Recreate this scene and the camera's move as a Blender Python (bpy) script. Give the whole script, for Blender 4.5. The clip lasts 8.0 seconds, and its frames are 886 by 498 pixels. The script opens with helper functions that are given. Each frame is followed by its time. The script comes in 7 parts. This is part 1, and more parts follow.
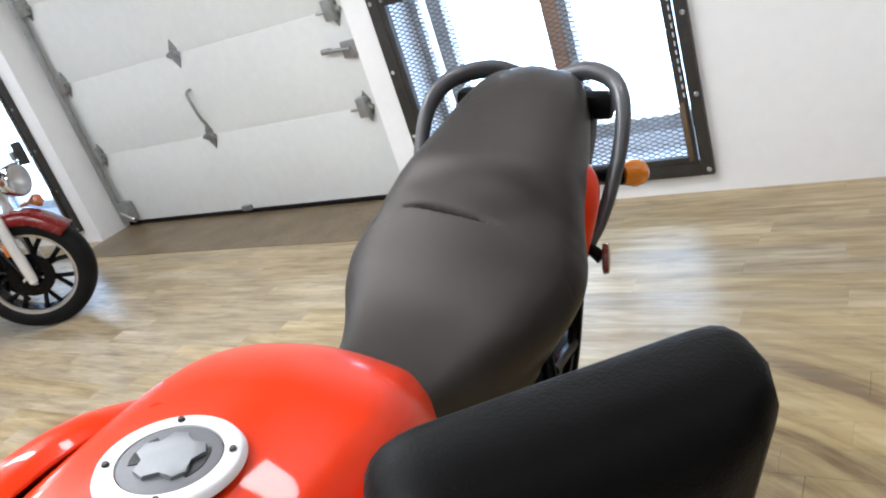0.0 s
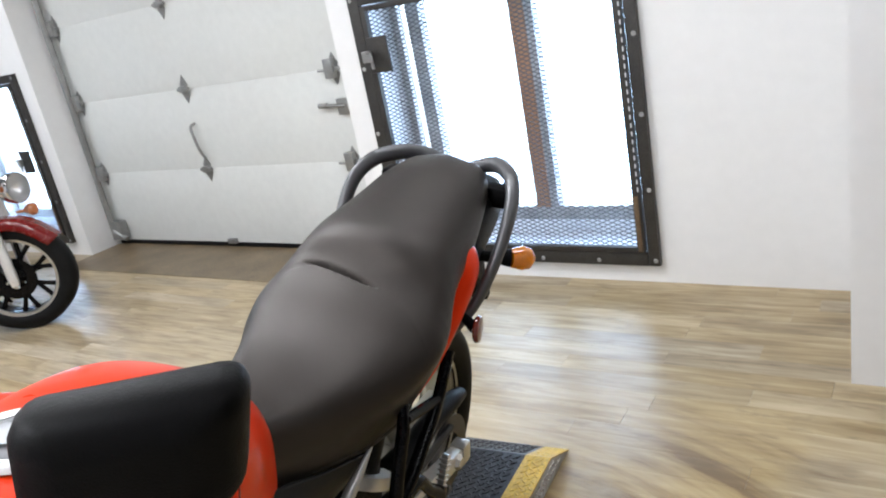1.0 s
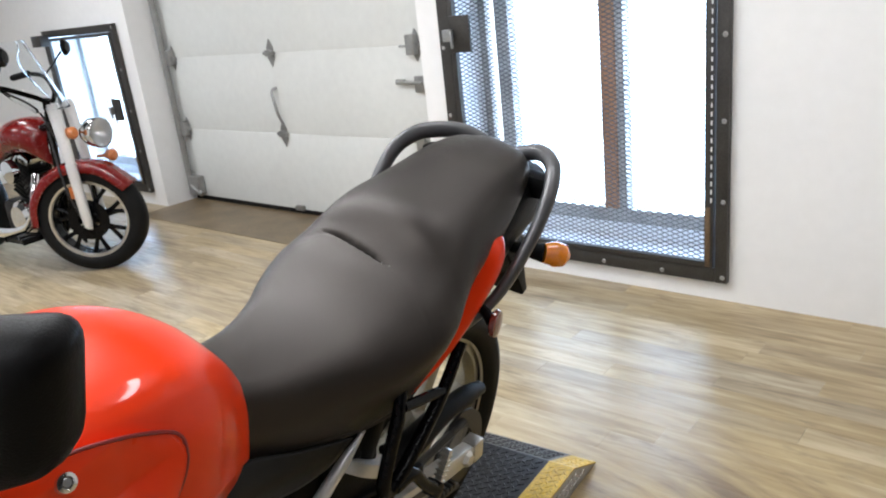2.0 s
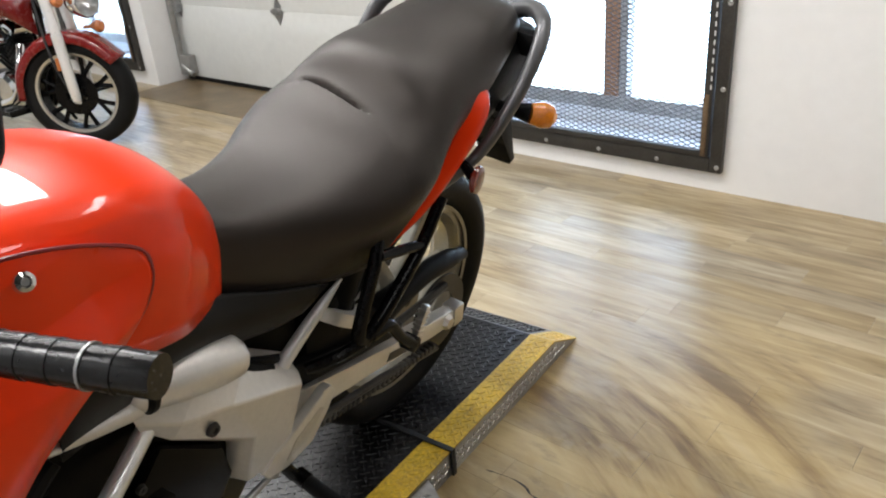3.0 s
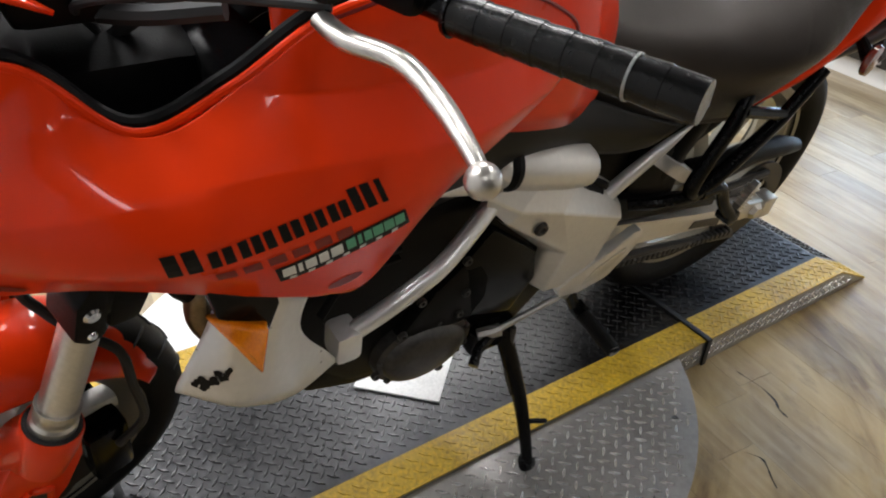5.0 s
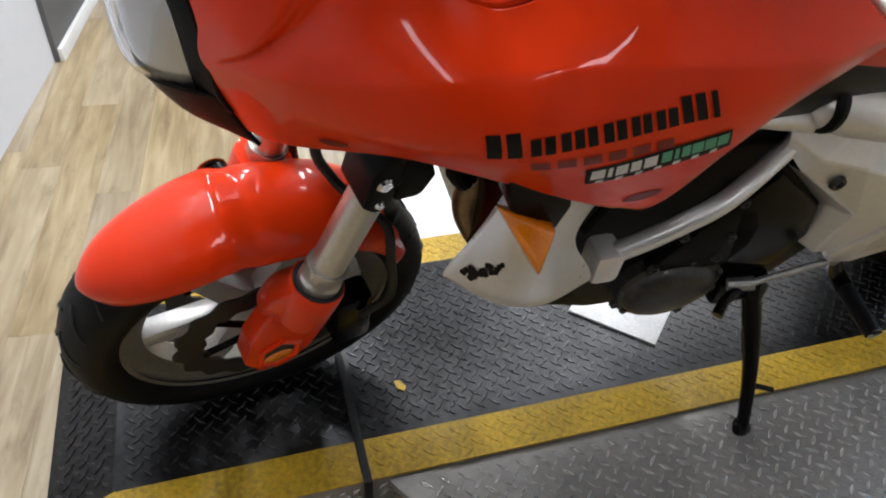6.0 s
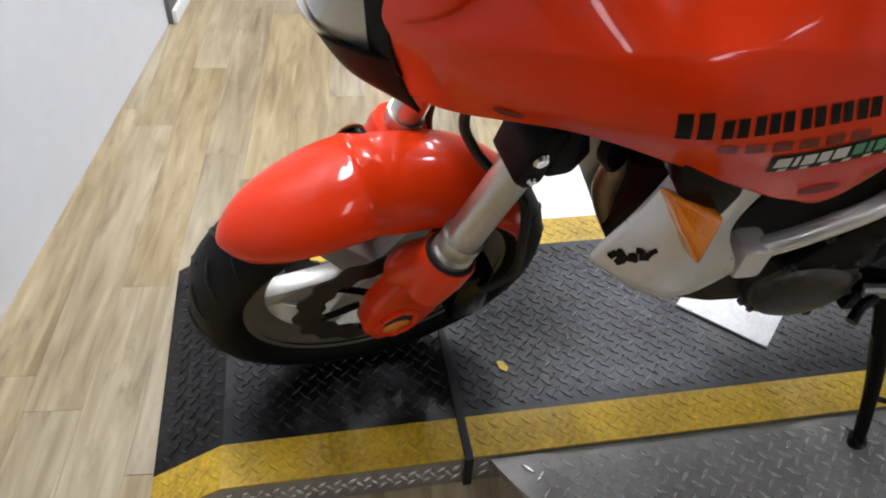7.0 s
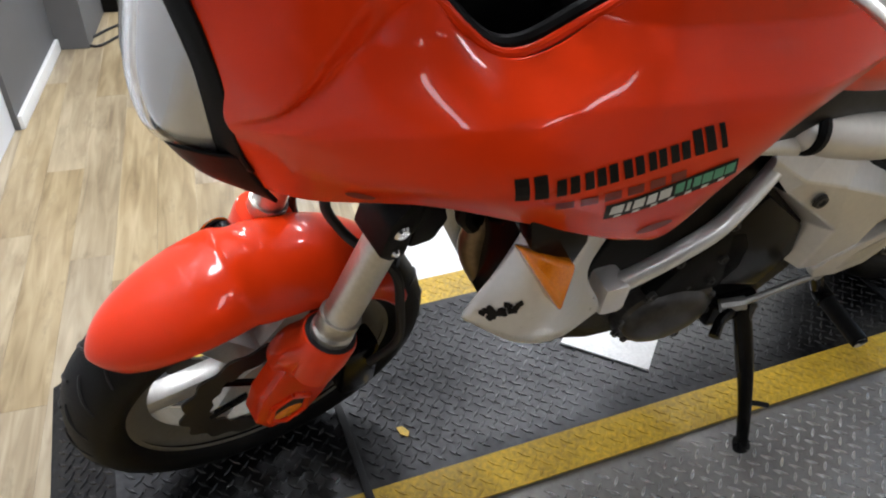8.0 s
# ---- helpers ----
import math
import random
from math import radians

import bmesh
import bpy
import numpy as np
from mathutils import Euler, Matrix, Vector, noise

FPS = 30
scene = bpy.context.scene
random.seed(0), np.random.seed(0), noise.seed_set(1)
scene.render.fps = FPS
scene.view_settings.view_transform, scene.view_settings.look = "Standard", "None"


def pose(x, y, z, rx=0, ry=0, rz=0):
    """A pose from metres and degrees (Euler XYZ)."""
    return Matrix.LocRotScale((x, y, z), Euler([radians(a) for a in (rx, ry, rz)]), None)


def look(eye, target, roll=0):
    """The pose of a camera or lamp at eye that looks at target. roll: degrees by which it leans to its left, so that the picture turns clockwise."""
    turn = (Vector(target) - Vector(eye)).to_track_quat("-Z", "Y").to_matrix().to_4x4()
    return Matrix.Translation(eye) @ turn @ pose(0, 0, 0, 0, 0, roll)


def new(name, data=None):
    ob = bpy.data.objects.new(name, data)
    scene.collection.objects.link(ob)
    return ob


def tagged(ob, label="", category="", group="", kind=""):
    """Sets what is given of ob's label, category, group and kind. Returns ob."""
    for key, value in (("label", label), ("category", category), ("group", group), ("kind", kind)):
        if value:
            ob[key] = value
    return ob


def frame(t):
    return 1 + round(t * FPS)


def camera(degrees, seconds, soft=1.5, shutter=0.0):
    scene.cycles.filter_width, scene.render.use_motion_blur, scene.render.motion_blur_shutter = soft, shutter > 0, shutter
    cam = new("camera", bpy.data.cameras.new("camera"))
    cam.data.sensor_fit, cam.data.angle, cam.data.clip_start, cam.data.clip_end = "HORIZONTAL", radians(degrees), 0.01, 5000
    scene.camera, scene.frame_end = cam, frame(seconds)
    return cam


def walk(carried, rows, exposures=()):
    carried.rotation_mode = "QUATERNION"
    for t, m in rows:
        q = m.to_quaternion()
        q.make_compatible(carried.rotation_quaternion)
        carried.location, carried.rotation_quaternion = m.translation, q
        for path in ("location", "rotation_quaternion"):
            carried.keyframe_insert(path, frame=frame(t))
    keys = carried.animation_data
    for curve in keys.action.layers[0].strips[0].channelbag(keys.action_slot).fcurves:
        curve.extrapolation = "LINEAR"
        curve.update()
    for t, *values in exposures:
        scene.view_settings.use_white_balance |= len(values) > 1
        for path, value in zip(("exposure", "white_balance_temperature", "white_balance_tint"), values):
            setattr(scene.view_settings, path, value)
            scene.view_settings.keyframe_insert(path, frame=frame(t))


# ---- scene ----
cam = camera(60.7, 8.0, soft=2.0)
PATH = [
    (0, (0.668, -0.468, 1.380), (-0.280, 1.108, 0.598), -18.8),
    (0.5, (0.853, -0.535, 1.383), (-0.064, 1.094, 0.672), -14.6),
    (1, (0.935, -0.532, 1.415), (-0.016, 1.104, 0.767), -11.2),
    (1.2, (0.938, -0.479, 1.414), (-0.145, 1.096, 0.826), -8.6),
    (2.3, (0.998, -0.423, 1.342), (-0.11, 1.084, 0.634), -6.0),
    (2.5, (1.005, -0.425, 1.325), (-0.086, 1.063, 0.554), -5.5),
    (3, (1.006, -0.423, 1.283), (-0.075, 1.008, 0.397), -4.9),
    (3.5, (1.01, -0.428, 1.247), (-0.073, 0.948, 0.28), -3.2),
    (4, (0.981, -0.462, 1.209), (-0.135, 0.831, 0.168), -0.6),
    (4.5, (0.949, -0.534, 1.201), (-0.316, 0.525, 0.071), -1.7),
    (4.7, (0.926, -0.561, 1.204), (-0.375, 0.456, 0.076), 0.3),
    (5.8, (0.839, -0.654, 1.165), (-0.608, -0.071, -0.087), 3.9),
    (6, (0.833, -0.682, 1.156), (-0.61, -0.21, -0.145), 3.3),
    (6.5, (0.82, -0.734, 1.145), (-0.635, -0.409, -0.188), 3.2),
    (7, (0.808, -0.766, 1.137), (-0.643, -0.46, -0.205), 3.4),
    (7.5, (0.798, -0.793, 1.137), (-0.655, -0.409, -0.182), 2.3),
    (8, (0.82, -0.746, 1.165), (-0.651, -0.146, -0.05), 1.8),
]
walk(cam, [(t, look(eye, target, roll)) for t, eye, target, roll in PATH],
     [(0, -0.12, 5950, 10), (1.2, -0.1, 5950, 10), (2.5, -0.1, 6250, 10), (4, -0.16, 6450, 10), (4.6, -0.22, 6400, 10), (6, -0.32, 6050, 10), (7, -0.30, 6000, 10), (8, -0.20, 6000, 10)])

# ---- light ----
world = bpy.data.worlds.new("world")
scene.world = world
world.use_nodes = True
wn = world.node_tree.nodes
sky = wn.new("ShaderNodeTexSky")
sky.sky_type, sky.sun_disc, sky.sun_elevation, sky.sun_rotation = "NISHITA", False, radians(35), radians(20)
world.node_tree.links.new(sky.outputs[0], wn["Background"].inputs[0])
wn["Background"].inputs[1].default_value = 0.12
# ---- lamps and materials ----

# room axes: a along the back wall, b towards it, z up
ROOM = pose(0, 0, 0, 0, 0, -4.875)
WALL, GARAGE, CEIL = 2.62, 2.875, 2.75
TOP = 0.072                       # top of the steel platform


def lamp(name, m, sx, sy, watts, colour):
    d = bpy.data.lights.new(name, "AREA")
    d.shape, d.size, d.size_y, d.energy, d.color = "RECTANGLE", sx, sy, watts, colour
    ob = new(name, d)
    ob.matrix_world = m
    return ob


# rows of ceiling lamps out of view; the pair at a = 2.2 is added fill
LAMPS = [(-4.6, 1.4, 28), (-2.9, 0.9, 24), (-1.3, 0.9, 40), (0.3, 1.3, 15), (-4.6, -0.5, 28), (-2.6, -0.6, 28), (-0.95, 0.15, 13), (-0.34, -1.10, 41), (2.2, -0.7, 5), (2.2, 0.9, 8)]
for la, lb, watts in LAMPS:
    lamp("ceiling_lamp_light", ROOM @ pose(la, lb, CEIL - 0.07), 1.15, 0.16, watts, (1.0, 0.98, 0.96))
# daylight in the window openings
lamp("window_daylight", ROOM @ pose(-0.73, WALL + 0.42, 0.85, -90, 0, 0) , 1.3, 1.2, 42, (0.50, 0.72, 1.0))
lamp("window_daylight", ROOM @ pose(-5.1, WALL + 0.42, 0.85, -90, 0, 0), 1.1, 1.2, 110, (0.50, 0.72, 1.0))


# ---- materials ----
def material(name, colour, rough=0.5, metal=0.0, vary=0.12, scale=6.0, bump=0.0, bump_scale=120.0, coat=0.0, per_object=0.0, dark=None, spec=0.5):
    """Principled surface whose colour wavers at two scales, with fine relief."""
    m = bpy.data.materials.new(name)
    m.use_nodes = True
    n, l = m.node_tree.nodes, m.node_tree.links
    p = n["Principled BSDF"]
    p.inputs["Roughness"].default_value, p.inputs["Metallic"].default_value = rough, metal
    p.inputs["Coat Weight"].default_value = coat
    p.inputs["Coat Roughness"].default_value = 0.04
    p.inputs["Specular IOR Level"].default_value = spec
    co = n.new("ShaderNodeTexCoord")
    big, small = n.new("ShaderNodeTexNoise"), n.new("ShaderNodeTexNoise")
    big.inputs["Scale"].default_value, small.inputs["Scale"].default_value = scale, scale * 14
    big.inputs["Detail"].default_value = 5
    l.new(co.outputs["Object"], big.inputs["Vector"]); l.new(co.outputs["Object"], small.inputs["Vector"])
    add = n.new("ShaderNodeMath"); add.operation = "ADD"
    l.new(big.outputs["Fac"], add.inputs[0]); l.new(small.outputs["Fac"], add.inputs[1])
    ramp = n.new("ShaderNodeMapRange")
    ramp.inputs["From Min"].default_value, ramp.inputs["From Max"].default_value = 0.65, 1.35
    l.new(add.outputs[0], ramp.inputs["Value"])
    mix = n.new("ShaderNodeMix"); mix.data_type = "RGBA"
    lo = dark or tuple(c * (1 - vary) for c in colour)
    hi = tuple(min(1, c * (1 + vary)) for c in colour)
    mix.inputs[6].default_value, mix.inputs[7].default_value = (*lo, 1), (*hi, 1)
    l.new(ramp.outputs[0], mix.inputs[0])
    out = mix.outputs[2]
    if per_object:
        info, hsv, mr = n.new("ShaderNodeObjectInfo"), n.new("ShaderNodeHueSaturation"), n.new("ShaderNodeMapRange")
        mr.inputs["To Min"].default_value, mr.inputs["To Max"].default_value = 1 - per_object, 1 + per_object
        l.new(info.outputs["Random"], mr.inputs["Value"]); l.new(mr.outputs[0], hsv.inputs["Value"]); l.new(out, hsv.inputs["Color"])
        out = hsv.outputs[0]
    l.new(out, p.inputs["Base Color"])
    rr = n.new("ShaderNodeMapRange")
    rr.inputs["To Min"].default_value, rr.inputs["To Max"].default_value = max(0.02, rough - 0.06), min(1, rough + 0.08)
    l.new(small.outputs["Fac"], rr.inputs["Value"]); l.new(rr.outputs[0], p.inputs["Roughness"])
    if bump:
        b, t = n.new("ShaderNodeBump"), n.new("ShaderNodeTexNoise")
        t.inputs["Scale"].default_value = bump_scale
        t.inputs["Detail"].default_value = 4
        b.inputs["Strength"].default_value, b.inputs["Distance"].default_value = bump, 0.002
        l.new(co.outputs["Object"], t.inputs["Vector"]); l.new(t.outputs["Fac"], b.inputs["Height"]); l.new(b.outputs[0], p.inputs["Normal"])
    return m


def plank_material(name="plank"):
    m = bpy.data.materials.new(name)
    m.use_nodes = True
    n, l = m.node_tree.nodes, m.node_tree.links
    p = n["Principled BSDF"]
    co, info = n.new("ShaderNodeTexCoord"), n.new("ShaderNodeObjectInfo")
    off = n.new("ShaderNodeVectorMath"); off.operation = "MULTIPLY_ADD"
    off.inputs[1].default_value = (1, 1, 1)
    comb = n.new("ShaderNodeCombineXYZ")
    mul = n.new("ShaderNodeMath"); mul.operation = "MULTIPLY"; mul.inputs[1].default_value = 37.0
    gi, sm, rnd = n.new("ShaderNodeNewGeometry"), n.new("ShaderNodeMath"), n.new("ShaderNodeMath")
    sm.operation, rnd.operation = "ADD", "FRACT"
    l.new(info.outputs["Random"], sm.inputs[0]); l.new(gi.outputs["Random Per Island"], sm.inputs[1]); l.new(sm.outputs[0], rnd.inputs[0])
    l.new(rnd.outputs[0], mul.inputs[0])
    for k in range(3):
        l.new(mul.outputs[0], comb.inputs[k])
    l.new(co.outputs["Object"], off.inputs[0]); l.new(comb.outputs[0], off.inputs[2])
    st = n.new("ShaderNodeMapping"); st.inputs["Scale"].default_value = (1.1, 11, 11)
    l.new(off.outputs[0], st.inputs["Vector"])
    grain, cloud = n.new("ShaderNodeTexNoise"), n.new("ShaderNodeTexNoise")
    grain.inputs["Scale"].default_value, grain.inputs["Detail"].default_value, grain.inputs["Distortion"].default_value = 3.6, 10, 0.8
    l.new(st.outputs[0], grain.inputs["Vector"])
    st2 = n.new("ShaderNodeMapping"); st2.inputs["Scale"].default_value = (1.3, 6, 6)
    l.new(off.outputs[0], st2.inputs["Vector"])
    cloud.inputs["Scale"].default_value, cloud.inputs["Detail"].default_value = 1.5, 4
    l.new(st2.outputs[0], cloud.inputs["Vector"])
    add = n.new("ShaderNodeMath"); add.operation = "ADD"
    l.new(grain.outputs["Fac"], add.inputs[0]); l.new(cloud.outputs["Fac"], add.inputs[1])
    ramp = n.new("ShaderNodeValToRGB")
    mr = n.new("ShaderNodeMapRange")
    mr.inputs["From Min"].default_value, mr.inputs["From Max"].default_value = 0.6, 1.4
    l.new(add.outputs[0], mr.inputs["Value"]); l.new(mr.outputs[0], ramp.inputs["Fac"])
    e = ramp.color_ramp.elements
    e[0].position, e[0].color = 0.12, (0.190, 0.138, 0.073, 1)
    e[1].position, e[1].color = 0.92, (0.47, 0.388, 0.250, 1)
    x = e.new(0.5); x.color = (0.335, 0.262, 0.155, 1)
    hsv, vr, sr = n.new("ShaderNodeHueSaturation"), n.new("ShaderNodeMapRange"), n.new("ShaderNodeMapRange")
    vr.inputs["To Min"].default_value, vr.inputs["To Max"].default_value = 1.00, 1.10
    l.new(rnd.outputs[0], vr.inputs["Value"]); l.new(vr.outputs[0], hsv.inputs["Value"])
    fr = n.new("ShaderNodeMath"); fr.operation = "FRACT"
    m7 = n.new("ShaderNodeMath"); m7.operation = "MULTIPLY"; m7.inputs[1].default_value = 7.3
    l.new(rnd.outputs[0], m7.inputs[0]); l.new(m7.outputs[0], fr.inputs[0])
    sr.inputs["To Min"].default_value, sr.inputs["To Max"].default_value = 0.84, 1.10
    l.new(fr.outputs[0], sr.inputs["Value"]); l.new(sr.outputs[0], hsv.inputs["Saturation"])
    l.new(ramp.outputs[0], hsv.inputs["Color"])
    # scuffs and tyre arcs round the turntable
    geo, sub = n.new("ShaderNodeNewGeometry"), n.new("ShaderNodeVectorMath")
    sub.operation = "SUBTRACT"; sub.inputs[1].default_value = (-0.10, 0.10, 0)
    l.new(geo.outputs["Position"], sub.inputs[0])
    sep, rad, turn, rs, ts, pol = n.new("ShaderNodeSeparateXYZ"), n.new("ShaderNodeVectorMath"), n.new("ShaderNodeMath"), n.new("ShaderNodeMath"), n.new("ShaderNodeMath"), n.new("ShaderNodeCombineXYZ")
    l.new(sub.outputs[0], sep.inputs[0])
    rad.operation = "LENGTH"; l.new(sub.outputs[0], rad.inputs[0])
    turn.operation = "ARCTAN2"; l.new(sep.outputs[1], turn.inputs[0]); l.new(sep.outputs[0], turn.inputs[1])
    rs.operation = ts.operation = "MULTIPLY"
    rs.inputs[1].default_value, ts.inputs[1].default_value = 9.0, 1.3
    l.new(rad.outputs["Value"], rs.inputs[0]); l.new(turn.outputs[0], ts.inputs[0])
    l.new(rs.outputs[0], pol.inputs[0]); l.new(ts.outputs[0], pol.inputs[1])
    wave, wn_, ln = n.new("ShaderNodeTexNoise"), n.new("ShaderNodeTexNoise"), n.new("ShaderNodeVectorMath")
    wave.inputs["Scale"].default_value, wave.inputs["Detail"].default_value, wave.inputs["Roughness"].default_value = 1.0, 7, 0.62
    l.new(pol.outputs[0], wave.inputs["Vector"])
    wn_.inputs["Scale"].default_value, wn_.inputs["Detail"].default_value = 2.6, 7
    l.new(geo.outputs["Position"], wn_.inputs["Vector"])
    cen = n.new("ShaderNodeVectorMath"); cen.operation = "SUBTRACT"; cen.inputs[1].default_value = (0.52, 0.72, 0)
    l.new(geo.outputs["Position"], cen.inputs[0])
    ln.operation = "LENGTH"; l.new(cen.outputs[0], ln.inputs[0])
    near, mulw, edge = n.new("ShaderNodeMapRange"), n.new("ShaderNodeMath"), n.new("ShaderNodeMapRange")
    near.inputs["From Min"].default_value, near.inputs["From Max"].default_value, near.inputs["To Min"].default_value, near.inputs["To Max"].default_value = 0.45, 1.25, 1.0, 0.0
    l.new(ln.outputs["Value"], near.inputs["Value"])
    edge.inputs["From Min"].default_value, edge.inputs["From Max"].default_value = 0.30, 0.50
    mulw.operation = "MULTIPLY"
    l.new(wn_.outputs["Fac"], edge.inputs["Value"]); l.new(edge.outputs[0], mulw.inputs[0]); l.new(near.outputs[0], mulw.inputs[1])
    mw = n.new("ShaderNodeMath"); mw.operation = "MULTIPLY"
    wr = n.new("ShaderNodeMapRange"); wr.inputs["From Min"].default_value, wr.inputs["From Max"].default_value, wr.inputs["To Min"].default_value = 0.30, 0.62, 0.55
    l.new(wave.outputs["Fac"], wr.inputs["Value"])
    soil = n.new("ShaderNodeValToRGB")
    l.new(wave.outputs["Fac"], soil.inputs["Fac"])
    e = soil.color_ramp.elements
    e[0].position, e[0].color = 0.40, (0.52, 0.39, 0.175, 1)
    e[1].position, e[1].color = 0.66, (0.165, 0.100, 0.040, 1)
    x = e.new(0.52); x.color = (0.40, 0.285, 0.115, 1)
    l.new(mulw.outputs[0], mw.inputs[0]); l.new(wr.outputs[0], mw.inputs[1])
    dirt = n.new("ShaderNodeMix"); dirt.data_type = "RGBA"
    l.new(soil.outputs[0], dirt.inputs[7])
    l.new(mw.outputs[0], dirt.inputs[0]); l.new(hsv.outputs[0], dirt.inputs[6]); l.new(dirt.outputs[2], p.inputs["Base Color"])
    # pale worn patches beside the platform
    pn, pr, pd, pm, pf = n.new("ShaderNodeTexNoise"), n.new("ShaderNodeMapRange"), n.new("ShaderNodeVectorMath"), n.new("ShaderNodeMath"), n.new("ShaderNodeMapRange")
    pn.inputs["Scale"].default_value, pn.inputs["Detail"].default_value = 8.0, 3
    l.new(geo.outputs["Position"], pn.inputs["Vector"])
    pr.inputs["From Min"].default_value, pr.inputs["From Max"].default_value, pr.inputs["To Max"].default_value = 0.60, 0.68, 0.35
    l.new(pn.outputs["Fac"], pr.inputs["Value"])
    pd.operation = "DISTANCE"; pd.inputs[1].default_value = (0.36, 0.78, 0)
    l.new(geo.outputs["Position"], pd.inputs[0])
    pf.inputs["From Min"].default_value, pf.inputs["From Max"].default_value, pf.inputs["To Min"].default_value, pf.inputs["To Max"].default_value = 0.22, 0.50, 1.0, 0.0
    l.new(pd.outputs["Value"], pf.inputs["Value"])
    pm.operation = "MULTIPLY"; l.new(pr.outputs[0], pm.inputs[0]); l.new(pf.outputs[0], pm.inputs[1])
    pale = n.new("ShaderNodeMix"); pale.data_type = "RGBA"; pale.inputs[7].default_value = (0.46, 0.39, 0.27, 1)
    l.new(pm.outputs[0], pale.inputs[0]); l.new(dirt.outputs[2], pale.inputs[6])
    knot, kr, kmix = n.new("ShaderNodeTexNoise"), n.new("ShaderNodeMapRange"), n.new("ShaderNodeMix")
    st3 = n.new("ShaderNodeMapping"); st3.inputs["Scale"].default_value = (4, 13, 13)
    l.new(off.outputs[0], st3.inputs["Vector"]); l.new(st3.outputs[0], knot.inputs["Vector"])
    knot.inputs["Scale"].default_value, knot.inputs["Detail"].default_value, knot.inputs["Roughness"].default_value = 1.6, 9, 0.7
    kr.inputs["From Min"].default_value, kr.inputs["From Max"].default_value, kr.inputs["To Max"].default_value = 0.56, 0.74, 0.62
    l.new(knot.outputs["Fac"], kr.inputs["Value"])
    kmix.data_type = "RGBA"; kmix.inputs[7].default_value = (0.13, 0.095, 0.055, 1)
    l.new(kr.outputs[0], kmix.inputs[0]); l.new(pale.outputs[2], kmix.inputs[6]); l.new(kmix.outputs[2], p.inputs["Base Color"])
    rr = n.new("ShaderNodeMapRange")
    rr.inputs["To Min"].default_value, rr.inputs["To Max"].default_value = 0.24, 0.40
    l.new(cloud.outputs["Fac"], rr.inputs["Value"]); l.new(rr.outputs[0], p.inputs["Roughness"])
    b = n.new("ShaderNodeBump"); b.inputs["Strength"].default_value, b.inputs["Distance"].default_value = 0.12, 0.001
    l.new(grain.outputs["Fac"], b.inputs["Height"]); l.new(b.outputs[0], p.inputs["Normal"])
    return m


def glow_material(name, colour, strength):
    m = bpy.data.materials.new(name)
    m.use_nodes = True
    n = m.node_tree.nodes
    n["Principled BSDF"].inputs["Base Color"].default_value = (*colour, 1)
    n["Principled BSDF"].inputs["Emission Color"].default_value = (*colour, 1)
    n["Principled BSDF"].inputs["Emission Strength"].default_value = strength
    return m


def glass_material(name, colour, rough=0.02, trans=1.0, ior=1.45):
    m = bpy.data.materials.new(name)
    m.use_nodes = True
    p = m.node_tree.nodes["Principled BSDF"]
    p.inputs["Base Color"].default_value = (*colour, 1)
    p.inputs["Transmission Weight"].default_value, p.inputs["Roughness"].default_value, p.inputs["IOR"].default_value = trans, rough, ior
    return m


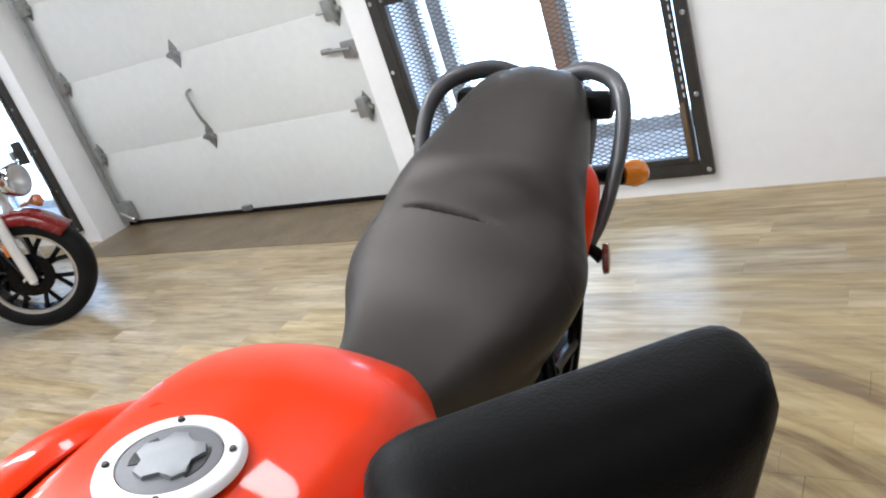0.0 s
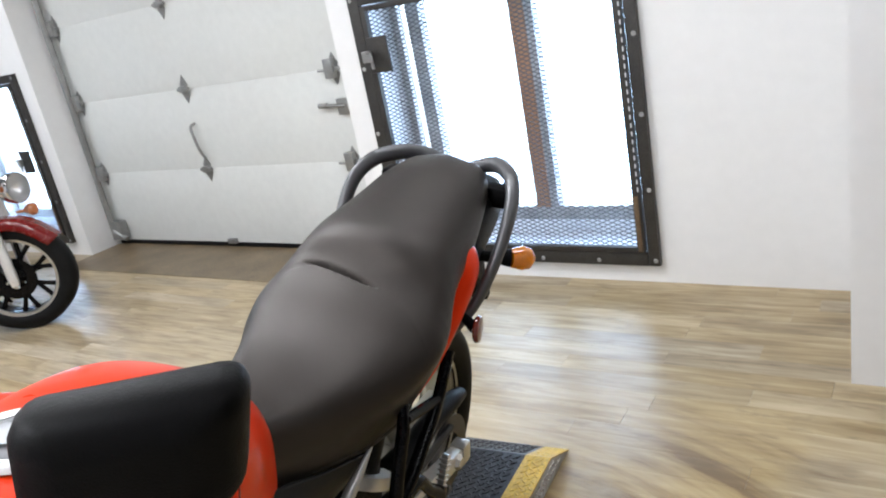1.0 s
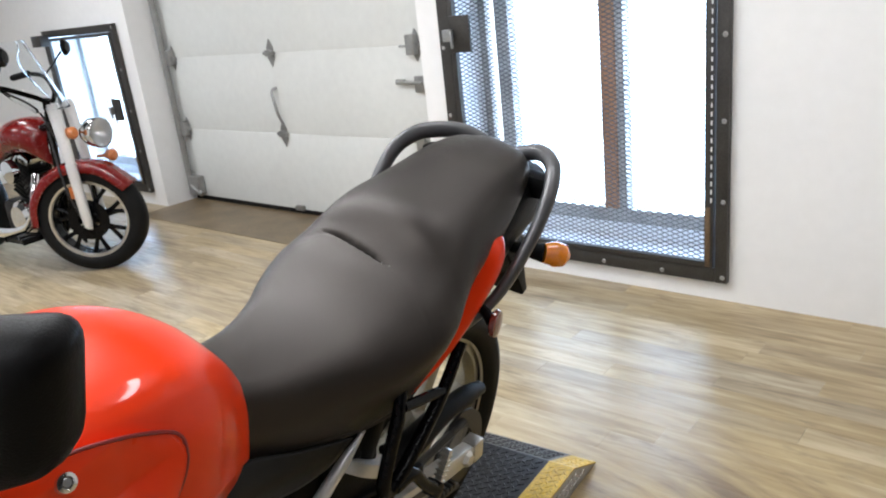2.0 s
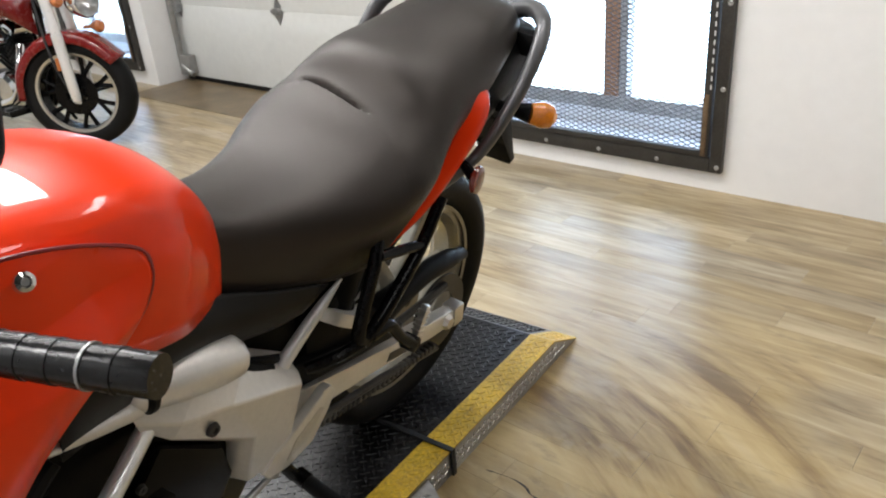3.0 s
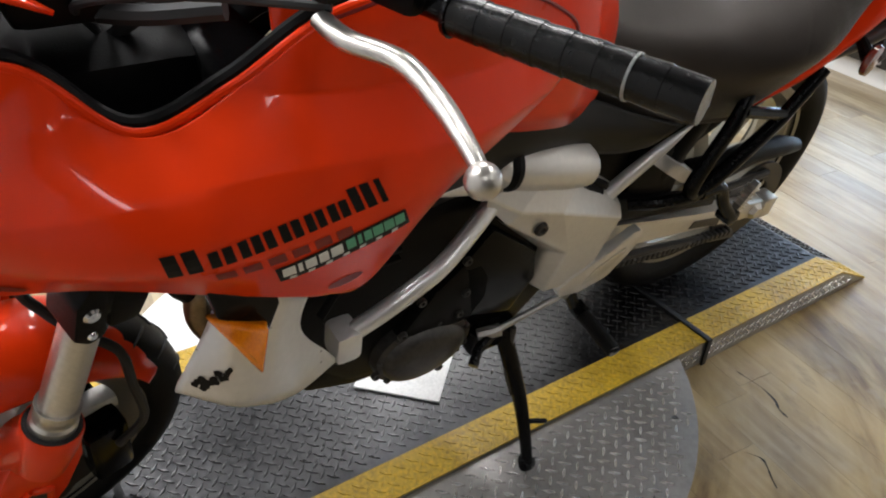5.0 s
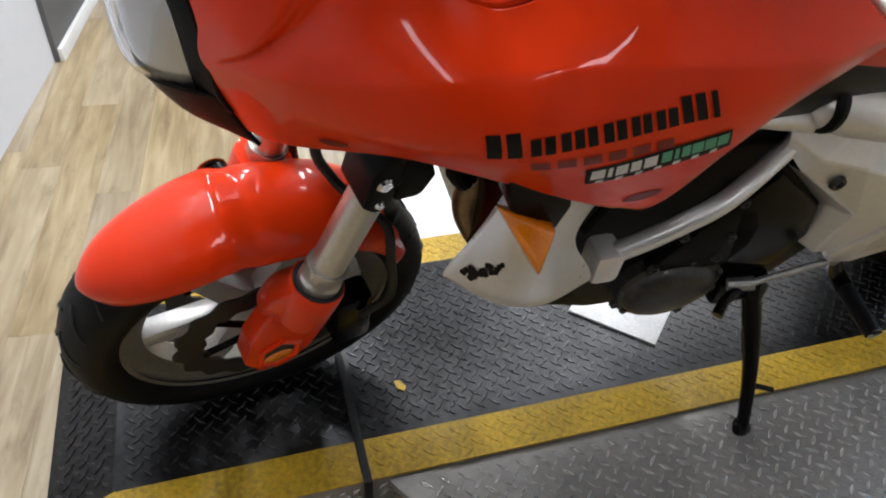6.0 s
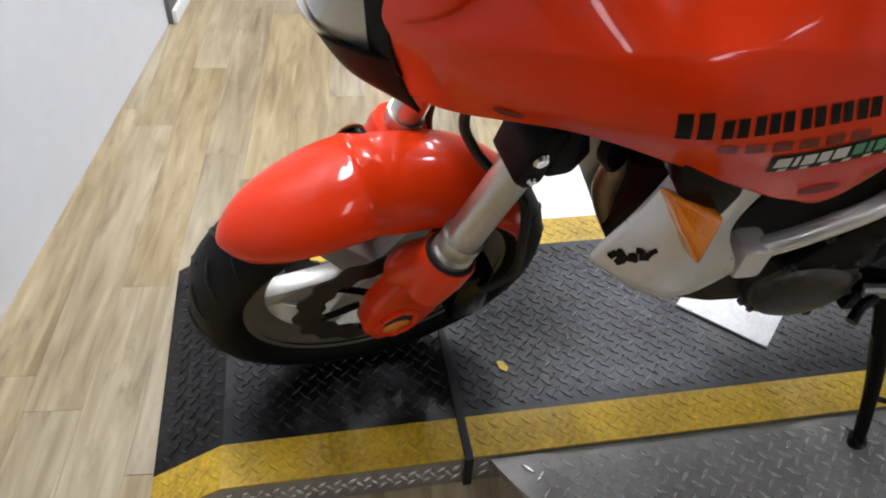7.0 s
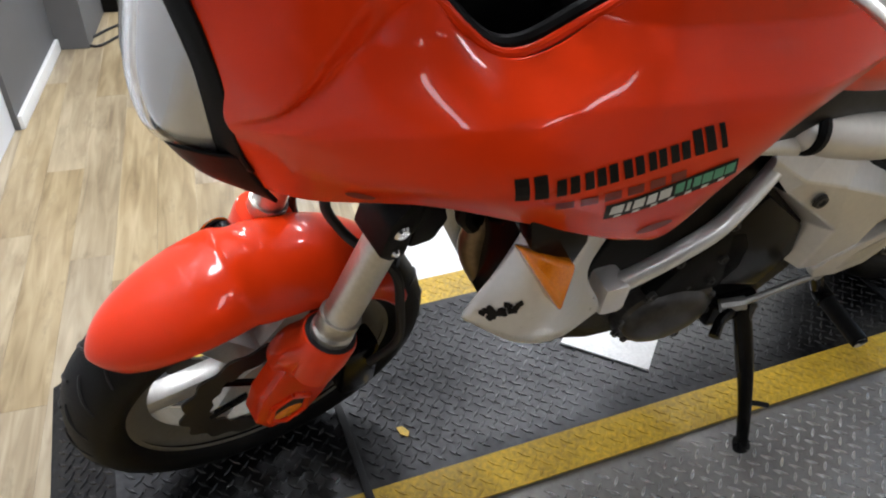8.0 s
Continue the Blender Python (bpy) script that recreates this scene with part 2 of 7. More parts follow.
M = dict(
    wall=material("wall_paint", (0.80, 0.795, 0.785), 0.55, vary=0.025, scale=1.2, bump=0.15, bump_scale=160),
    ceiling=material("unseen_ceiling_dark", (0.10, 0.10, 0.10), 0.8, vary=0.1, scale=2),
    garage=material("garage_steel", (0.66, 0.67, 0.645), 0.42, vary=0.04, scale=1.5, bump=0.08, bump_scale=300),
    grey_wall=material("grey_wall_paint", (0.12, 0.12, 0.12), 0.6, vary=0.05, scale=2),
    trim=material("trim_paint", (0.82, 0.82, 0.80), 0.4, vary=0.06, scale=5),
    plank=plank_material(),
    red=material("red_paint", (0.78, 0.039, 0.0025), 0.30, vary=0.012, scale=1.2, coat=0.42, spec=0.12),
    red2=material("dark_red_paint", (0.13, 0.005, 0.004), 0.25, vary=0.04, scale=3, coat=0.6, spec=0.2),
    seat=material("seat_vinyl", (0.0175, 0.0150, 0.0132), 0.36, vary=0.10, scale=5, spec=0.40, bump=0.3, bump_scale=900),
    black=material("black_plastic", (0.003, 0.003, 0.0032), 0.45, vary=0.25, scale=9, bump=0.2, bump_scale=700, spec=0.12),
    gloss_black=material("black_enamel", (0.0035, 0.0035, 0.0038), 0.20, vary=0.2, scale=8, spec=0.13),
    rubber=material("tyre_rubber", (0.006, 0.006, 0.0062), 0.55, vary=0.3, scale=10, bump=0.2, bump_scale=400, spec=0.15),
    silver=material("silver_paint", (0.76, 0.755, 0.74), 0.30, metal=0.55, vary=0.05, scale=7),
    frame=material("frame_silver", (0.68, 0.655, 0.61), 0.34, metal=0.6, vary=0.06, scale=8),
    alloy=material("brushed_alloy", (0.58, 0.56, 0.52), 0.3, metal=0.9, vary=0.1, scale=12),
    chrome=material("chrome", (0.78, 0.78, 0.78), 0.08, metal=1.0, vary=0.04, scale=6),
    dim_rim=material("dim_rim_grey", (0.27, 0.255, 0.215), 0.34, metal=0.45, vary=0.12, scale=10),
    rim=material("rim_silver", (0.66, 0.65, 0.62), 0.30, metal=0.2, vary=0.1, scale=10),
    engine=material("engine_case", (0.0038, 0.0036, 0.0035), 0.36, metal=0.03, vary=0.25, scale=14, bump=0.15, bump_scale=500, spec=0.10),
    rail=material("grab_rail_grey", (0.10, 0.10, 0.103), 0.36, metal=0.5, vary=0.03, scale=3),
    steel=material("gate_steel", (0.052, 0.049, 0.045), 0.45, metal=0.6, vary=0.25, scale=9, bump=0.1),
    mesh=material("gate_mesh", (0.10, 0.10, 0.105), 0.5, metal=0.5, vary=0.2, scale=9),
    rust=material("worn_brown_steel", (0.13, 0.085, 0.045), 0.5, metal=0.3, vary=0.5, scale=14),
    header=material("heat_browned_steel", (0.22, 0.155, 0.085), 0.35, metal=0.8, vary=0.3, scale=9),
    zinc=material("zinc_hardware", (0.34, 0.34, 0.33), 0.4, metal=0.8, vary=0.2, scale=20),
    plate=material("diamond_plate", (0.056, 0.056, 0.058), 0.33, metal=0.94, vary=0.2, dark=(0.018, 0.018, 0.019), scale=5, bump=0.2, bump_scale=90),
    disc=material("bare_diamond_plate", (0.36, 0.35, 0.335), 0.34, metal=0.6, vary=0.16, scale=6, bump=0.12, bump_scale=90),
    disc_lug=material("worn_tread", (0.68, 0.67, 0.65), 0.24, metal=0.75, vary=0.15, scale=30),
    plate_lug=material("worn_dark_tread", (0.085, 0.085, 0.087), 0.28, metal=0.92, vary=0.4, scale=9),
    cover=material("worn_engine_cover", (0.046, 0.043, 0.040), 0.32, metal=0.4, vary=0.35, scale=9, bump=0.1, bump_scale=300),
    yellow=material("yellow_paint", (0.64, 0.41, 0.02), 0.42, vary=0.22, dark=(0.28, 0.18, 0.015), scale=8, bump=0.15, bump_scale=80),
    strap=material("black_strap", (0.012, 0.012, 0.013), 0.6, vary=0.2, scale=30),
    amber_solid=material("amber_plastic", (0.86, 0.25, 0.006), 0.18, vary=0.12, scale=16, coat=0.8),
    amber_dull=material("dull_amber_plastic", (0.42, 0.13, 0.03), 0.3, vary=0.2, scale=20, coat=0.4),
    amber_ribbed=material("ribbed_amber_plastic", (0.95, 0.30, 0.003), 0.22, vary=0.05, dark=(0.80, 0.19, 0.002), scale=30, coat=0.5, bump=0.10, bump_scale=60),
    tape=material("black_grip_tape", (0.005, 0.005, 0.005), 0.24, vary=0.3, scale=14, spec=0.30, bump=0.2, bump_scale=200),
    red_lens=material("red_reflector", (0.17, 0.022, 0.012), 0.15, vary=0.3, scale=60, coat=0.6),
    clear=glass_material("clear_lens", (0.95, 0.95, 0.95), 0.02, 1.0),
    glass=glass_material("window_glass", (0.95, 0.97, 0.98), 0.0, 1.0, 1.1),
    wood=material("wood_post", (0.34, 0.17, 0.085), 0.55, vary=0.2, scale=5),
    sill=material("sill_paint", (0.80, 0.82, 0.86), 0.5, vary=0.05, scale=5),
    alu=material("window_aluminium", (0.36, 0.35, 0.34), 0.5, metal=0.3, vary=0.35, scale=9),
    outside=glow_material("overcast_daylight", (0.94, 0.97, 1.0), 2.2),
    tube=glow_material("lamp_diffuser", (1.0, 0.95, 0.88), 6.0),
    side_plastic=material("side_cover_plastic", (0.0055, 0.0053, 0.0052), 0.38, vary=0.12, scale=6, spec=0.20, bump=0.15, bump_scale=500),
    satin=material("satin_black", (0.0035, 0.0033, 0.0032), 0.46, vary=0.15, scale=9, spec=0.11, bump=0.2, bump_scale=800),
    reflector=material("headlight_reflector", (0.80, 0.81, 0.82), 0.22, metal=0.6, vary=0.06, scale=9),
    cap_ring=material("pale_ring_paint", (0.74, 0.74, 0.73), 0.45, metal=0.1, vary=0.06, scale=30),
    key_grey=material("key_cover_grey", (0.22, 0.225, 0.235), 0.4, metal=0.2, vary=0.06, scale=20),
    lid=material("cap_lid_grey", (0.16, 0.16, 0.168), 0.5, metal=0.1, vary=0.08, scale=20),
    south=material("pale_grey_wall_paint", (0.70, 0.705, 0.72), 0.55, vary=0.03, scale=1.2, bump=0.15, bump_scale=160),
    # bare steel in strong light: the glare is put into the white
    glare_plate=material("glare_plate", (0.80, 0.80, 0.79), 0.4, vary=0.15, scale=12),
    decal_black=material("decal_black", (0.008, 0.007, 0.007), 0.4, vary=0.1, scale=20, spec=0.15),
    decal_dark_red=material("decal_dark_red", (0.20, 0.006, 0.004), 0.35, vary=0.1, scale=20),
    decal_daylight_white=material("decal_daylight_white", (0.75, 0.75, 0.72), 0.4, vary=0.1, scale=20),
    decal_green=material("decal_green", (0.10, 0.36, 0.22), 0.4, vary=0.15, scale=20),
)

def oval_patch(mat, centre, half, colour, most):
    """Mixes another colour into an uneven oval patch of the floor plan."""
    n, l = mat.node_tree.nodes, mat.node_tree.links
    p = n["Principled BSDF"]
    geo, off, grow, size = n.new("ShaderNodeNewGeometry"), n.new("ShaderNodeVectorMath"), n.new("ShaderNodeVectorMath"), n.new("ShaderNodeVectorMath")
    off.operation, grow.operation, size.operation = "SUBTRACT", "MULTIPLY", "LENGTH"
    off.inputs[1].default_value = (*centre, 0)
    grow.inputs[1].default_value = (1 / half[0], 1 / half[1], 0)
    l.new(geo.outputs["Position"], off.inputs[0]); l.new(off.outputs[0], grow.inputs[0]); l.new(grow.outputs[0], size.inputs[0])
    noise, add, fall = n.new("ShaderNodeTexNoise"), n.new("ShaderNodeMath"), n.new("ShaderNodeMapRange")
    noise.inputs["Scale"].default_value, noise.inputs["Detail"].default_value = 9.0, 6
    l.new(geo.outputs["Position"], noise.inputs["Vector"])
    add.operation = "ADD"; l.new(size.outputs["Value"], add.inputs[0]); l.new(noise.outputs["Fac"], add.inputs[1])
    fall.inputs["From Min"].default_value, fall.inputs["From Max"].default_value, fall.inputs["To Min"].default_value, fall.inputs["To Max"].default_value = 0.75, 1.55, most, 0.0
    l.new(add.outputs[0], fall.inputs["Value"])
    mix = n.new("ShaderNodeMix"); mix.data_type = "RGBA"; mix.inputs[7].default_value = (*colour, 1)
    l.new(p.inputs["Base Color"].links[0].from_socket, mix.inputs[6]); l.new(fall.outputs[0], mix.inputs[0]); l.new(mix.outputs[2], p.inputs["Base Color"])


# paler grey towards the middle of the deck
oval_patch(M["plate"], (-0.12, 0.24), (0.19, 0.34), (0.19, 0.19, 0.19), 0.8)
oval_patch(M["plate_lug"], (-0.12, 0.24), (0.19, 0.34), (0.26, 0.26, 0.26), 0.7)
M["red"].node_tree.nodes["Principled BSDF"].inputs["Coat Roughness"].default_value = 0.025
M["seat"].node_tree.nodes["Principled BSDF"].inputs["Specular Tint"].default_value = (1.0, 0.89, 0.81, 1)


# ---- mesh helpers ----
def finish(bm, name, mat, parent=None, label="", smooth=35, at=None):
    bmesh.ops.remove_doubles(bm, verts=bm.verts, dist=1e-5)
    bmesh.ops.recalc_face_normals(bm, faces=bm.faces)
    me = bpy.data.meshes.new(name)
    bm.to_mesh(me); bm.free()
    if mat: me.materials.append(mat)
    if smooth:
        me.shade_smooth()
        me.set_sharp_from_angle(angle=radians(smooth))
    ob = new(name, me)
    if parent: ob.parent = parent
    if at is not None: ob.matrix_basis = at
    if label: ob["label"] = label
    return ob


def part(name, bm, mat, parent, label="", smooth=35):
    return finish(bm, name, mat, parent, label, smooth)


def box(bm, x0, x1, y0, y1, z0, z1, bevel=0.0, m=None, seg=2):
    t = bmesh.new()
    bmesh.ops.create_cube(t, size=1.0)
    for v in t.verts:
        v.co = Vector(((x0 + x1) / 2 + v.co.x * (x1 - x0), (y0 + y1) / 2 + v.co.y * (y1 - y0), (z0 + z1) / 2 + v.co.z * (z1 - z0)))
    if bevel:
        bmesh.ops.bevel(t, geom=t.edges[:], offset=bevel, segments=seg, profile=0.6, affect="EDGES")
    if m: t.transform(m)
    join(bm, t)
    return bm


def join(bm, t):
    me = bpy.data.meshes.new("scratch")
    t.to_mesh(me); t.free()
    bm.from_mesh(me)
    bpy.data.meshes.remove(me)


def spline(pts, n):
    """n + 1 points of a smooth curve through pts."""
    p = np.array([pts[0], *pts, pts[-1]], float)
    p[0], p[-1] = 2 * p[1] - p[2], 2 * p[-2] - p[-3]
    out = []
    k = len(pts) - 1
    for s in np.linspace(0, k, n + 1):
        i = min(int(s), k - 1); u = s - i
        a, b, c, d = p[i], p[i + 1], p[i + 2], p[i + 3]
        out.append(0.5 * (2 * b + (c - a) * u + (2 * a - 5 * b + 4 * c - d) * u * u + (3 * b - a - 3 * c + d) * u ** 3))
    return np.array(out)


def sheet(bm, grid, close_u=False, cap=False):
    """Faces over a grid of points."""
    rows = [[bm.verts.new(tuple(p)) for p in r] for r in grid]
    n = len(rows[0])
    for i in range(len(rows) - 1):
        for j in range(n if close_u else n - 1):
            q = (rows[i][j], rows[i][(j + 1) % n], rows[i + 1][(j + 1) % n], rows[i + 1][j])
            bm.faces.new(q)
    if cap and close_u:
        bm.faces.new(rows[0][::-1]); bm.faces.new(rows[-1])
    return rows


def tube(bm, pts, r, seg=12, n=0, squash=1.0, ends=None):
    """A pipe along a smooth line; r may be a number or a list along it."""
    line = spline(pts, n) if n else np.array(pts, float)
    k = len(line)
    rs = np.interp(np.linspace(0, 1, k), np.linspace(0, 1, len(r)), r) if isinstance(r, (list, tuple)) else np.full(k, r)
    tan = np.gradient(line, axis=0)
    tan /= np.linalg.norm(tan, axis=1)[:, None]
    ref = np.array((0.0, 0.0, 1.0)) if abs(tan[0][2]) < 0.9 else np.array((1.0, 0.0, 0.0))
    rings = []
    u = np.cross(tan[0], ref); u /= np.linalg.norm(u)
    for i in range(k):
        u = u - tan[i] * (u @ tan[i]); u /= np.linalg.norm(u)
        w = np.cross(tan[i], u)
        rings.append([line[i] + rs[i] * (np.cos(a) * u + squash * np.sin(a) * w) for a in np.linspace(0, 2 * np.pi, seg, endpoint=False)])
    sheet(bm, rings, True, True)
    return bm


def rod(bm, a, b, r, r2=None, seg=16):
    return tube(bm, [a, b], [r, r if r2 is None else r2], seg)


def revolve(bm, profile, seg=48, m=None, arc=2 * math.pi):
    """profile: (offset along x, radius); turned about the x axis."""
    full = abs(arc - 2 * math.pi) < 1e-6
    t = bmesh.new()
    angles = np.linspace(0, arc, seg, endpoint=not full)
    grid = [[(x, r * math.cos(a), r * math.sin(a)) for a in angles] for x, r in profile]
    sheet(t, grid, full)
    if m: t.transform(m)
    join(bm, t)
    return bm


def prism(bm, outline, h0, h1, bevel=0.0, axis="x", m=None):
    """An outline of pairs pushed from h0 to h1 along an axis."""
    t = bmesh.new()
    put = {"x": lambda u, v, h: (h, u, v), "y": lambda u, v, h: (u, h, v), "z": lambda u, v, h: (u, v, h)}[axis]
    lo = [t.verts.new(put(u, v, h0)) for u, v in outline]
    hi = [t.verts.new(put(u, v, h1)) for u, v in outline]
    t.faces.new(lo[::-1]); t.faces.new(hi)
    for i in range(len(lo)):
        j = (i + 1) % len(lo)
        t.faces.new((lo[i], lo[j], hi[j], hi[i]))
    if bevel:
        bmesh.ops.bevel(t, geom=t.edges[:], offset=bevel, segments=2, profile=0.6, affect="EDGES")
    if m: t.transform(m)
    join(bm, t)
    return bm


def thing(name, label, category, m=None, group="", kind=""):
    ob = new(name)
    ob.empty_display_size = 0.1
    if m is not None: ob.matrix_world = m
    return tagged(ob, label, category, group, kind)


def shell(name, rows, nu, nv, mat, parent, thick=0.004, label="", mirror=False, m=None, both=False, warp=None):
    """A bent panel through rows of points, of real thickness. both: half rows from the middle outwards, doubled about x = 0."""
    if both:
        rows = [[(-x, y, z) for x, y, z in r[:0:-1]] + list(r) for r in rows]
    g = np.array([spline(r, nv) for r in rows])
    g = np.array([spline(g[:, j], nu) for j in range(g.shape[1])]).transpose(1, 0, 2)
    if mirror: g = g * (-1, 1, 1)
    if warp: g = warp(g)
    bm = bmesh.new()
    sheet(bm, g)
    bmesh.ops.recalc_face_normals(bm, faces=bm.faces)
    c = g.reshape(-1, 3).mean(0)
    if m: bm.transform(m)
    ob = finish(bm, name, mat, parent, label, 50)
    s = ob.modifiers.new("thickness", "SOLIDIFY")
    s.thickness, s.offset = thick, -1
    return ob


# ---- the room ----
def built(name, boxes, mat, label, kind="structure", bevel=0.0, m=ROOM, category=""):
    bm = bmesh.new()
    for b in boxes: box(bm, *b, bevel=bevel)
    ob = finish(bm, name, mat, None, "", 30, m)
    return tagged(ob, label, category, "", kind)


LEFT, RIGHT, FRONT = -7.2, 7.5, -2.6
floor = built("floor", [(LEFT - 0.3, RIGHT + 0.3, FRONT - 0.3, WALL + 0.3, -0.12, -0.005)], M["plank"], "worn wood-look vinyl plank floor")
# out of view; its dark colour is chosen to cut fill and reflections
built("ceiling", [(LEFT - 0.3, RIGHT + 0.3, FRONT - 0.3, WALL + 0.3, CEIL, CEIL + 0.1)], M["ceiling"], "unseen ceiling, kept dark to cut fill light")
D = WALL + 0.30
built("wall_north", [
    (LEFT, -5.66, WALL, D, 0, CEIL), (-5.66, -4.56, WALL, D, 0, 0.14), (-5.66, -4.56, WALL, D, 1.36, CEIL), (-4.56, -4.37, WALL, D, 0, CEIL),
    (-4.37, -1.59, WALL, D, 2.35, CEIL), (-1.59, -1.39, WALL, D, 0, CEIL), (-1.39, -0.07, WALL, D, 0, 0.13), (-1.39, -0.07, WALL, D, 1.42, CEIL),
    (-0.07, 0.77, WALL, D, 0, CEIL)], M["wall"], "white painted wall with window and garage openings")
built("wall_pier", [(0.77, RIGHT, 1.92, D, 0, CEIL)], M["wall"], "white painted projecting wall corner")
built("wall_east", [(RIGHT, RIGHT + 0.2, FRONT, 1.92, 0, CEIL)], M["grey_wall"], "grey painted side wall")
built("wall_west", [(LEFT - 0.2, LEFT, FRONT, D, 0, CEIL)], M["wall"], "white painted side wall")
SOUTH = ROOM @ pose(-0.333, -1.416, 0, 0, 0, -4.0)
built("wall_south", [(-1.15, 8.2, -0.2, 0, 0, CEIL)], M["south"], "pale grey painted wall beside the platform", m=SOUTH)
built("wall_south_grey", [(-1.78, -1.152, -0.22, 0.015, 0, CEIL)], M["grey_wall"], "dark grey painted wall section", m=SOUTH)
built("wall_south_return", [(-2.2, -1.782, -0.3, 0.13, 0, CEIL)], M["grey_wall"], "dark grey painted wall return", m=SOUTH)
built("wall_far_south", [(LEFT, -2.4, FRONT - 0.2, FRONT, 0, CEIL)], M["wall"], "white painted far wall")
built("wall_south_end", [(-2.74, -2.54, FRONT, -1.25, 0, CEIL)], M["wall"], "white painted wall end")
built("baseboard", [(-1.775, -1.155, 0.016, 0.03, 0.0, 0.045)], M["trim"], "scuffed white baseboard", m=SOUTH, bevel=0.003)
built("trim", [(-2.24, -2.18, 0.10, 0.14, 0.0, 2.3)], M["trim"], "white corner trim", m=SOUTH, bevel=0.004)


# vinyl planks along the back wall: one board each where the camera looks, joined further off
def plank_mesh(length, w):
    t = bmesh.new()
    e, h, g = 0.0003, 0.0002, 0.0002
    base = [(-length / 2 + 0.0004, -w / 2 + g), (length / 2 - 0.0004, -w / 2 + g), (length / 2 - 0.0004, w / 2 - g), (-length / 2 + 0.0004, w / 2 - g)]
    lo = [t.verts.new((x, y, -0.0045)) for x, y in base]
    mid = [t.verts.new((x, y, -h)) for x, y in base]
    hi = [t.verts.new((x - math.copysign(e, x), y - math.copysign(e, y), 0)) for x, y in base]
    t.faces.new(hi)
    for i in range(4):
        j = (i + 1) % 4
        t.faces.new((lo[i], lo[j], mid[j], mid[i])); t.faces.new((mid[i], mid[j], hi[j], hi[i]))
    me = bpy.data.meshes.new("plank")
    t.to_mesh(me); t.free()
    me.materials.append(M["plank"])
    return me


def planks():
    rng = random.Random(4)
    w, length = 0.101, 0.914
    me = plank_mesh(length, w)
    far = bmesh.new()
    b = -1.72
    while b < WALL:
        a = -5.4 - rng.random() * length
        while a < 2.6:
            at = pose(a + length / 2, b + w / 2, 0)
            if -3.1 < a < 1.6 and b > -1.3:
                ob = new("plank", me)
                ob.parent = floor
                ob.matrix_basis = at
            else:
                t = bmesh.new(); t.from_mesh(me); t.transform(at)
                join(far, t)
            a += length
        b += w
    rest = bpy.data.meshes.new("far_planks")
    far.to_mesh(rest); far.free()
    rest.materials.append(M["plank"])
    ob = new("far_planks", rest)
    ob.parent = floor
    tagged(ob, kind="stuff")


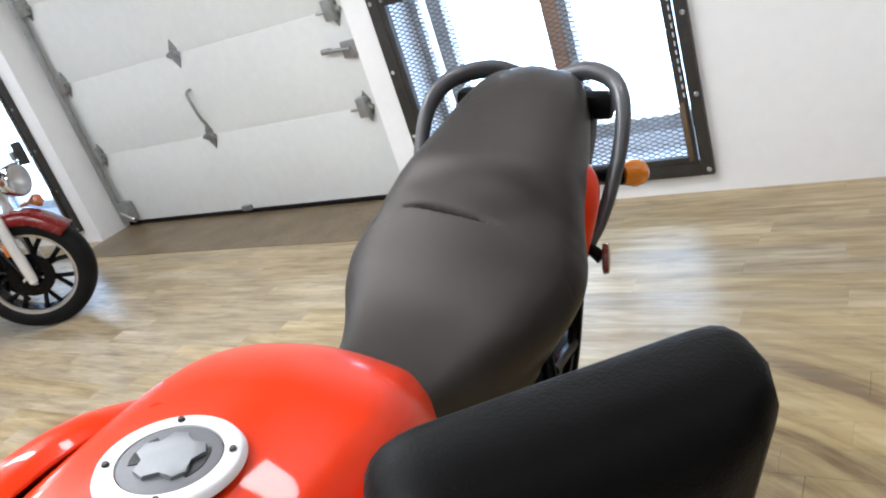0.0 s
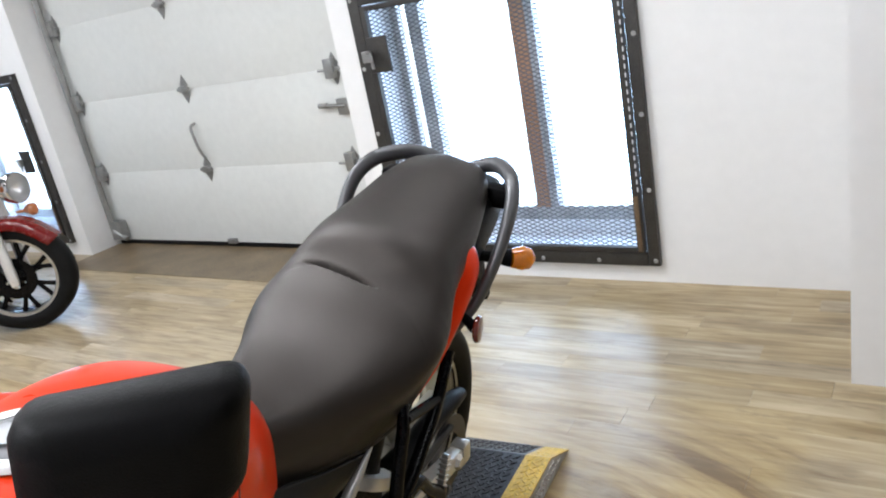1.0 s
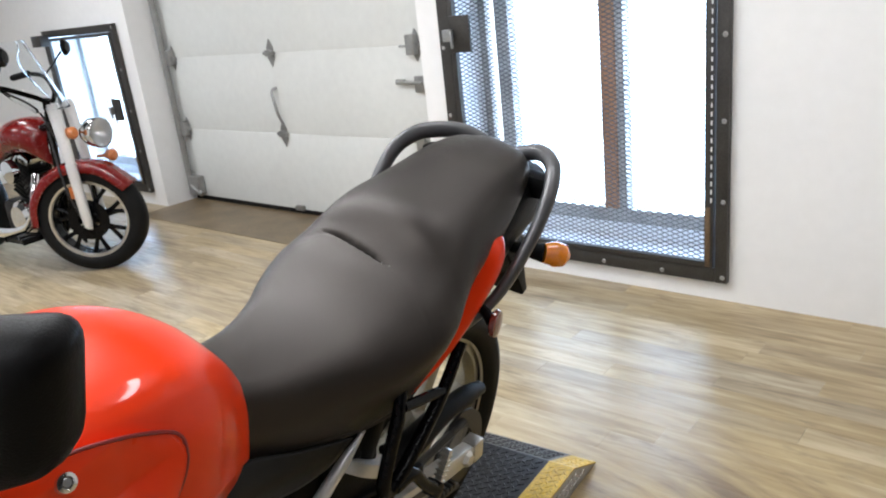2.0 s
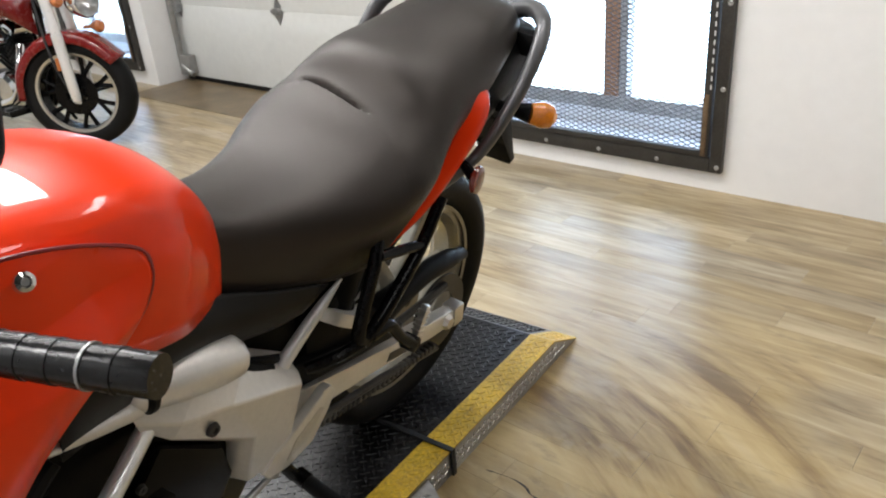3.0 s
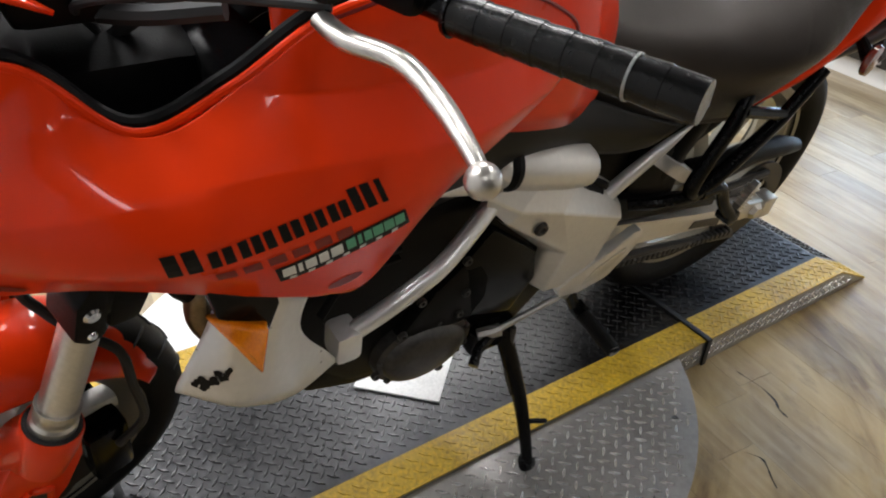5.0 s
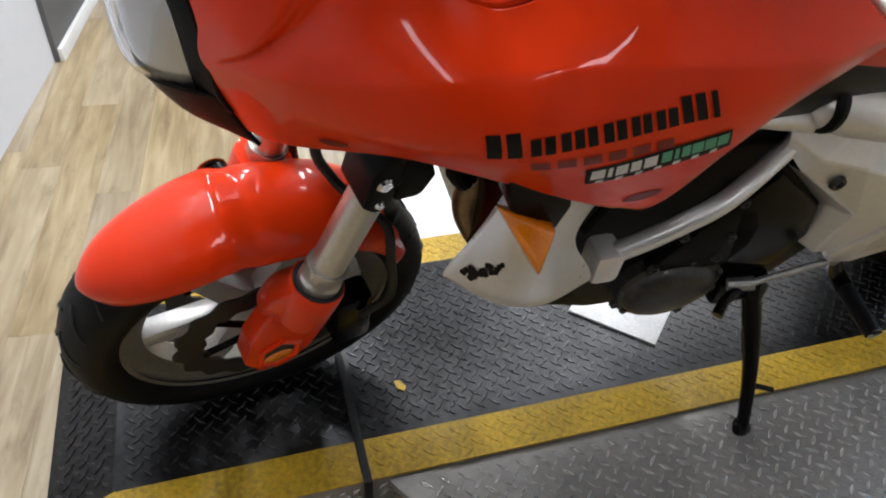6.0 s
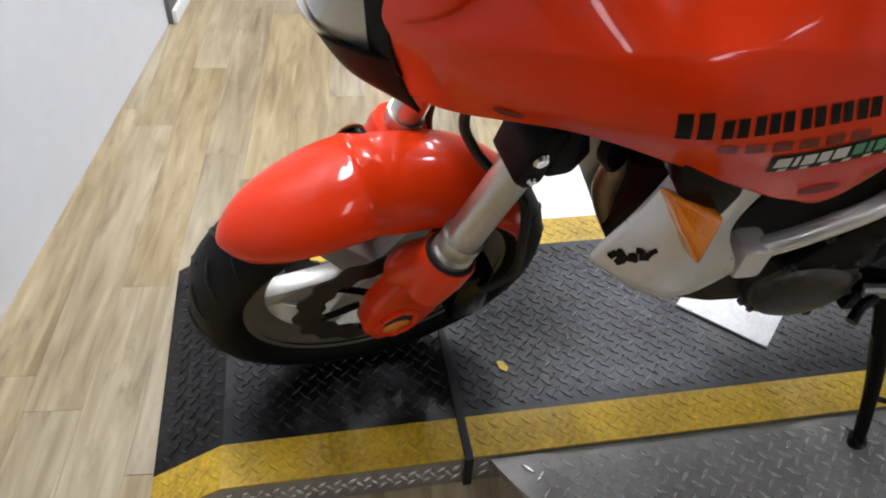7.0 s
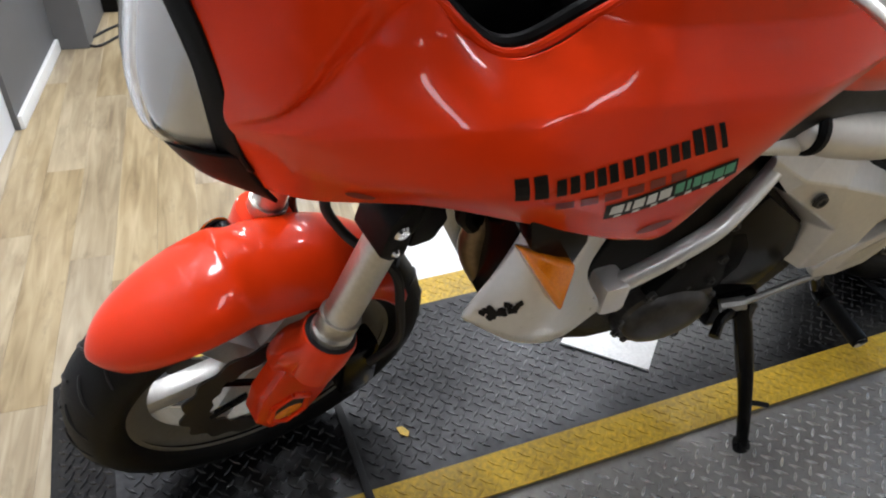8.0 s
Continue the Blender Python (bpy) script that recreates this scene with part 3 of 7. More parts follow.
# ---- garage door ----
def garage_door():
    g = thing("door_1", "white sectional steel garage door, closed", "garage door", ROOM, kind="structure")
    h, a0, a1 = 0.533, -4.36, -1.60
    for k in range(5):
        z0 = 0.03 + k * h
        if z0 > 2.3: break
        bm = bmesh.new()
        box(bm, a0, a1, GARAGE, GARAGE + 0.045, z0 + 0.002, z0 + h - 0.002, 0.004)
        part("panel", bm, M["garage"], g)
        bm = bmesh.new(); box(bm, a0, a1, GARAGE + 0.0025, GARAGE + 0.046, z0 + h - 0.012, z0 + h + 0.012)
        part("joint_strip", bm, M["garage"], g)
    bm = bmesh.new()
    box(bm, a0, a1, GARAGE - 0.004, GARAGE + 0.04, 0.001, 0.03, 0.006)
    part("bottom_seal", bm, M["rubber"], g, "black rubber bottom seal")
    bm = bmesh.new()
    tube(bm, [(-4.325, GARAGE - 0.05, 0.05), (-4.325, GARAGE - 0.05, 1.6), (-4.325, GARAGE - 0.08, 2.0), (-4.325, GARAGE - 0.35, 2.25)], 0.024, 8, 30)
    part("track", bm, M["zinc"], g, "galvanised steel roller track")
    # hinge with its pointed leaf and roller pin
    def hinge(a, z, big=1.0, edge=False):
        bm = bmesh.new()
        s = 0.05 * big
        prism(bm, [(a - 0.02, z), (a - 0.035, z + 0.03), (a, z + 0.09 * big), (a + 0.035, z + 0.03), (a + 0.02, z), (a + 0.035, z - 0.03), (a, z - 0.09 * big), (a - 0.035, z - 0.03)], GARAGE - 0.006, GARAGE - 0.001, axis="y")
        rod(bm, (a - s, GARAGE - 0.018, z), (a + s, GARAGE - 0.018, z), 0.012, seg=10)
        box(bm, a - 0.03, a + 0.03, GARAGE - 0.03, GARAGE - 0.004, z - 0.02, z + 0.02, 0.004)
        if edge:
            rod(bm, (a - 0.09, GARAGE - 0.04, z), (a, GARAGE - 0.04, z), 0.008, seg=8)
            box(bm, a - 0.04, a + 0.02, GARAGE - 0.05, GARAGE - 0.006, z - 0.05, z + 0.06, 0.006)
        part("hinge", bm, M["zinc"], g, "galvanised steel hinge")
    for z in (0.563, 1.096, 1.629, 2.16):
        hinge(-3.11, z); hinge(-1.84, z, edge=True); hinge(-4.27, z, edge=True)
    bm = bmesh.new()
    box(bm, -4.34, -4.2, GARAGE - 0.07, GARAGE - 0.005, 0.05, 0.2, 0.01)
    rod(bm, (-4.30, GARAGE - 0.06, 0.12), (-4.18, GARAGE - 0.06, 0.06), 0.02)
    part("bottom_bracket", bm, M["zinc"], g)
    bm = bmesh.new()
    box(bm, -3.1, -3.02, GARAGE - 0.03, GARAGE - 0.002, 0.03, 0.065, 0.005)
    part("seal_bracket", bm, M["zinc"], g)
    bm = bmesh.new()
    tube(bm, [(-3.115, GARAGE - 0.002, 0.87), (-3.12, GARAGE - 0.04, 0.85), (-3.10, GARAGE - 0.05, 0.77), (-3.09, GARAGE - 0.045, 0.70), (-3.105, GARAGE - 0.004, 0.63)], 0.010, 8, 20)
    part("lift_handle", bm, M["zinc"], g, "bent steel lift handle")
    bm = bmesh.new()
    box(bm, -1.86, -1.74, GARAGE - 0.03, GARAGE - 0.002, 0.84, 0.93, 0.004)
    rod(bm, (-1.98, GARAGE - 0.03, 0.90), (-1.8, GARAGE - 0.03, 0.89), 0.010)
    rod(bm, (-1.99, GARAGE - 0.03, 0.90), (-1.93, GARAGE - 0.03, 0.90), 0.015)
    part("slide_latch", bm, M["zinc"], g, "steel slide latch")
    return g


garage_door()
built("threshold", [(-4.36, -1.60, 2.36, GARAGE + 0.04, -0.001, 0.003)], material("brown_threshold", (0.155, 0.112, 0.062), 0.34, vary=0.5, dark=(0.07, 0.05, 0.028), scale=5), "dark brown strip of floor before the garage door")


# ---- windows behind expanded-metal gates ----
def expanded_mesh(bm, a0, a1, z0, z1, b, pitch=0.046, rise=0.0100, w=0.0019, t=0.0016):
    """Diamond mesh of zigzag strands."""
    n = int((a1 - a0) / (pitch / 2))
    rows = int((z1 - z0) / rise)
    verts, faces = [], []
    for r in range(rows):
        zc = z0 + (r + 0.5) * rise
        start = len(verts)
        for i in range(n + 1):
            up = 1 if (i + r) % 2 else -1
            a, z = a0 + i * (a1 - a0) / n, zc + up * rise * 0.5
            tilt = 0.0030 * up
            verts += [(a, b - t + tilt, z - w), (a, b - t + tilt, z + w), (a, b + t + tilt, z + w), (a, b + t + tilt, z - w)]
        for i in range(n):
            s = start + 4 * i
            for k in range(4):
                faces.append((s + k, s + (k + 1) % 4, s + 4 + (k + 1) % 4, s + 4 + k))
    me = bpy.data.meshes.new("scratch")
    me.from_pydata(verts, [], faces)
    bm.from_mesh(me)
    bpy.data.meshes.remove(me)


def gate(name, a0, a1, z0, z1, lock, label, closer=False):
    g = thing(name, label, "security gate", ROOM, "window gates")
    f0, f1 = WALL - 0.034, WALL - 0.002
    bars = [("frame_bar", (a0, a0 + 0.062, f0, f1, z0, z1)), ("frame_bar", (a1 - 0.05, a1, f0, f1, z0, z1)),
            ("frame_bar", (a0 + 0.064, a1 - 0.052, f0, f1, z0, z0 + 0.062)), ("frame_bar", (a0 + 0.064, a1 - 0.052, f0, f1, z1 - 0.055, z1))]
    for n_, b_ in bars:
        bm = bmesh.new(); box(bm, *b_, bevel=0.003)
        part(n_, bm, M["steel"], g)
    # swinging leaf
    l0, l1, y0, y1 = a0 + 0.07, a1 - 0.056, WALL - 0.042, WALL - 0.012
    for b_ in [(l0, l0 + 0.03, y0, y1, z0 + 0.066, z1 - 0.06), (l1 - 0.036, l1, y0, y1, z0 + 0.066, z1 - 0.06), (l0 + 0.03, l1 - 0.036, y0, y1, z0 + 0.066, z0 + 0.09), (l0 + 0.03, l1 - 0.036, y0, y1, z1 - 0.085, z1 - 0.06)]:
        bm = bmesh.new(); box(bm, *b_, bevel=0.003)
        part("leaf_bar", bm, M["steel"], g)
    bm = bmesh.new()
    expanded_mesh(bm, l0 + 0.02, l1 - 0.03, z0 + 0.08, z1 - 0.08, WALL - 0.02)
    tagged(part("expanded_metal", bm, M["mesh"], g, "grey expanded steel mesh", 0), kind="stuff")
    for k in range(5):
        for a in (a0 + 0.02, a1 - 0.018):
            z = z0 + 0.025 + k * (z1 - z0 - 0.05) / 4
            bm = bmesh.new(); revolve(bm, [(0, 0.0001), (0.004, 0.006), (0.0, 0.011)], 10, pose(a, f0, z, 0, 0, -90))
            part("bolt", bm, M["zinc"], g)
    for k in range(1, 5):
        a = a0 + (a1 - a0) * k / 5
        bm = bmesh.new(); revolve(bm, [(0, 0.0001), (0.004, 0.006), (0.0, 0.011)], 10, pose(a, f0, z0 + 0.022, 0, 0, -90))
        part("bolt", bm, M["zinc"], g)
    # holed strip along the hinge side: solid white blocks stand in for daylight
    for k in range(26):
        z = z0 + 0.35 + k * (z1 - z0 - 0.45) / 26
        bm = bmesh.new(); box(bm, a1 - 0.066, a1 - 0.061, y0 - 0.0035, y0 + 0.003, z, z + 0.018)
        part("slot", bm, M["decal_daylight_white"], g, "white block painted as daylight in a slot of the hinge strip", 0)
    bm = bmesh.new(); box(bm, a1 - 0.088, a1 - 0.066, y0 - 0.006, y0 - 0.0005, z0 + 0.07, z0 + 0.33, 0.003)
    part("hinge_strip", bm, M["rust"], g, "worn brown hinge strip")
    la, lz = lock
    bm = bmesh.new(); box(bm, la - 0.062, la + 0.062, WALL - 0.060, WALL - 0.046, lz - 0.085, lz + 0.085, 0.003)
    lb = part("lock_plate", bm, M["steel"], g, "dark steel lock plate")
    bm = bmesh.new()
    box(bm, la - 0.085, la - 0.035, WALL - 0.085, WALL - 0.060, lz - 0.03, lz + 0.025, 0.005)
    tube(bm, [(la - 0.05, WALL - 0.08, lz + 0.015), (la - 0.02, WALL - 0.10, lz + 0.01), (la - 0.015, WALL - 0.10, lz - 0.06)], 0.008, 8, 8)
    part("latch", bm, M["zinc"], g, "steel latch")
    if closer:
        bm = bmesh.new(); box(bm, a0 - 0.02, a0 + 0.14, WALL - 0.12, WALL - 0.045, z1 - 0.12, z1 - 0.03, 0.006)
        part("closer_box", bm, M["steel"], g)
    return g


def window(name, a0, a1, z0, z1, posts, label):
    """Frame, panes and deep ledge at the outer face of the wall."""
    w = thing(name, label, "window", ROOM, kind="structure")
    y0, y1 = WALL + 0.235, WALL + 0.285
    for b_ in [(a0, a0 + 0.045, y0, y1, z0, z1), (a1 - 0.045, a1, y0, y1, z0, z1), (a0 + 0.045, a1 - 0.045, y0, y1, z0 + 0.078, z0 + 0.146), (a0 + 0.045, a1 - 0.045, y0, y1, z1 - 0.05, z1)]:
        bm = bmesh.new(); box(bm, *b_, bevel=0.004)
        part("window_frame", bm, M["alu"], w)
    for a, wd, mt in posts:
        bm = bmesh.new(); box(bm, a - wd / 2, a + wd / 2, y0 - 0.012, y1 + 0.012, z0 + 0.148, z1 - 0.052, 0.004)
        part("mullion", bm, M[mt], w)
    bm = bmesh.new(); box(bm, a0 + 0.046, a1 - 0.046, y0 + 0.022, y0 + 0.028, z0 + 0.147, z1 - 0.051)
    pane = part("pane", bm, M["glass"], w, "clear glass", 0)
    pane.visible_shadow = False
    bm = bmesh.new(); box(bm, a0, a1, WALL + 0.002, y0 - 0.002, z0 - 0.004, z0 + 0.004, 0.001)
    part("window_sill", bm, M["sill"], w, "pale painted deep ledge")
    bm = bmesh.new(); box(bm, a0 + 0.045, a1 - 0.045, y0 + 0.006, y1, z0 + 0.005, z0 + 0.076, 0.003)
    part("sill_upstand", bm, M["sill"], w, "pale painted upstand under the window")
    return w


gate("security_gate", -1.43, -0.025, 0.09, 1.45, (-1.285, 1.16), "dark steel security gate with expanded mesh before a window")
gate("security_gate", -5.70, -4.52, 0.105, 1.39, (-4.69, 0.76), "dark steel security gate with lock plate beside the garage door", closer=True)
window("window_1", -1.388, -0.072, 0.134, 1.415, [(-0.672, 0.076, "wood"), (-0.611, 0.040, "alu"), (-1.242, 0.078, "alu")], "low window with a brown post and overcast daylight behind")
window("window_2", -5.655, -4.565, 0.145, 1.355, [(-5.05, 0.05, "alu")], "low window with overcast daylight behind")
bm = bmesh.new(); box(bm, -8.0, 2.0, WALL + 1.2, WALL + 1.22, -0.5, 4.0)
tagged(finish(bm, "backdrop", M["outside"], None, "", 0, ROOM), "overcast white daylight outside the windows", "sky", kind="structure")


# ---- ceiling lamps ----
def ceiling_lamp(la, lb):
    t = thing("ceiling_light", "white linear ceiling light out of view, lit", "ceiling light", ROOM @ pose(la, lb, CEIL - 0.03), "ceiling lights")
    bm = bmesh.new(); box(bm, -0.62, 0.62, -0.09, 0.09, -0.025, 0.028, 0.008)
    part("housing", bm, M["trim"], t)
    bm = bmesh.new(); box(bm, -0.6, 0.6, -0.075, 0.075, -0.036, -0.027, 0.003)
    part("diffuser", bm, M["tube"], t)


for la, lb, watts in LAMPS: ceiling_lamp(la, lb)


# ---- steel platform ----
PX0, PX1, PY0, PY1 = -0.415, 0.155, -1.075, 1.33
FLAT0, FLAT1 = -0.955, 1.19


def deck_z(y):
    if y > FLAT1: return TOP + (0.004 - TOP) * (y - FLAT1) / (PY1 - FLAT1)
    if y < FLAT0: return TOP + (0.004 - TOP) * (FLAT0 - y) / (FLAT0 - PY0)
    return TOP


def lugs(bm, x0, x1, y0, y1, zf, pitch=0.0195, keep=None, size=0.0138, high=0.0026, wide=0.0035):
    """Raised diamonds in the two-way tread pattern."""
    verts, faces = [], []
    row, edge = pitch * 0.7071, size * 0.72
    nx, ny = int((x1 - x0) / (2 * row)), int((y1 - y0) / row)
    for i in range(nx + 1):
        for j in range(ny + 1):
            x, y = x0 + (2 * i + 0.6 + j % 2) * row, y0 + (j + 0.6) * row
            if x < x0 + edge or x > x1 - edge or y < y0 + edge or y > y1 - edge: continue
            if keep and not keep(x, y): continue
            t = radians(45 if j % 2 else -45)
            c, s = math.cos(t), math.sin(t)
            k = len(verts)
            for u, v, h in ((-size, 0, 0), (0, -wide, 0), (size, 0, 0), (0, wide, 0), (-size * 0.78, 0, high), (0, -wide * 0.55, high), (size * 0.78, 0, high), (0, wide * 0.55, high)):
                px, py = x + u * c - v * s, y + u * s + v * c
                verts.append((px, py, zf(py) + h - 0.0002))
            faces += [(k, k + 1, k + 5, k + 4), (k + 1, k + 2, k + 6, k + 5), (k + 2, k + 3, k + 7, k + 6), (k + 3, k, k + 4, k + 7), (k + 4, k + 5, k + 6, k + 7)]
    me = bpy.data.meshes.new("scratch")
    me.from_pydata(verts, [], faces)
    bm.from_mesh(me)
    bpy.data.meshes.remove(me)


def platform():
    p = thing("display_platform", "low black diamond-plate platform with yellow painted edges", "platform")
    cuts = [PY0, FLAT0, -0.565, 0.665, FLAT1, PY1]
    xi0, xi1 = PX0 + 0.08, PX1 - 0.078
    for k in range(5):
        y0, y1 = cuts[k] + 0.0015 * (k in (2, 3)), cuts[k + 1] - 0.0015 * (k in (1, 2))
        for name, x0, x1, mt, lab in (("deck_plate", xi0, xi1, "plate", "dark worn diamond plate"), ("edge_stripe", PX0, xi0, "yellow", "yellow painted edge"), ("edge_stripe", xi1, PX1, "yellow", "yellow painted edge")):
            if k == 0 and x0 == PX0: mt, lab = "plate", "unpainted ramp end of the edge"
            bm = bmesh.new()
            prism(bm, [(y0, deck_z(y0) - 0.004), (y1, deck_z(y1) - 0.004), (y1, deck_z(y1)), (y0, deck_z(y0))], x0, x1, axis="x")
            part(name, bm, M[mt], p, lab, 0)
            bm = bmesh.new()
            lugs(bm, x0, x1, y0, y1, deck_z, 0.0200, size=0.0135, wide=0.0034, high=0.0026 if mt == "plate" else 0.0015)
            tagged(part("tread_pattern", bm, M["plate_lug" if mt == "plate" else mt], p, "", 0), kind="stuff")
    for x0, x1 in ((PX0 + 0.001, PX0 + 0.006), (PX1 - 0.006, PX1 - 0.001)):
        for y0, y1 in ((PY0 + 0.01, -0.567), (-0.563, 0.663), (0.667, PY1 - 0.01)):
            ys = [y for y in (y0, FLAT0, FLAT1, y1) if y0 <= y <= y1]
            bm = bmesh.new()
            prism(bm, [(y0, 0.001), (y1, 0.001)] + [(y, deck_z(y) - 0.0045) for y in reversed(ys)], x0, x1, axis="x")
            part("side_plate", bm, M["disc"], p, "bare diamond-plate side", 0)
            bm = bmesh.new()
            lugs(bm, 0.0, 0.066, y0 + 0.004, y1 - 0.004, lambda y: 0.0, 0.0170, size=0.0120, wide=0.0030, keep=lambda x, y: x < deck_z(y) - 0.018)
            bm.transform(Matrix(((0, 0, 1, x1 if x0 > 0 else x0), (0, 1, 0, 0), (1, 0, 0, 0.003), (0, 0, 0, 1))) if x0 > 0 else Matrix(((0, 0, -1, x0), (0, 1, 0, 0), (1, 0, 0, 0.003), (0, 0, 0, 1))))
            tagged(part("side_pattern", bm, M["disc_lug"], p, "", 0), kind="stuff")
    return p


platform()
# round turntable plate under it
CX, CY, CR = -0.128, 0.02, 0.62
t_ = thing("turntable_plate", "round bare steel diamond-plate turntable under the platform", "turntable")
for side, x0, x1 in (("plate", PX1 + 0.002, 9), ("plate", -9, PX0 - 0.002)):
    bm = bmesh.new()
    ang = [a for a in np.linspace(0, 2 * math.pi, 241)[:-1]]
    pts = [(CX + CR * math.cos(a), CY + CR * math.sin(a)) for a in ang]
    pts = [(x, y) for x, y in pts if x0 <= x <= x1]
    if x0 < -1: pts.sort(key=lambda q: q[1])
    else: pts.sort(key=lambda q: -q[1])
    e = x0 if x0 > -1 else x1
    d = math.sqrt(CR ** 2 - (e - CX) ** 2)
    ends = [(e, CY + d), (e, CY - d)] if x0 > -1 else [(e, CY - d), (e, CY + d)]
    prism(bm, [ends[0]] + pts + [ends[1]], 0.050, 0.064, axis="z")
    # far section: same steel, its glare painted white and the lugs left out
    part("plate", bm, M["disc" if x0 > -1 else "glare_plate"], t_, "" if x0 > -1 else "turntable section with glare put into a plain white colour", 0)
    if x0 < -1: continue
    bm = bmesh.new()
    lugs(bm, x0, CX + CR, CY - CR, CY + CR, lambda y: 0.064, pitch=0.0235, size=0.0160, wide=0.0040, high=0.0032, keep=lambda x, y: math.hypot(x - CX, y - CY) < CR - 0.02)
    tagged(part("tread_pattern", bm, M["disc_lug"], t_, "", 0), kind="stuff")
bm = bmesh.new(); revolve(bm, [(0, CR - 0.09), (0.049, CR - 0.09)], 64, pose(CX, CY, 0.001, 0, -90, 0))
part("ring", bm, M["steel"], t_)
for ang in (-60, -20, 22, 45, 60):
    x, y = CX + (CR - 0.045) * math.cos(radians(ang)), CY + (CR - 0.045) * math.sin(radians(ang))
    if x > PX1 + 0.02:
        bm = bmesh.new(); revolve(bm, [(0.003, 0.0001), (0.003, 0.005), (0, 0.008)], 12, pose(x, y, 0.064, 0, -90, 0))
        part("screw", bm, M["steel"], t_)


def strap(y):
    s = thing("strap", "thin black strap lying across the platform", "strap", group="platform straps")
    bm = bmesh.new()
    box(bm, -0.42, PX1 + 0.003, y - 0.007, y + 0.007, TOP + 0.001, TOP + 0.005, 0.001)
    box(bm, PX1 + 0.002, PX1 + 0.007, y - 0.007, y + 0.007, 0.001, TOP + 0.005, 0.001)
    part("webbing", bm, M["strap"], s)


strap(0.668); strap(-0.565)
bm = bmesh.new(); box(bm, -0.09, 0.09, -0.09, 0.09, 0, 0.004, 0.001)
bm.transform(pose(-0.122, 0.032, TOP + 0.0035, 0, 0, 45))
# the plate's overexposed look is in its white colour
tagged(finish(bm, "steel_offcut", M["glare_plate"], None, "", 30), "square steel plate lying on the platform under the engine, glare put into its white", "steel plate")


def floor_crack(line, w):
    """A thin dark tear in the vinyl, raised by less than a millimetre."""
    pts = spline([(x, y, 0) for x, y in line], 14)
    rng = random.Random(int(line[0][0] * 1000))
    half = [w * (0.25 + rng.random()) * (0.3 if i in (0, 14) else 1) for i in range(15)]
    bm = bmesh.new()
    sheet(bm, [[(x - h, y - h, 0.0006) for (x, y, _), h in zip(pts, half)], [(x + h, y + h, 0.0008) for (x, y, _), h in zip(pts, half)]])
    return tagged(finish(bm, "floor_crack", M["strap"], None, "", 0), "thin dark tear in the worn vinyl floor", "floor crack", "floor tears", "structure")


floor_crack([(0.215, 0.718), (0.250, 0.722), (0.288, 0.724), (0.325, 0.716), (0.345, 0.702), (0.371, 0.697)], 0.0021)
floor_crack([(0.384, 0.537), (0.412, 0.553), (0.432, 0.546), (0.455, 0.530), (0.478, 0.517)], 0.0018)
bm = bmesh.new(); prism(bm, [(-0.014, -0.004), (0.002, -0.009), (0.016, -0.002), (0.009, 0.007), (-0.008, 0.006)], 0, 0.0012, axis="z", m=pose(-0.02, -0.47, TOP + 0.003, 0, 0, 25))
tagged(finish(bm, "paint_flake", M["yellow"], None, "", 0), "small flake of yellow paint lying on the platform", "paint flake")


# ---- the red motorcycle on the platform ----
LEAN_ROOT = pose(-0.045, 0, TOP, 0, 10, 0)     # leans on its side stand; x to its left, y to its tail
bike = thing("motorcycle", "red street motorcycle with black seat leaning on its side stand", "motorcycle", LEAN_ROOT)


def P(name, bm, mat, label="", parent=None, smooth=35):
    return part(name, bm, M[mat], parent or bike, label, smooth)


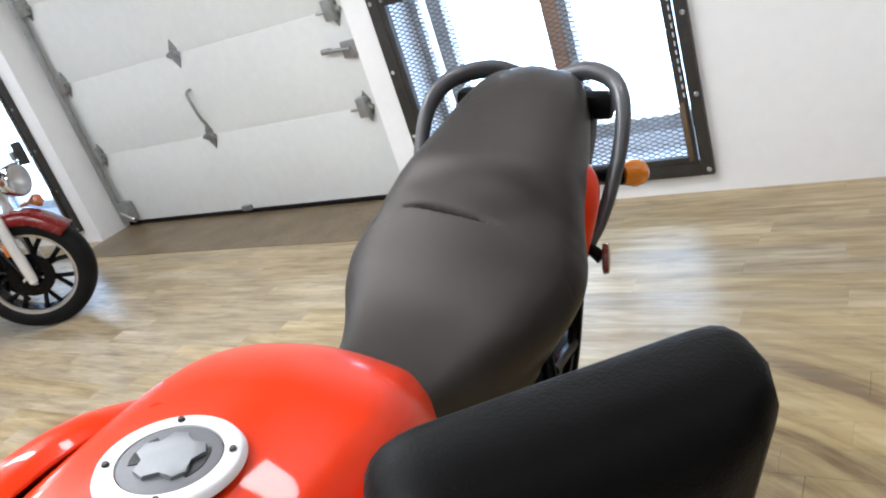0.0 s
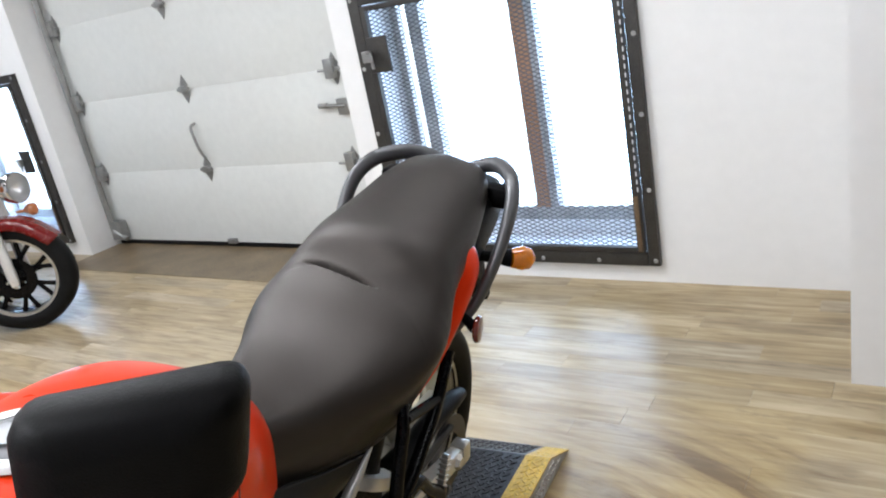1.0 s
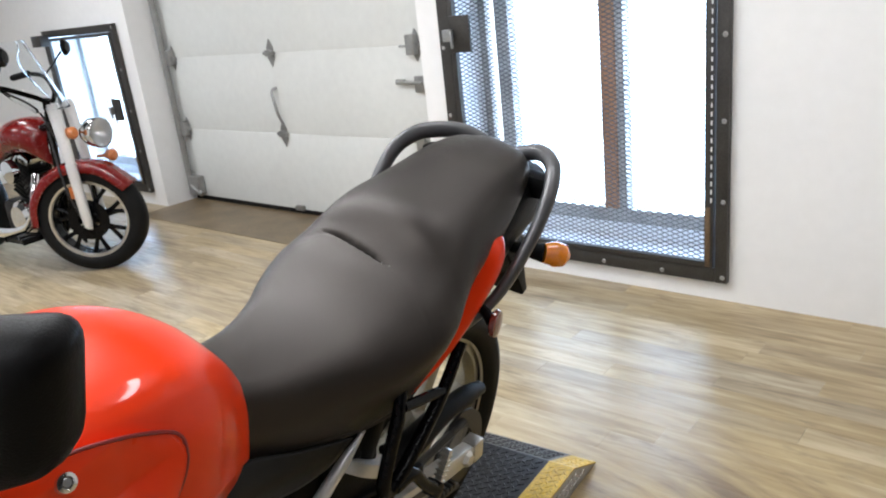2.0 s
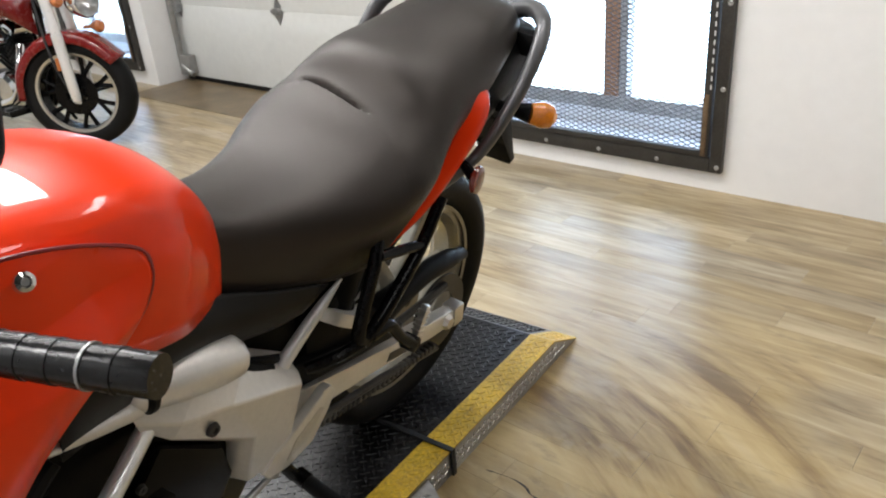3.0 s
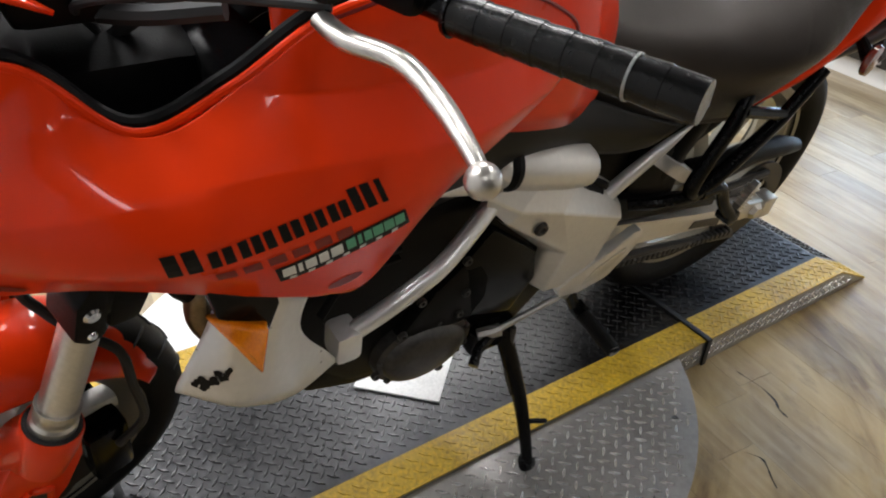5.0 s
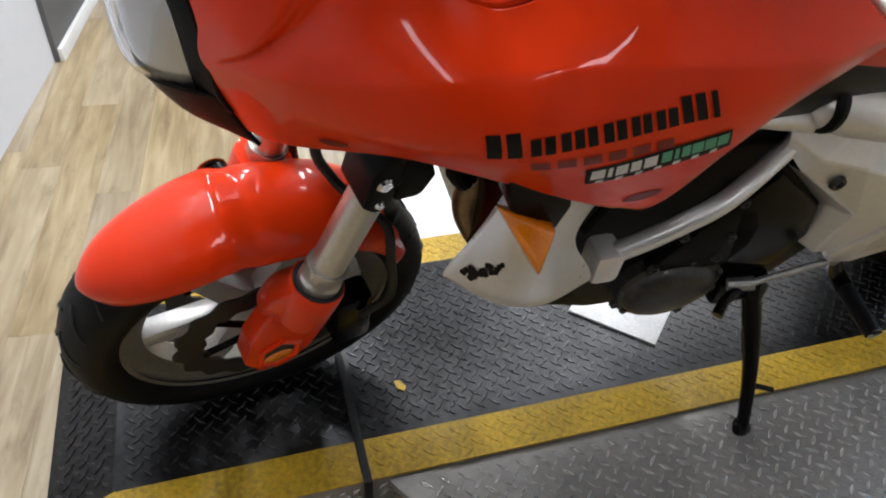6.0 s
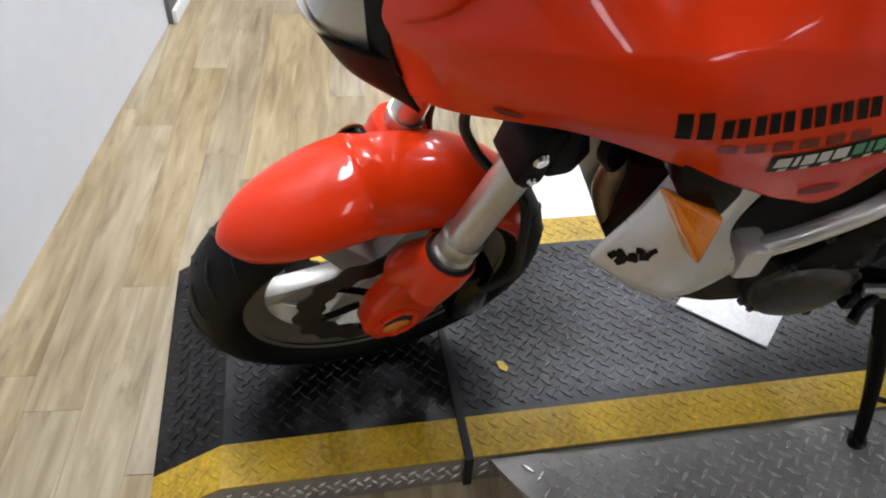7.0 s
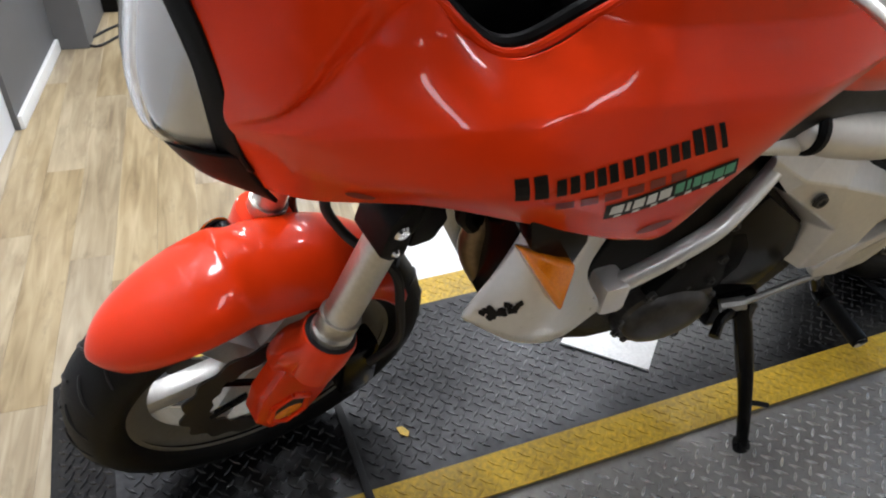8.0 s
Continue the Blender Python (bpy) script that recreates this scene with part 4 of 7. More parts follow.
def wheel(centre, r, width, m, name, spokes, metal, text, barrel=None):
    """Tyre with grooves, rim, hub, spokes and brake disc as parts."""
    at = m @ pose(*centre)
    w = width / 2
    bm = bmesh.new()
    revolve(bm, [(-w * 0.62, r * 0.735), (-w * 0.9, r - 0.062), (-w, r - 0.042), (-w * 0.88, r - 0.02), (-w * 0.6, r - 0.006), (-w * 0.25, r), (w * 0.25, r), (w * 0.6, r - 0.006), (w * 0.88, r - 0.02), (w, r - 0.042), (w * 0.9, r - 0.062), (w * 0.62, r * 0.735), (-w * 0.62, r * 0.735)], 96, at)
    tyre = P(name, bm, "rubber", "worn black road tyre", smooth=60)
    for k in range(26):
        for s in (-1, 1):
            a = 2 * math.pi * (k + (0.5 if s > 0 else 0)) / 26
            bm = bmesh.new()
            pts = []
            for u in np.linspace(0, 1, 6):
                x = s * w * (0.12 + 0.72 * u)
                rr = r + 0.0005 - 0.0215 * max(0, (abs(x) / w - 0.25) / 0.63) ** 1.9
                aa = a + 0.14 * u
                pts.append((x, rr * math.cos(aa), rr * math.sin(aa)))
            tube(bm, pts, 0.0022, 5)
            bm.transform(at)
            P("tread_groove", bm, "strap", parent=tyre, smooth=0)
    bm = bmesh.new()
    ri = r * 0.722
    revolve(bm, [(-w * 0.68, ri), (-w * 0.72, ri + 0.008), (-w * 0.6, ri + 0.009), (-w * 0.55, ri - 0.012), (-w * 0.3, ri - 0.028), (w * 0.3, ri - 0.028), (w * 0.55, ri - 0.012), (w * 0.6, ri + 0.009), (w * 0.72, ri + 0.008), (w * 0.68, ri)], 80, at)
    rim = P("rim", bm, barrel or metal, text)
    bm = bmesh.new()
    revolve(bm, [(-w * 0.7, 0.012), (-w * 0.7, 0.045), (-0.02, 0.052), (0.02, 0.052), (w * 0.7, 0.045), (w * 0.7, 0.012)], 32, at)
    P("hub", bm, metal, parent=rim)
    for k in range(spokes):
        a = 2 * math.pi * k / spokes
        bm = bmesh.new()
        prism(bm, [(0.040, -0.024), (ri - 0.02, -0.016), (ri - 0.02, 0.016), (0.040, 0.024)], -0.016, 0.016, 0.006, "x", at @ Matrix.Rotation(a, 4, "X"))
        P("spoke", bm, metal, parent=rim)
    return tyre


def disc(centre, r, x, m, wavy=16):
    at = m @ pose(*centre) @ pose(x, 0, 0)
    bm = bmesh.new()
    n = 96
    out = [(rr * math.cos(a), rr * math.sin(a)) for a in np.linspace(0, 2 * math.pi, n, endpoint=False) for rr in [r + 0.005 * math.cos(wavy * a)]]
    inn = [((r - 0.042 + 0.003 * math.cos(wavy * a)) * math.cos(a), (r - 0.042 + 0.003 * math.cos(wavy * a)) * math.sin(a)) for a in np.linspace(0, 2 * math.pi, n, endpoint=False)]
    sheet(bm, [[(-0.002, *p) for p in out], [(0.002, *p) for p in out], [(0.002, *p) for p in inn], [(-0.002, *p) for p in inn], [(-0.002, *p) for p in out]], True)
    bm.transform(at)
    d = P("brake_disc", bm, "steel", "dark steel petal brake disc")
    for k in range(6):
        bm = bmesh.new()
        tube(bm, [(0, 0.035, 0), (0, r - 0.038, 0.02)], 0.006, 6)
        bm.transform(at @ Matrix.Rotation(k * math.pi / 3, 4, "X"))
        P("carrier_arm", bm, "gloss_black", parent=d)
    return d


# steering turned a little to the left
RAKE = Vector((0, math.sin(radians(25)), math.cos(radians(25))))
UP = pose(0, 0, 0, 0, 2.6, 0)                   # the chassis stands a little further over than the contact line
FLIP = UP @ Matrix.Diagonal((-1, 1, 1, 1)) @ UP.inverted()
FC, FR = (-0.014, -0.690, 0.290), 0.2716
RC, RR = (-0.064, 0.750, 0.3225), 0.3295
STEER = Matrix.Translation((-0.026, -0.701, 0.245)) @ Matrix.Rotation(radians(2.6), 4, "Y") @ Matrix.Rotation(radians(15), 4, RAKE) @ Matrix.Translation(-Vector(FC))
REAR = Matrix.Translation((-0.012, 0, 0)) @ UP
ROLL = Matrix.Translation((-0.0347, -0.6976, 0.2576)) @ Matrix.Rotation(radians(5.6), 4, "Y") @ Matrix.Rotation(radians(11), 4, RAKE) @ Matrix.Translation(-Vector(FC))
# front barrel takes the darker grey: shade and reflection put into its colour
wheel(FC, FR, 0.110, ROLL, "front_tyre", 6, "rim", "silver cast alloy rim, barrel greyed for shade and reflection", "dim_rim")
disc(FC, 0.132, 0.054, ROLL); disc(FC, 0.132, -0.054, ROLL)
wheel(RC, RR, 0.153, REAR, "rear_tyre", 6, "dim_rim", "dull silver cast alloy rim, barrel greyed for shade and reflection")
disc(RC, 0.11, -0.085, REAR)

# fork
def on_steer(bm): bm.transform(STEER); return bm
for s in (1, -1):
    mid, hi = (0.098 * s, -0.632, 0.522), (0.098 * s, -0.530, 0.81)
    d_ = (Vector(hi) - Vector(mid)).normalized()
    on = lambda a: tuple(Vector(mid) + d_ * a)
    bm = bmesh.new(); rod(bm, on(-0.01), hi, 0.0225, seg=32)
    P("fork_tube", on_steer(bm), "alloy", "bright fork tube")
    bm = bmesh.new(); tube(bm, [on(-0.012), on(0.012), on(0.016), on(0.022), on(0.026), on(0.040)], [0.0275, 0.0275, 0.0245, 0.0245, 0.0265, 0.0265], 32)
    P("fork_seal", on_steer(bm), "alloy", "worn aluminium dust seal")
    # slider: collar round the seal, arm down to a six-sided axle lug
    bm = bmesh.new()
    tube(bm, [on(-0.075), on(-0.03), on(-0.004), on(0.002)], [0.030, 0.036, 0.0365, 0.0345], 28)
    prism(bm, [(-0.726, 0.396), (-0.738, 0.342), (-0.718, 0.302), (-0.671, 0.294), (-0.638, 0.330), (-0.608, 0.394), (-0.600, 0.470), (-0.640, 0.520), (-0.685, 0.470)], 0.056 * s, 0.092 * s, 0.005, "x")
    if s < 0: tube(bm, [on(-0.06), on(-0.02), on(0.012), on(0.020), on(0.022)], [0.034, 0.041, 0.041, 0.039, 0.034], 28)
    sl = P("fork_slider", on_steer(bm), "red", "red painted fork slider")
    bm = bmesh.new(); tube(bm, [on(0.0), on(0.0035)], [0.0335, 0.0335], 28)
    P("collar_gap", on_steer(bm), "strap", "", sl)
    # six-sided axle pocket, its shade a black plate, with an amber reflector in its lower half
    hexa = [(-0.688 + 0.031 * math.cos(radians(a)), 0.346 + 0.035 * math.sin(radians(a))) for a in range(20, 380, 60)]
    bm = bmesh.new(); prism(bm, hexa, 0.090 * s, 0.0935 * s, 0.0, "x")
    pocket = P("axle_pocket", on_steer(bm), "strap", "axle pocket, its inner shade a flat black plate", sl, 0)
    bm = bmesh.new()
    for i in range(6):
        (y0, z0), (y1, z1) = hexa[i], hexa[(i + 1) % 6]
        rod(bm, (0.0925 * s, y0, z0), (0.0925 * s, y1, z1), 0.0055, seg=10)
    P("pocket_rim", on_steer(bm), "red", "", sl)
    bm = bmesh.new(); revolve(bm, [(0.0025 * s, 0.0001), (0.0022 * s, 0.014), (0, 0.0175)], 24, STEER @ pose(0.0935 * s, -0.690, 0.335) @ Matrix.Diagonal((1, 1.25, 0.85, 1)))
    P("axle_reflector", bm, "amber_solid", "amber axle reflector", pocket)
    # clamp on the tube
    bm = bmesh.new(); tube(bm, [on(0.205), on(0.21), on(0.25), on(0.255)], [0.024, 0.027, 0.027, 0.024], 20)
    prism(bm, [(-0.596, 0.702), (-0.586, 0.752), (-0.566, 0.776), (-0.547, 0.772), (-0.561, 0.688), (-0.580, 0.684)], 0.068 * s, 0.128 * s, 0.007, "x")
    c = P("reflector_clamp", on_steer(bm), "black", "black plastic clamp on the fork")
    bm = bmesh.new(); prism(bm, [(-0.544, 0.771), (-0.520, 0.758), (-0.506, 0.716), (-0.522, 0.684), (-0.557, 0.690)], 0.070 * s, 0.125 * s, 0.008, "x")
    P("clamp_half", on_steer(bm), "black", "", c)
    bm = bmesh.new(); revolve(bm, [(0.003 * s, 0.0001), (0.003 * s, 0.007), (0, 0.010)], 14, STEER @ pose(0.1290 * s, -0.572, 0.735))
    P("screw", bm, "chrome", parent=c)
    bm = bmesh.new(); revolve(bm, [(0.003 * s, 0.0001), (0.003 * s, 0.004), (0, 0.006)], 12, STEER @ pose(0.1290 * s, -0.576, 0.702))
    P("screw", bm, "chrome", parent=c)

def step(v, lo, hi):
    u = min(1, max(0, (v - lo) / (hi - lo)))
    return u * u * (3 - 2 * u)


# front mudguard: round nose, full sides, shoulders up to the fork collars
rows = []
for a in [47 + 105 * (u ** 1.5) for u in np.linspace(0, 1, 44)]:
    t = radians(a)
    k = min(1, (a - 47) / 34)
    e = max(0.04, math.sqrt(1 - (1 - k) ** 2))
    rr = 0.325 - 0.015 * step(a, 52, 74) - 0.020 * max(0, (a - 100) / 52) ** 1.5 - 0.030 * (1 - e) ** 1.3 - 0.011 * step(a, 86.5, 89.5) - 0.006 * step(a, 89, 104)
    wide, deep = 0.077 * e, (0.062 - 0.013 * step(a, 52, 74)) * (0.25 + 0.75 * e)
    if a > 118: wide *= 1 - 0.12 * (a - 118) / 34
    row = []
    for f in (0, 22, 44, 66, 86):
        x, dr = wide * math.sin(radians(f)), -deep * (1 - math.cos(radians(f)))
        row.append((FC[0] + x, FC[1] + (rr + dr) * -math.cos(t), FC[2] + (rr + dr) * math.sin(t)))
    rows.append(row)
rows = [[(2 * FC[0] - x, y, z) for x, y, z in r[:0:-1]] + r for r in rows]
guard = shell("front_mudguard", rows, 120, 40, M["red"], bike, 0.004, "glossy red front mudguard", m=STEER)
for s in (1, -1):
    fork = lambda a: Vector((0.098 * s, -0.632, 0.522)) + Vector((0, 0.102, 0.288)).normalized() * a
    bm = bmesh.new(); tube(bm, [fork(0.0), fork(-0.016) + Vector((-0.002 * s, 0, 0)), fork(-0.036) + Vector((-0.012 * s, -0.003, 0)), fork(-0.060) + Vector((-0.026 * s, -0.010, 0)), fork(-0.090) + Vector((-0.036 * s, -0.012, 0))], [0.0355, 0.0365, 0.0360, 0.0340, 0.0300], 32, 16)
    P("mudguard_shoulder", on_steer(bm), "red", "", guard)
    if s > 0: line, bm = [(0.060, -0.570, 0.750), (0.047, -0.603, 0.640), (0.040, -0.585, 0.575), (0.062, -0.555, 0.545), (0.076, -0.523, 0.512), (0.086, -0.518, 0.455), (0.070, -0.512, 0.360), (0.062, -0.550, 0.310)], bmesh.new()
    else: line, bm = [STEER @ Vector(q) for q in ((-0.06, -0.54, 0.78), (-0.085, -0.575, 0.66), (-0.10, -0.585, 0.54), (-0.092, -0.575, 0.44), (-0.085, -0.60, 0.36))], bmesh.new()
    tube(bm, line, 0.0065, 10, 48)
    P("brake_hose", bm, "strap", "black brake hose")
    if s < 0:
        bm = bmesh.new(); revolve(bm, [(0.0, 0.0001), (-0.004, 0.010), (-0.006, 0.017), (0.0, 0.020)], 24, STEER @ pose(-0.086, -0.697, 0.552))
        rod(bm, STEER @ Vector((-0.088, -0.697, 0.552)), STEER @ Vector((-0.060, -0.690, 0.545)), 0.020, seg=24)
        cap_ = P("guard_reflector", bm, "gloss_black", "round black reflector holder")
        bm = bmesh.new(); revolve(bm, [(-0.0065, 0.0165), (-0.008, 0.0175), (-0.0065, 0.020)], 24, STEER @ pose(-0.086, -0.697, 0.552))
        P("reflector", bm, "amber_solid", "", cap_)
    bm = bmesh.new(); box(bm, 0.045 * s, 0.09 * s, -0.60, -0.54, 0.27, 0.40, 0.012)
    P("brake_caliper", on_steer(bm), "gloss_black", "black brake caliper")

# tank
rows = []
for y, t, w, lo in ((-0.35, 1.005, 0.118, 0.86), (-0.26, 1.018, 0.136, 0.84), (-0.12, 1.006, 0.156, 0.81), (0.0, 0.990, 0.154, 0.785), (0.08, 0.955, 0.131, 0.770), (0.122, 0.900, 0.111, 0.765), (0.140, 0.86, 0.095, 0.762)):
    f = 0.032 * step(y, -0.02, 0.12)
    rows.append([(0, y, t), (0.60 * w, y, t - 0.011), (0.80 * w, y - 0.2 * f, t - 0.025), (0.90 * w, y - 0.35 * f, t - 0.046), (w, y - 0.7 * f, t - 0.10), (0.98 * w, y - f, lo)])
shell("fuel_tank", rows, 40, 40, M["red"], bike, 0.004, "glossy red fuel tank", both=True, m=UP)

# rows: y, crown height, half width, lower edge, half width of the lower edge
SEAT = ((0.100, 0.876, 0.076, 0.752, 0.076), (0.17, 0.854, 0.094, 0.737, 0.092), (0.25, 0.846, 0.116, 0.712, 0.106), (0.33, 0.852, 0.150, 0.686, 0.112), (0.39, 0.874, 0.179, 0.676, 0.116), (0.44, 0.902, 0.192, 0.676, 0.120),
        (0.475, 0.921, 0.190, 0.690, 0.118), (0.50, 0.937, 0.184, 0.720, 0.115), (0.53, 0.962, 0.174, 0.752, 0.110), (0.58, 0.989, 0.161, 0.775, 0.105), (0.68, 1.010, 0.145, 0.850, 0.095),
        (0.78, 1.030, 0.124, 0.910, 0.082), (0.86, 1.032, 0.098, 0.945, 0.065), (0.895, 1.010, 0.065, 0.955, 0.043))
rows = []
for y, t, w, lo, foot in SEAT:
    k, h = min(1, max(0, (y - 0.36) / 0.16)), min(1, (t - lo) / 0.15)
    side = t - (0.064 + 0.030 * k) * h
    rows.append([(0, y, t), (0.45 * w, y, t - 0.003 - 0.004 * k), (0.74 * w, y, t - (0.010 + 0.014 * k) * h), (0.91 * w, y, t - (0.029 + 0.024 * k) * h), (w, y, side),
                 (0.6 * w + 0.4 * foot + 0.004, y, 0.6 * side + 0.4 * lo), (foot, y, lo), (foot - 0.003, y, lo - 0.003), (0.8 * foot, y, lo - 0.004)])


def seat_press(g):
    """Pressed slit and fine seam between the two seat levels, and the raised front of the passenger level."""
    x, y, z = g[..., 0], g[..., 1], g[..., 2]
    line = 0.4760 - 0.15 * (x + 0.03) - 1.5 * np.clip(x - 0.05, 0, 1) ** 2 - 0.5 * np.clip(-0.09 - x, 0, 1)
    deep = np.clip(2.2 * (1.12 - np.abs(x + 0.028) / 0.072), 0, 1) * 0.024 + 0.0012
    off = y - line
    wide = np.where(off < 0, 0.0016, 0.0030)
    g[..., 2] -= deep * np.exp(-(off / wide) ** 2) * (z > 0.80)
    g[..., 2] += 0.010 * np.exp(-((y - 0.532) / 0.032) ** 2) * np.exp(-(x / 0.11) ** 4) * (z > 0.80)
    return g


shell("seat", rows, 760, 72, M["seat"], bike, 0.004, "black grained vinyl two-level seat", both=True, m=UP, warp=seat_press)

# side fairings
TOPE = [(0.112, -0.722, 0.935), (0.142, -0.65, 0.955), (0.17, -0.555, 0.945), (0.20, -0.485, 0.892), (0.205, -0.40, 0.915), (0.205, -0.32, 0.975), (0.208, -0.23, 0.992), (0.208, -0.13, 0.978), (0.201, -0.04, 0.935)]
UPP = [(0.124, -0.708, 0.872), (0.178, -0.658, 0.87), (0.225, -0.56, 0.87), (0.25, -0.48, 0.86), (0.245, -0.40, 0.87), (0.237, -0.32, 0.90), (0.232, -0.23, 0.92), (0.224, -0.13, 0.93), (0.209, -0.028, 0.905)]
LOW = [(0.120, -0.703, 0.803), (0.178, -0.645, 0.805), (0.238, -0.56, 0.81), (0.267, -0.485, 0.81), (0.272, -0.40, 0.80), (0.268, -0.32, 0.80), (0.262, -0.235, 0.82), (0.242, -0.14, 0.86), (0.214, -0.045, 0.870)]
BOT = [(0.100, -0.676, 0.714), (0.16, -0.64, 0.743), (0.215, -0.55, 0.764), (0.24, -0.46, 0.742), (0.246, -0.385, 0.710), (0.247, -0.335, 0.692), (0.245, -0.285, 0.690), (0.238, -0.20, 0.775), (0.217, -0.085, 0.835)]


def creases(g):
    """Pressed panels: a long crease above the lettering and a groove that fans out from the nose."""
    x, y, z = g[..., 0].copy(), g[..., 1], g[..., 2]
    d = z - np.interp(y, [-0.72, -0.60, -0.48, -0.39, -0.16, -0.03], [0.810, 0.850, 0.868, 0.866, 0.854, 0.862])
    fade = np.clip((y + 0.70) / 0.12, 0, 1) * np.clip((-0.02 - y) / 0.08, 0, 1)
    x -= fade * (0.40 * np.clip(d, 0, 0.050) - 0.28 * np.clip(d - 0.050, 0, 0.06))
    za, zb = 0.811 + 1.13 * (y + 0.703), 0.811 + 0.56 * (y + 0.703)
    v = np.clip((z - zb) / np.maximum(za - zb, 0.004), 0, 1)
    fade = np.clip((y + 0.695) / 0.05, 0, 1) * np.clip((-0.52 - y) / 0.07, 0, 1)
    x -= fade * 0.015 * (1 - np.abs(2 * v - 1))
    g[..., 0] = x
    return g


for s in (1, -1):
    shell("side_fairing", [TOPE, UPP, LOW, BOT], 96, 150, M["red"], bike, 0.005, "glossy red side fairing", m=None if s > 0 else FLIP, warp=creases)

lip = [[(x - d, y + 0.004, z + r) for x, y, z in TOPE[5:9]] for d, r in ((0.050, 0.002), (0.030, 0.008), (0.012, 0.006), (-0.001, -0.003))]
shell("fairing_lip", lip, 16, 40, M["red"], bike, 0.003, "red upper edge of the fairing beside the tank", m=FLIP)
INNER = [[(x - 0.016, y, z) for x, y, z in r] for r in (UPP, LOW, BOT)]
shell("fairing_lining", INNER, 24, 50, M["black"], bike, 0.002, "black inner lining of the fairing", m=FLIP, warp=creases)

from mathutils.bvhtree import BVHTree

FAIR = np.array([spline(r, 72) for r in (TOPE, UPP, LOW, BOT)])
FAIR = creases(np.array([spline(FAIR[:, j], 30) for j in range(73)]).transpose(1, 0, 2))
_v = [Vector(p) for p in FAIR.reshape(-1, 3)]
_f = [(i * 73 + j, i * 73 + j + 1, (i + 1) * 73 + j + 1, (i + 1) * 73 + j) for i in range(30) for j in range(72)]
SKIN = BVHTree.FromPolygons(_v, _f)


def skin(y, z, lift=0.001):
    hit, n, _, _ = SKIN.ray_cast(Vector((1, y, z)), Vector((-1, 0, 0)))
    if hit is None:
        hit, n, _, _ = SKIN.find_nearest(Vector((0.26, y, z)))
    if n.x < 0: n = -n
    return hit + n * lift


def decal(bm, corners, lift, nu=6, nv=3):
    """A thin film on the fairing between four (y, z) corners: top left, top right, bottom right, bottom left."""
    tl, tr, br, bl = (np.array(c) for c in corners)
    grid = []
    for v in np.linspace(0, 1, nv + 1):
        row = []
        for u in np.linspace(0, 1, nu + 1):
            y, z = (1 - v) * ((1 - u) * tl + u * tr) + v * ((1 - u) * bl + u * br)
            row.append(tuple(skin(y, z, lift)))
        grid.append(row)
    sheet(bm, grid)


def quad(corners, u0, u1, v0, v1, lean=0.0):
    tl, tr, br, bl = (np.array(c) for c in corners)
    f = lambda u, v: (1 - v) * ((1 - u) * tl + u * tr) + v * ((1 - u) * bl + u * br)
    return [f(u0 + lean, v0), f(u1 + lean, v0), f(u1, v1), f(u0, v1)]


# word mark reduced to plain blocks, a fainter row below, and a sticker
MARK = [(-0.500, 0.826), (-0.294, 0.843), (-0.281, 0.818), (-0.492, 0.800)]
u = 0.0
for w, top in ((0.165, 0.0), (0.125, 0.30), (0.180, 0.30), (0.120, 0.30), (0.110, 0.30), (0.120, 0.30), (0.135, 0.0), (0.042, 0.0)):
    n = 2 if w > 0.05 else 1
    if w > 0.17: n = 3
    for k in range(n):
        bm = bmesh.new(); decal(bm, quad(MARK, u + k * w * 0.93 / n, u + (k + 0.74) * w * 0.93 / n, top, 1, 0.012), 0.0012, 3, 3)
        P("mark_bar", bm, "decal_black", "black word mark reduced to bars", smooth=0)
    u += w
SUB = [(-0.458, 0.794), (-0.322, 0.804), (-0.314, 0.790), (-0.450, 0.780)]
for k in range(6):
    bm = bmesh.new(); decal(bm, quad(SUB, k / 6, k / 6 + 0.12, 0.1, 0.9, 0.02), 0.0011, 2, 2)
    P("small_mark_block", bm, "decal_dark_red", "faint dark red mark block", smooth=0)
STICK = [(-0.401, 0.777), (-0.265, 0.801), (-0.254, 0.776), (-0.392, 0.750)]
bm = bmesh.new(); decal(bm, STICK, 0.0012, 10, 3)
st = P("sticker", bm, "decal_black", "black, white and green sticker", smooth=0)
for u0, u1 in ((0.03, 0.12), (0.14, 0.17), (0.19, 0.27), (0.29, 0.36), (0.38, 0.47)):
    bm = bmesh.new(); decal(bm, quad(STICK, u0, u1, 0.14, 0.70, 0.01), 0.0018, 2, 2)
    P("white_bar", bm, "decal_daylight_white", parent=st, smooth=0)
for k in range(7):
    bm = bmesh.new(); decal(bm, quad(STICK, 0.06 + k * 0.13, 0.11 + k * 0.13, 0.80, 0.97, 0.01), 0.0018, 1, 1)
    P("white_bar", bm, "decal_daylight_white", parent=st, smooth=0)
for u0, u1 in ((0.50, 0.57), (0.59, 0.62), (0.64, 0.70), (0.71, 0.79), (0.80, 0.88), (0.89, 0.97)):
    bm = bmesh.new(); decal(bm, quad(STICK, u0, u1, 0.12, 0.68, 0.01), 0.0018, 2, 2)
    P("green_bar", bm, "decal_green", parent=st, smooth=0)
# fastener recesses: shade painted as flat dark red ovals
bm = bmesh.new(); bm.faces.new([bm.verts.new(skin(-0.318 + 0.019 * math.cos(a), 0.712 + 0.0075 * math.sin(a) + 0.004 * math.cos(a), 0.0012)) for a in np.linspace(0, 2 * math.pi, 21)[:-1]])
P("fixing_hole", bm, "decal_dark_red", "fastener recess, its shade a flat dark red patch", smooth=0)
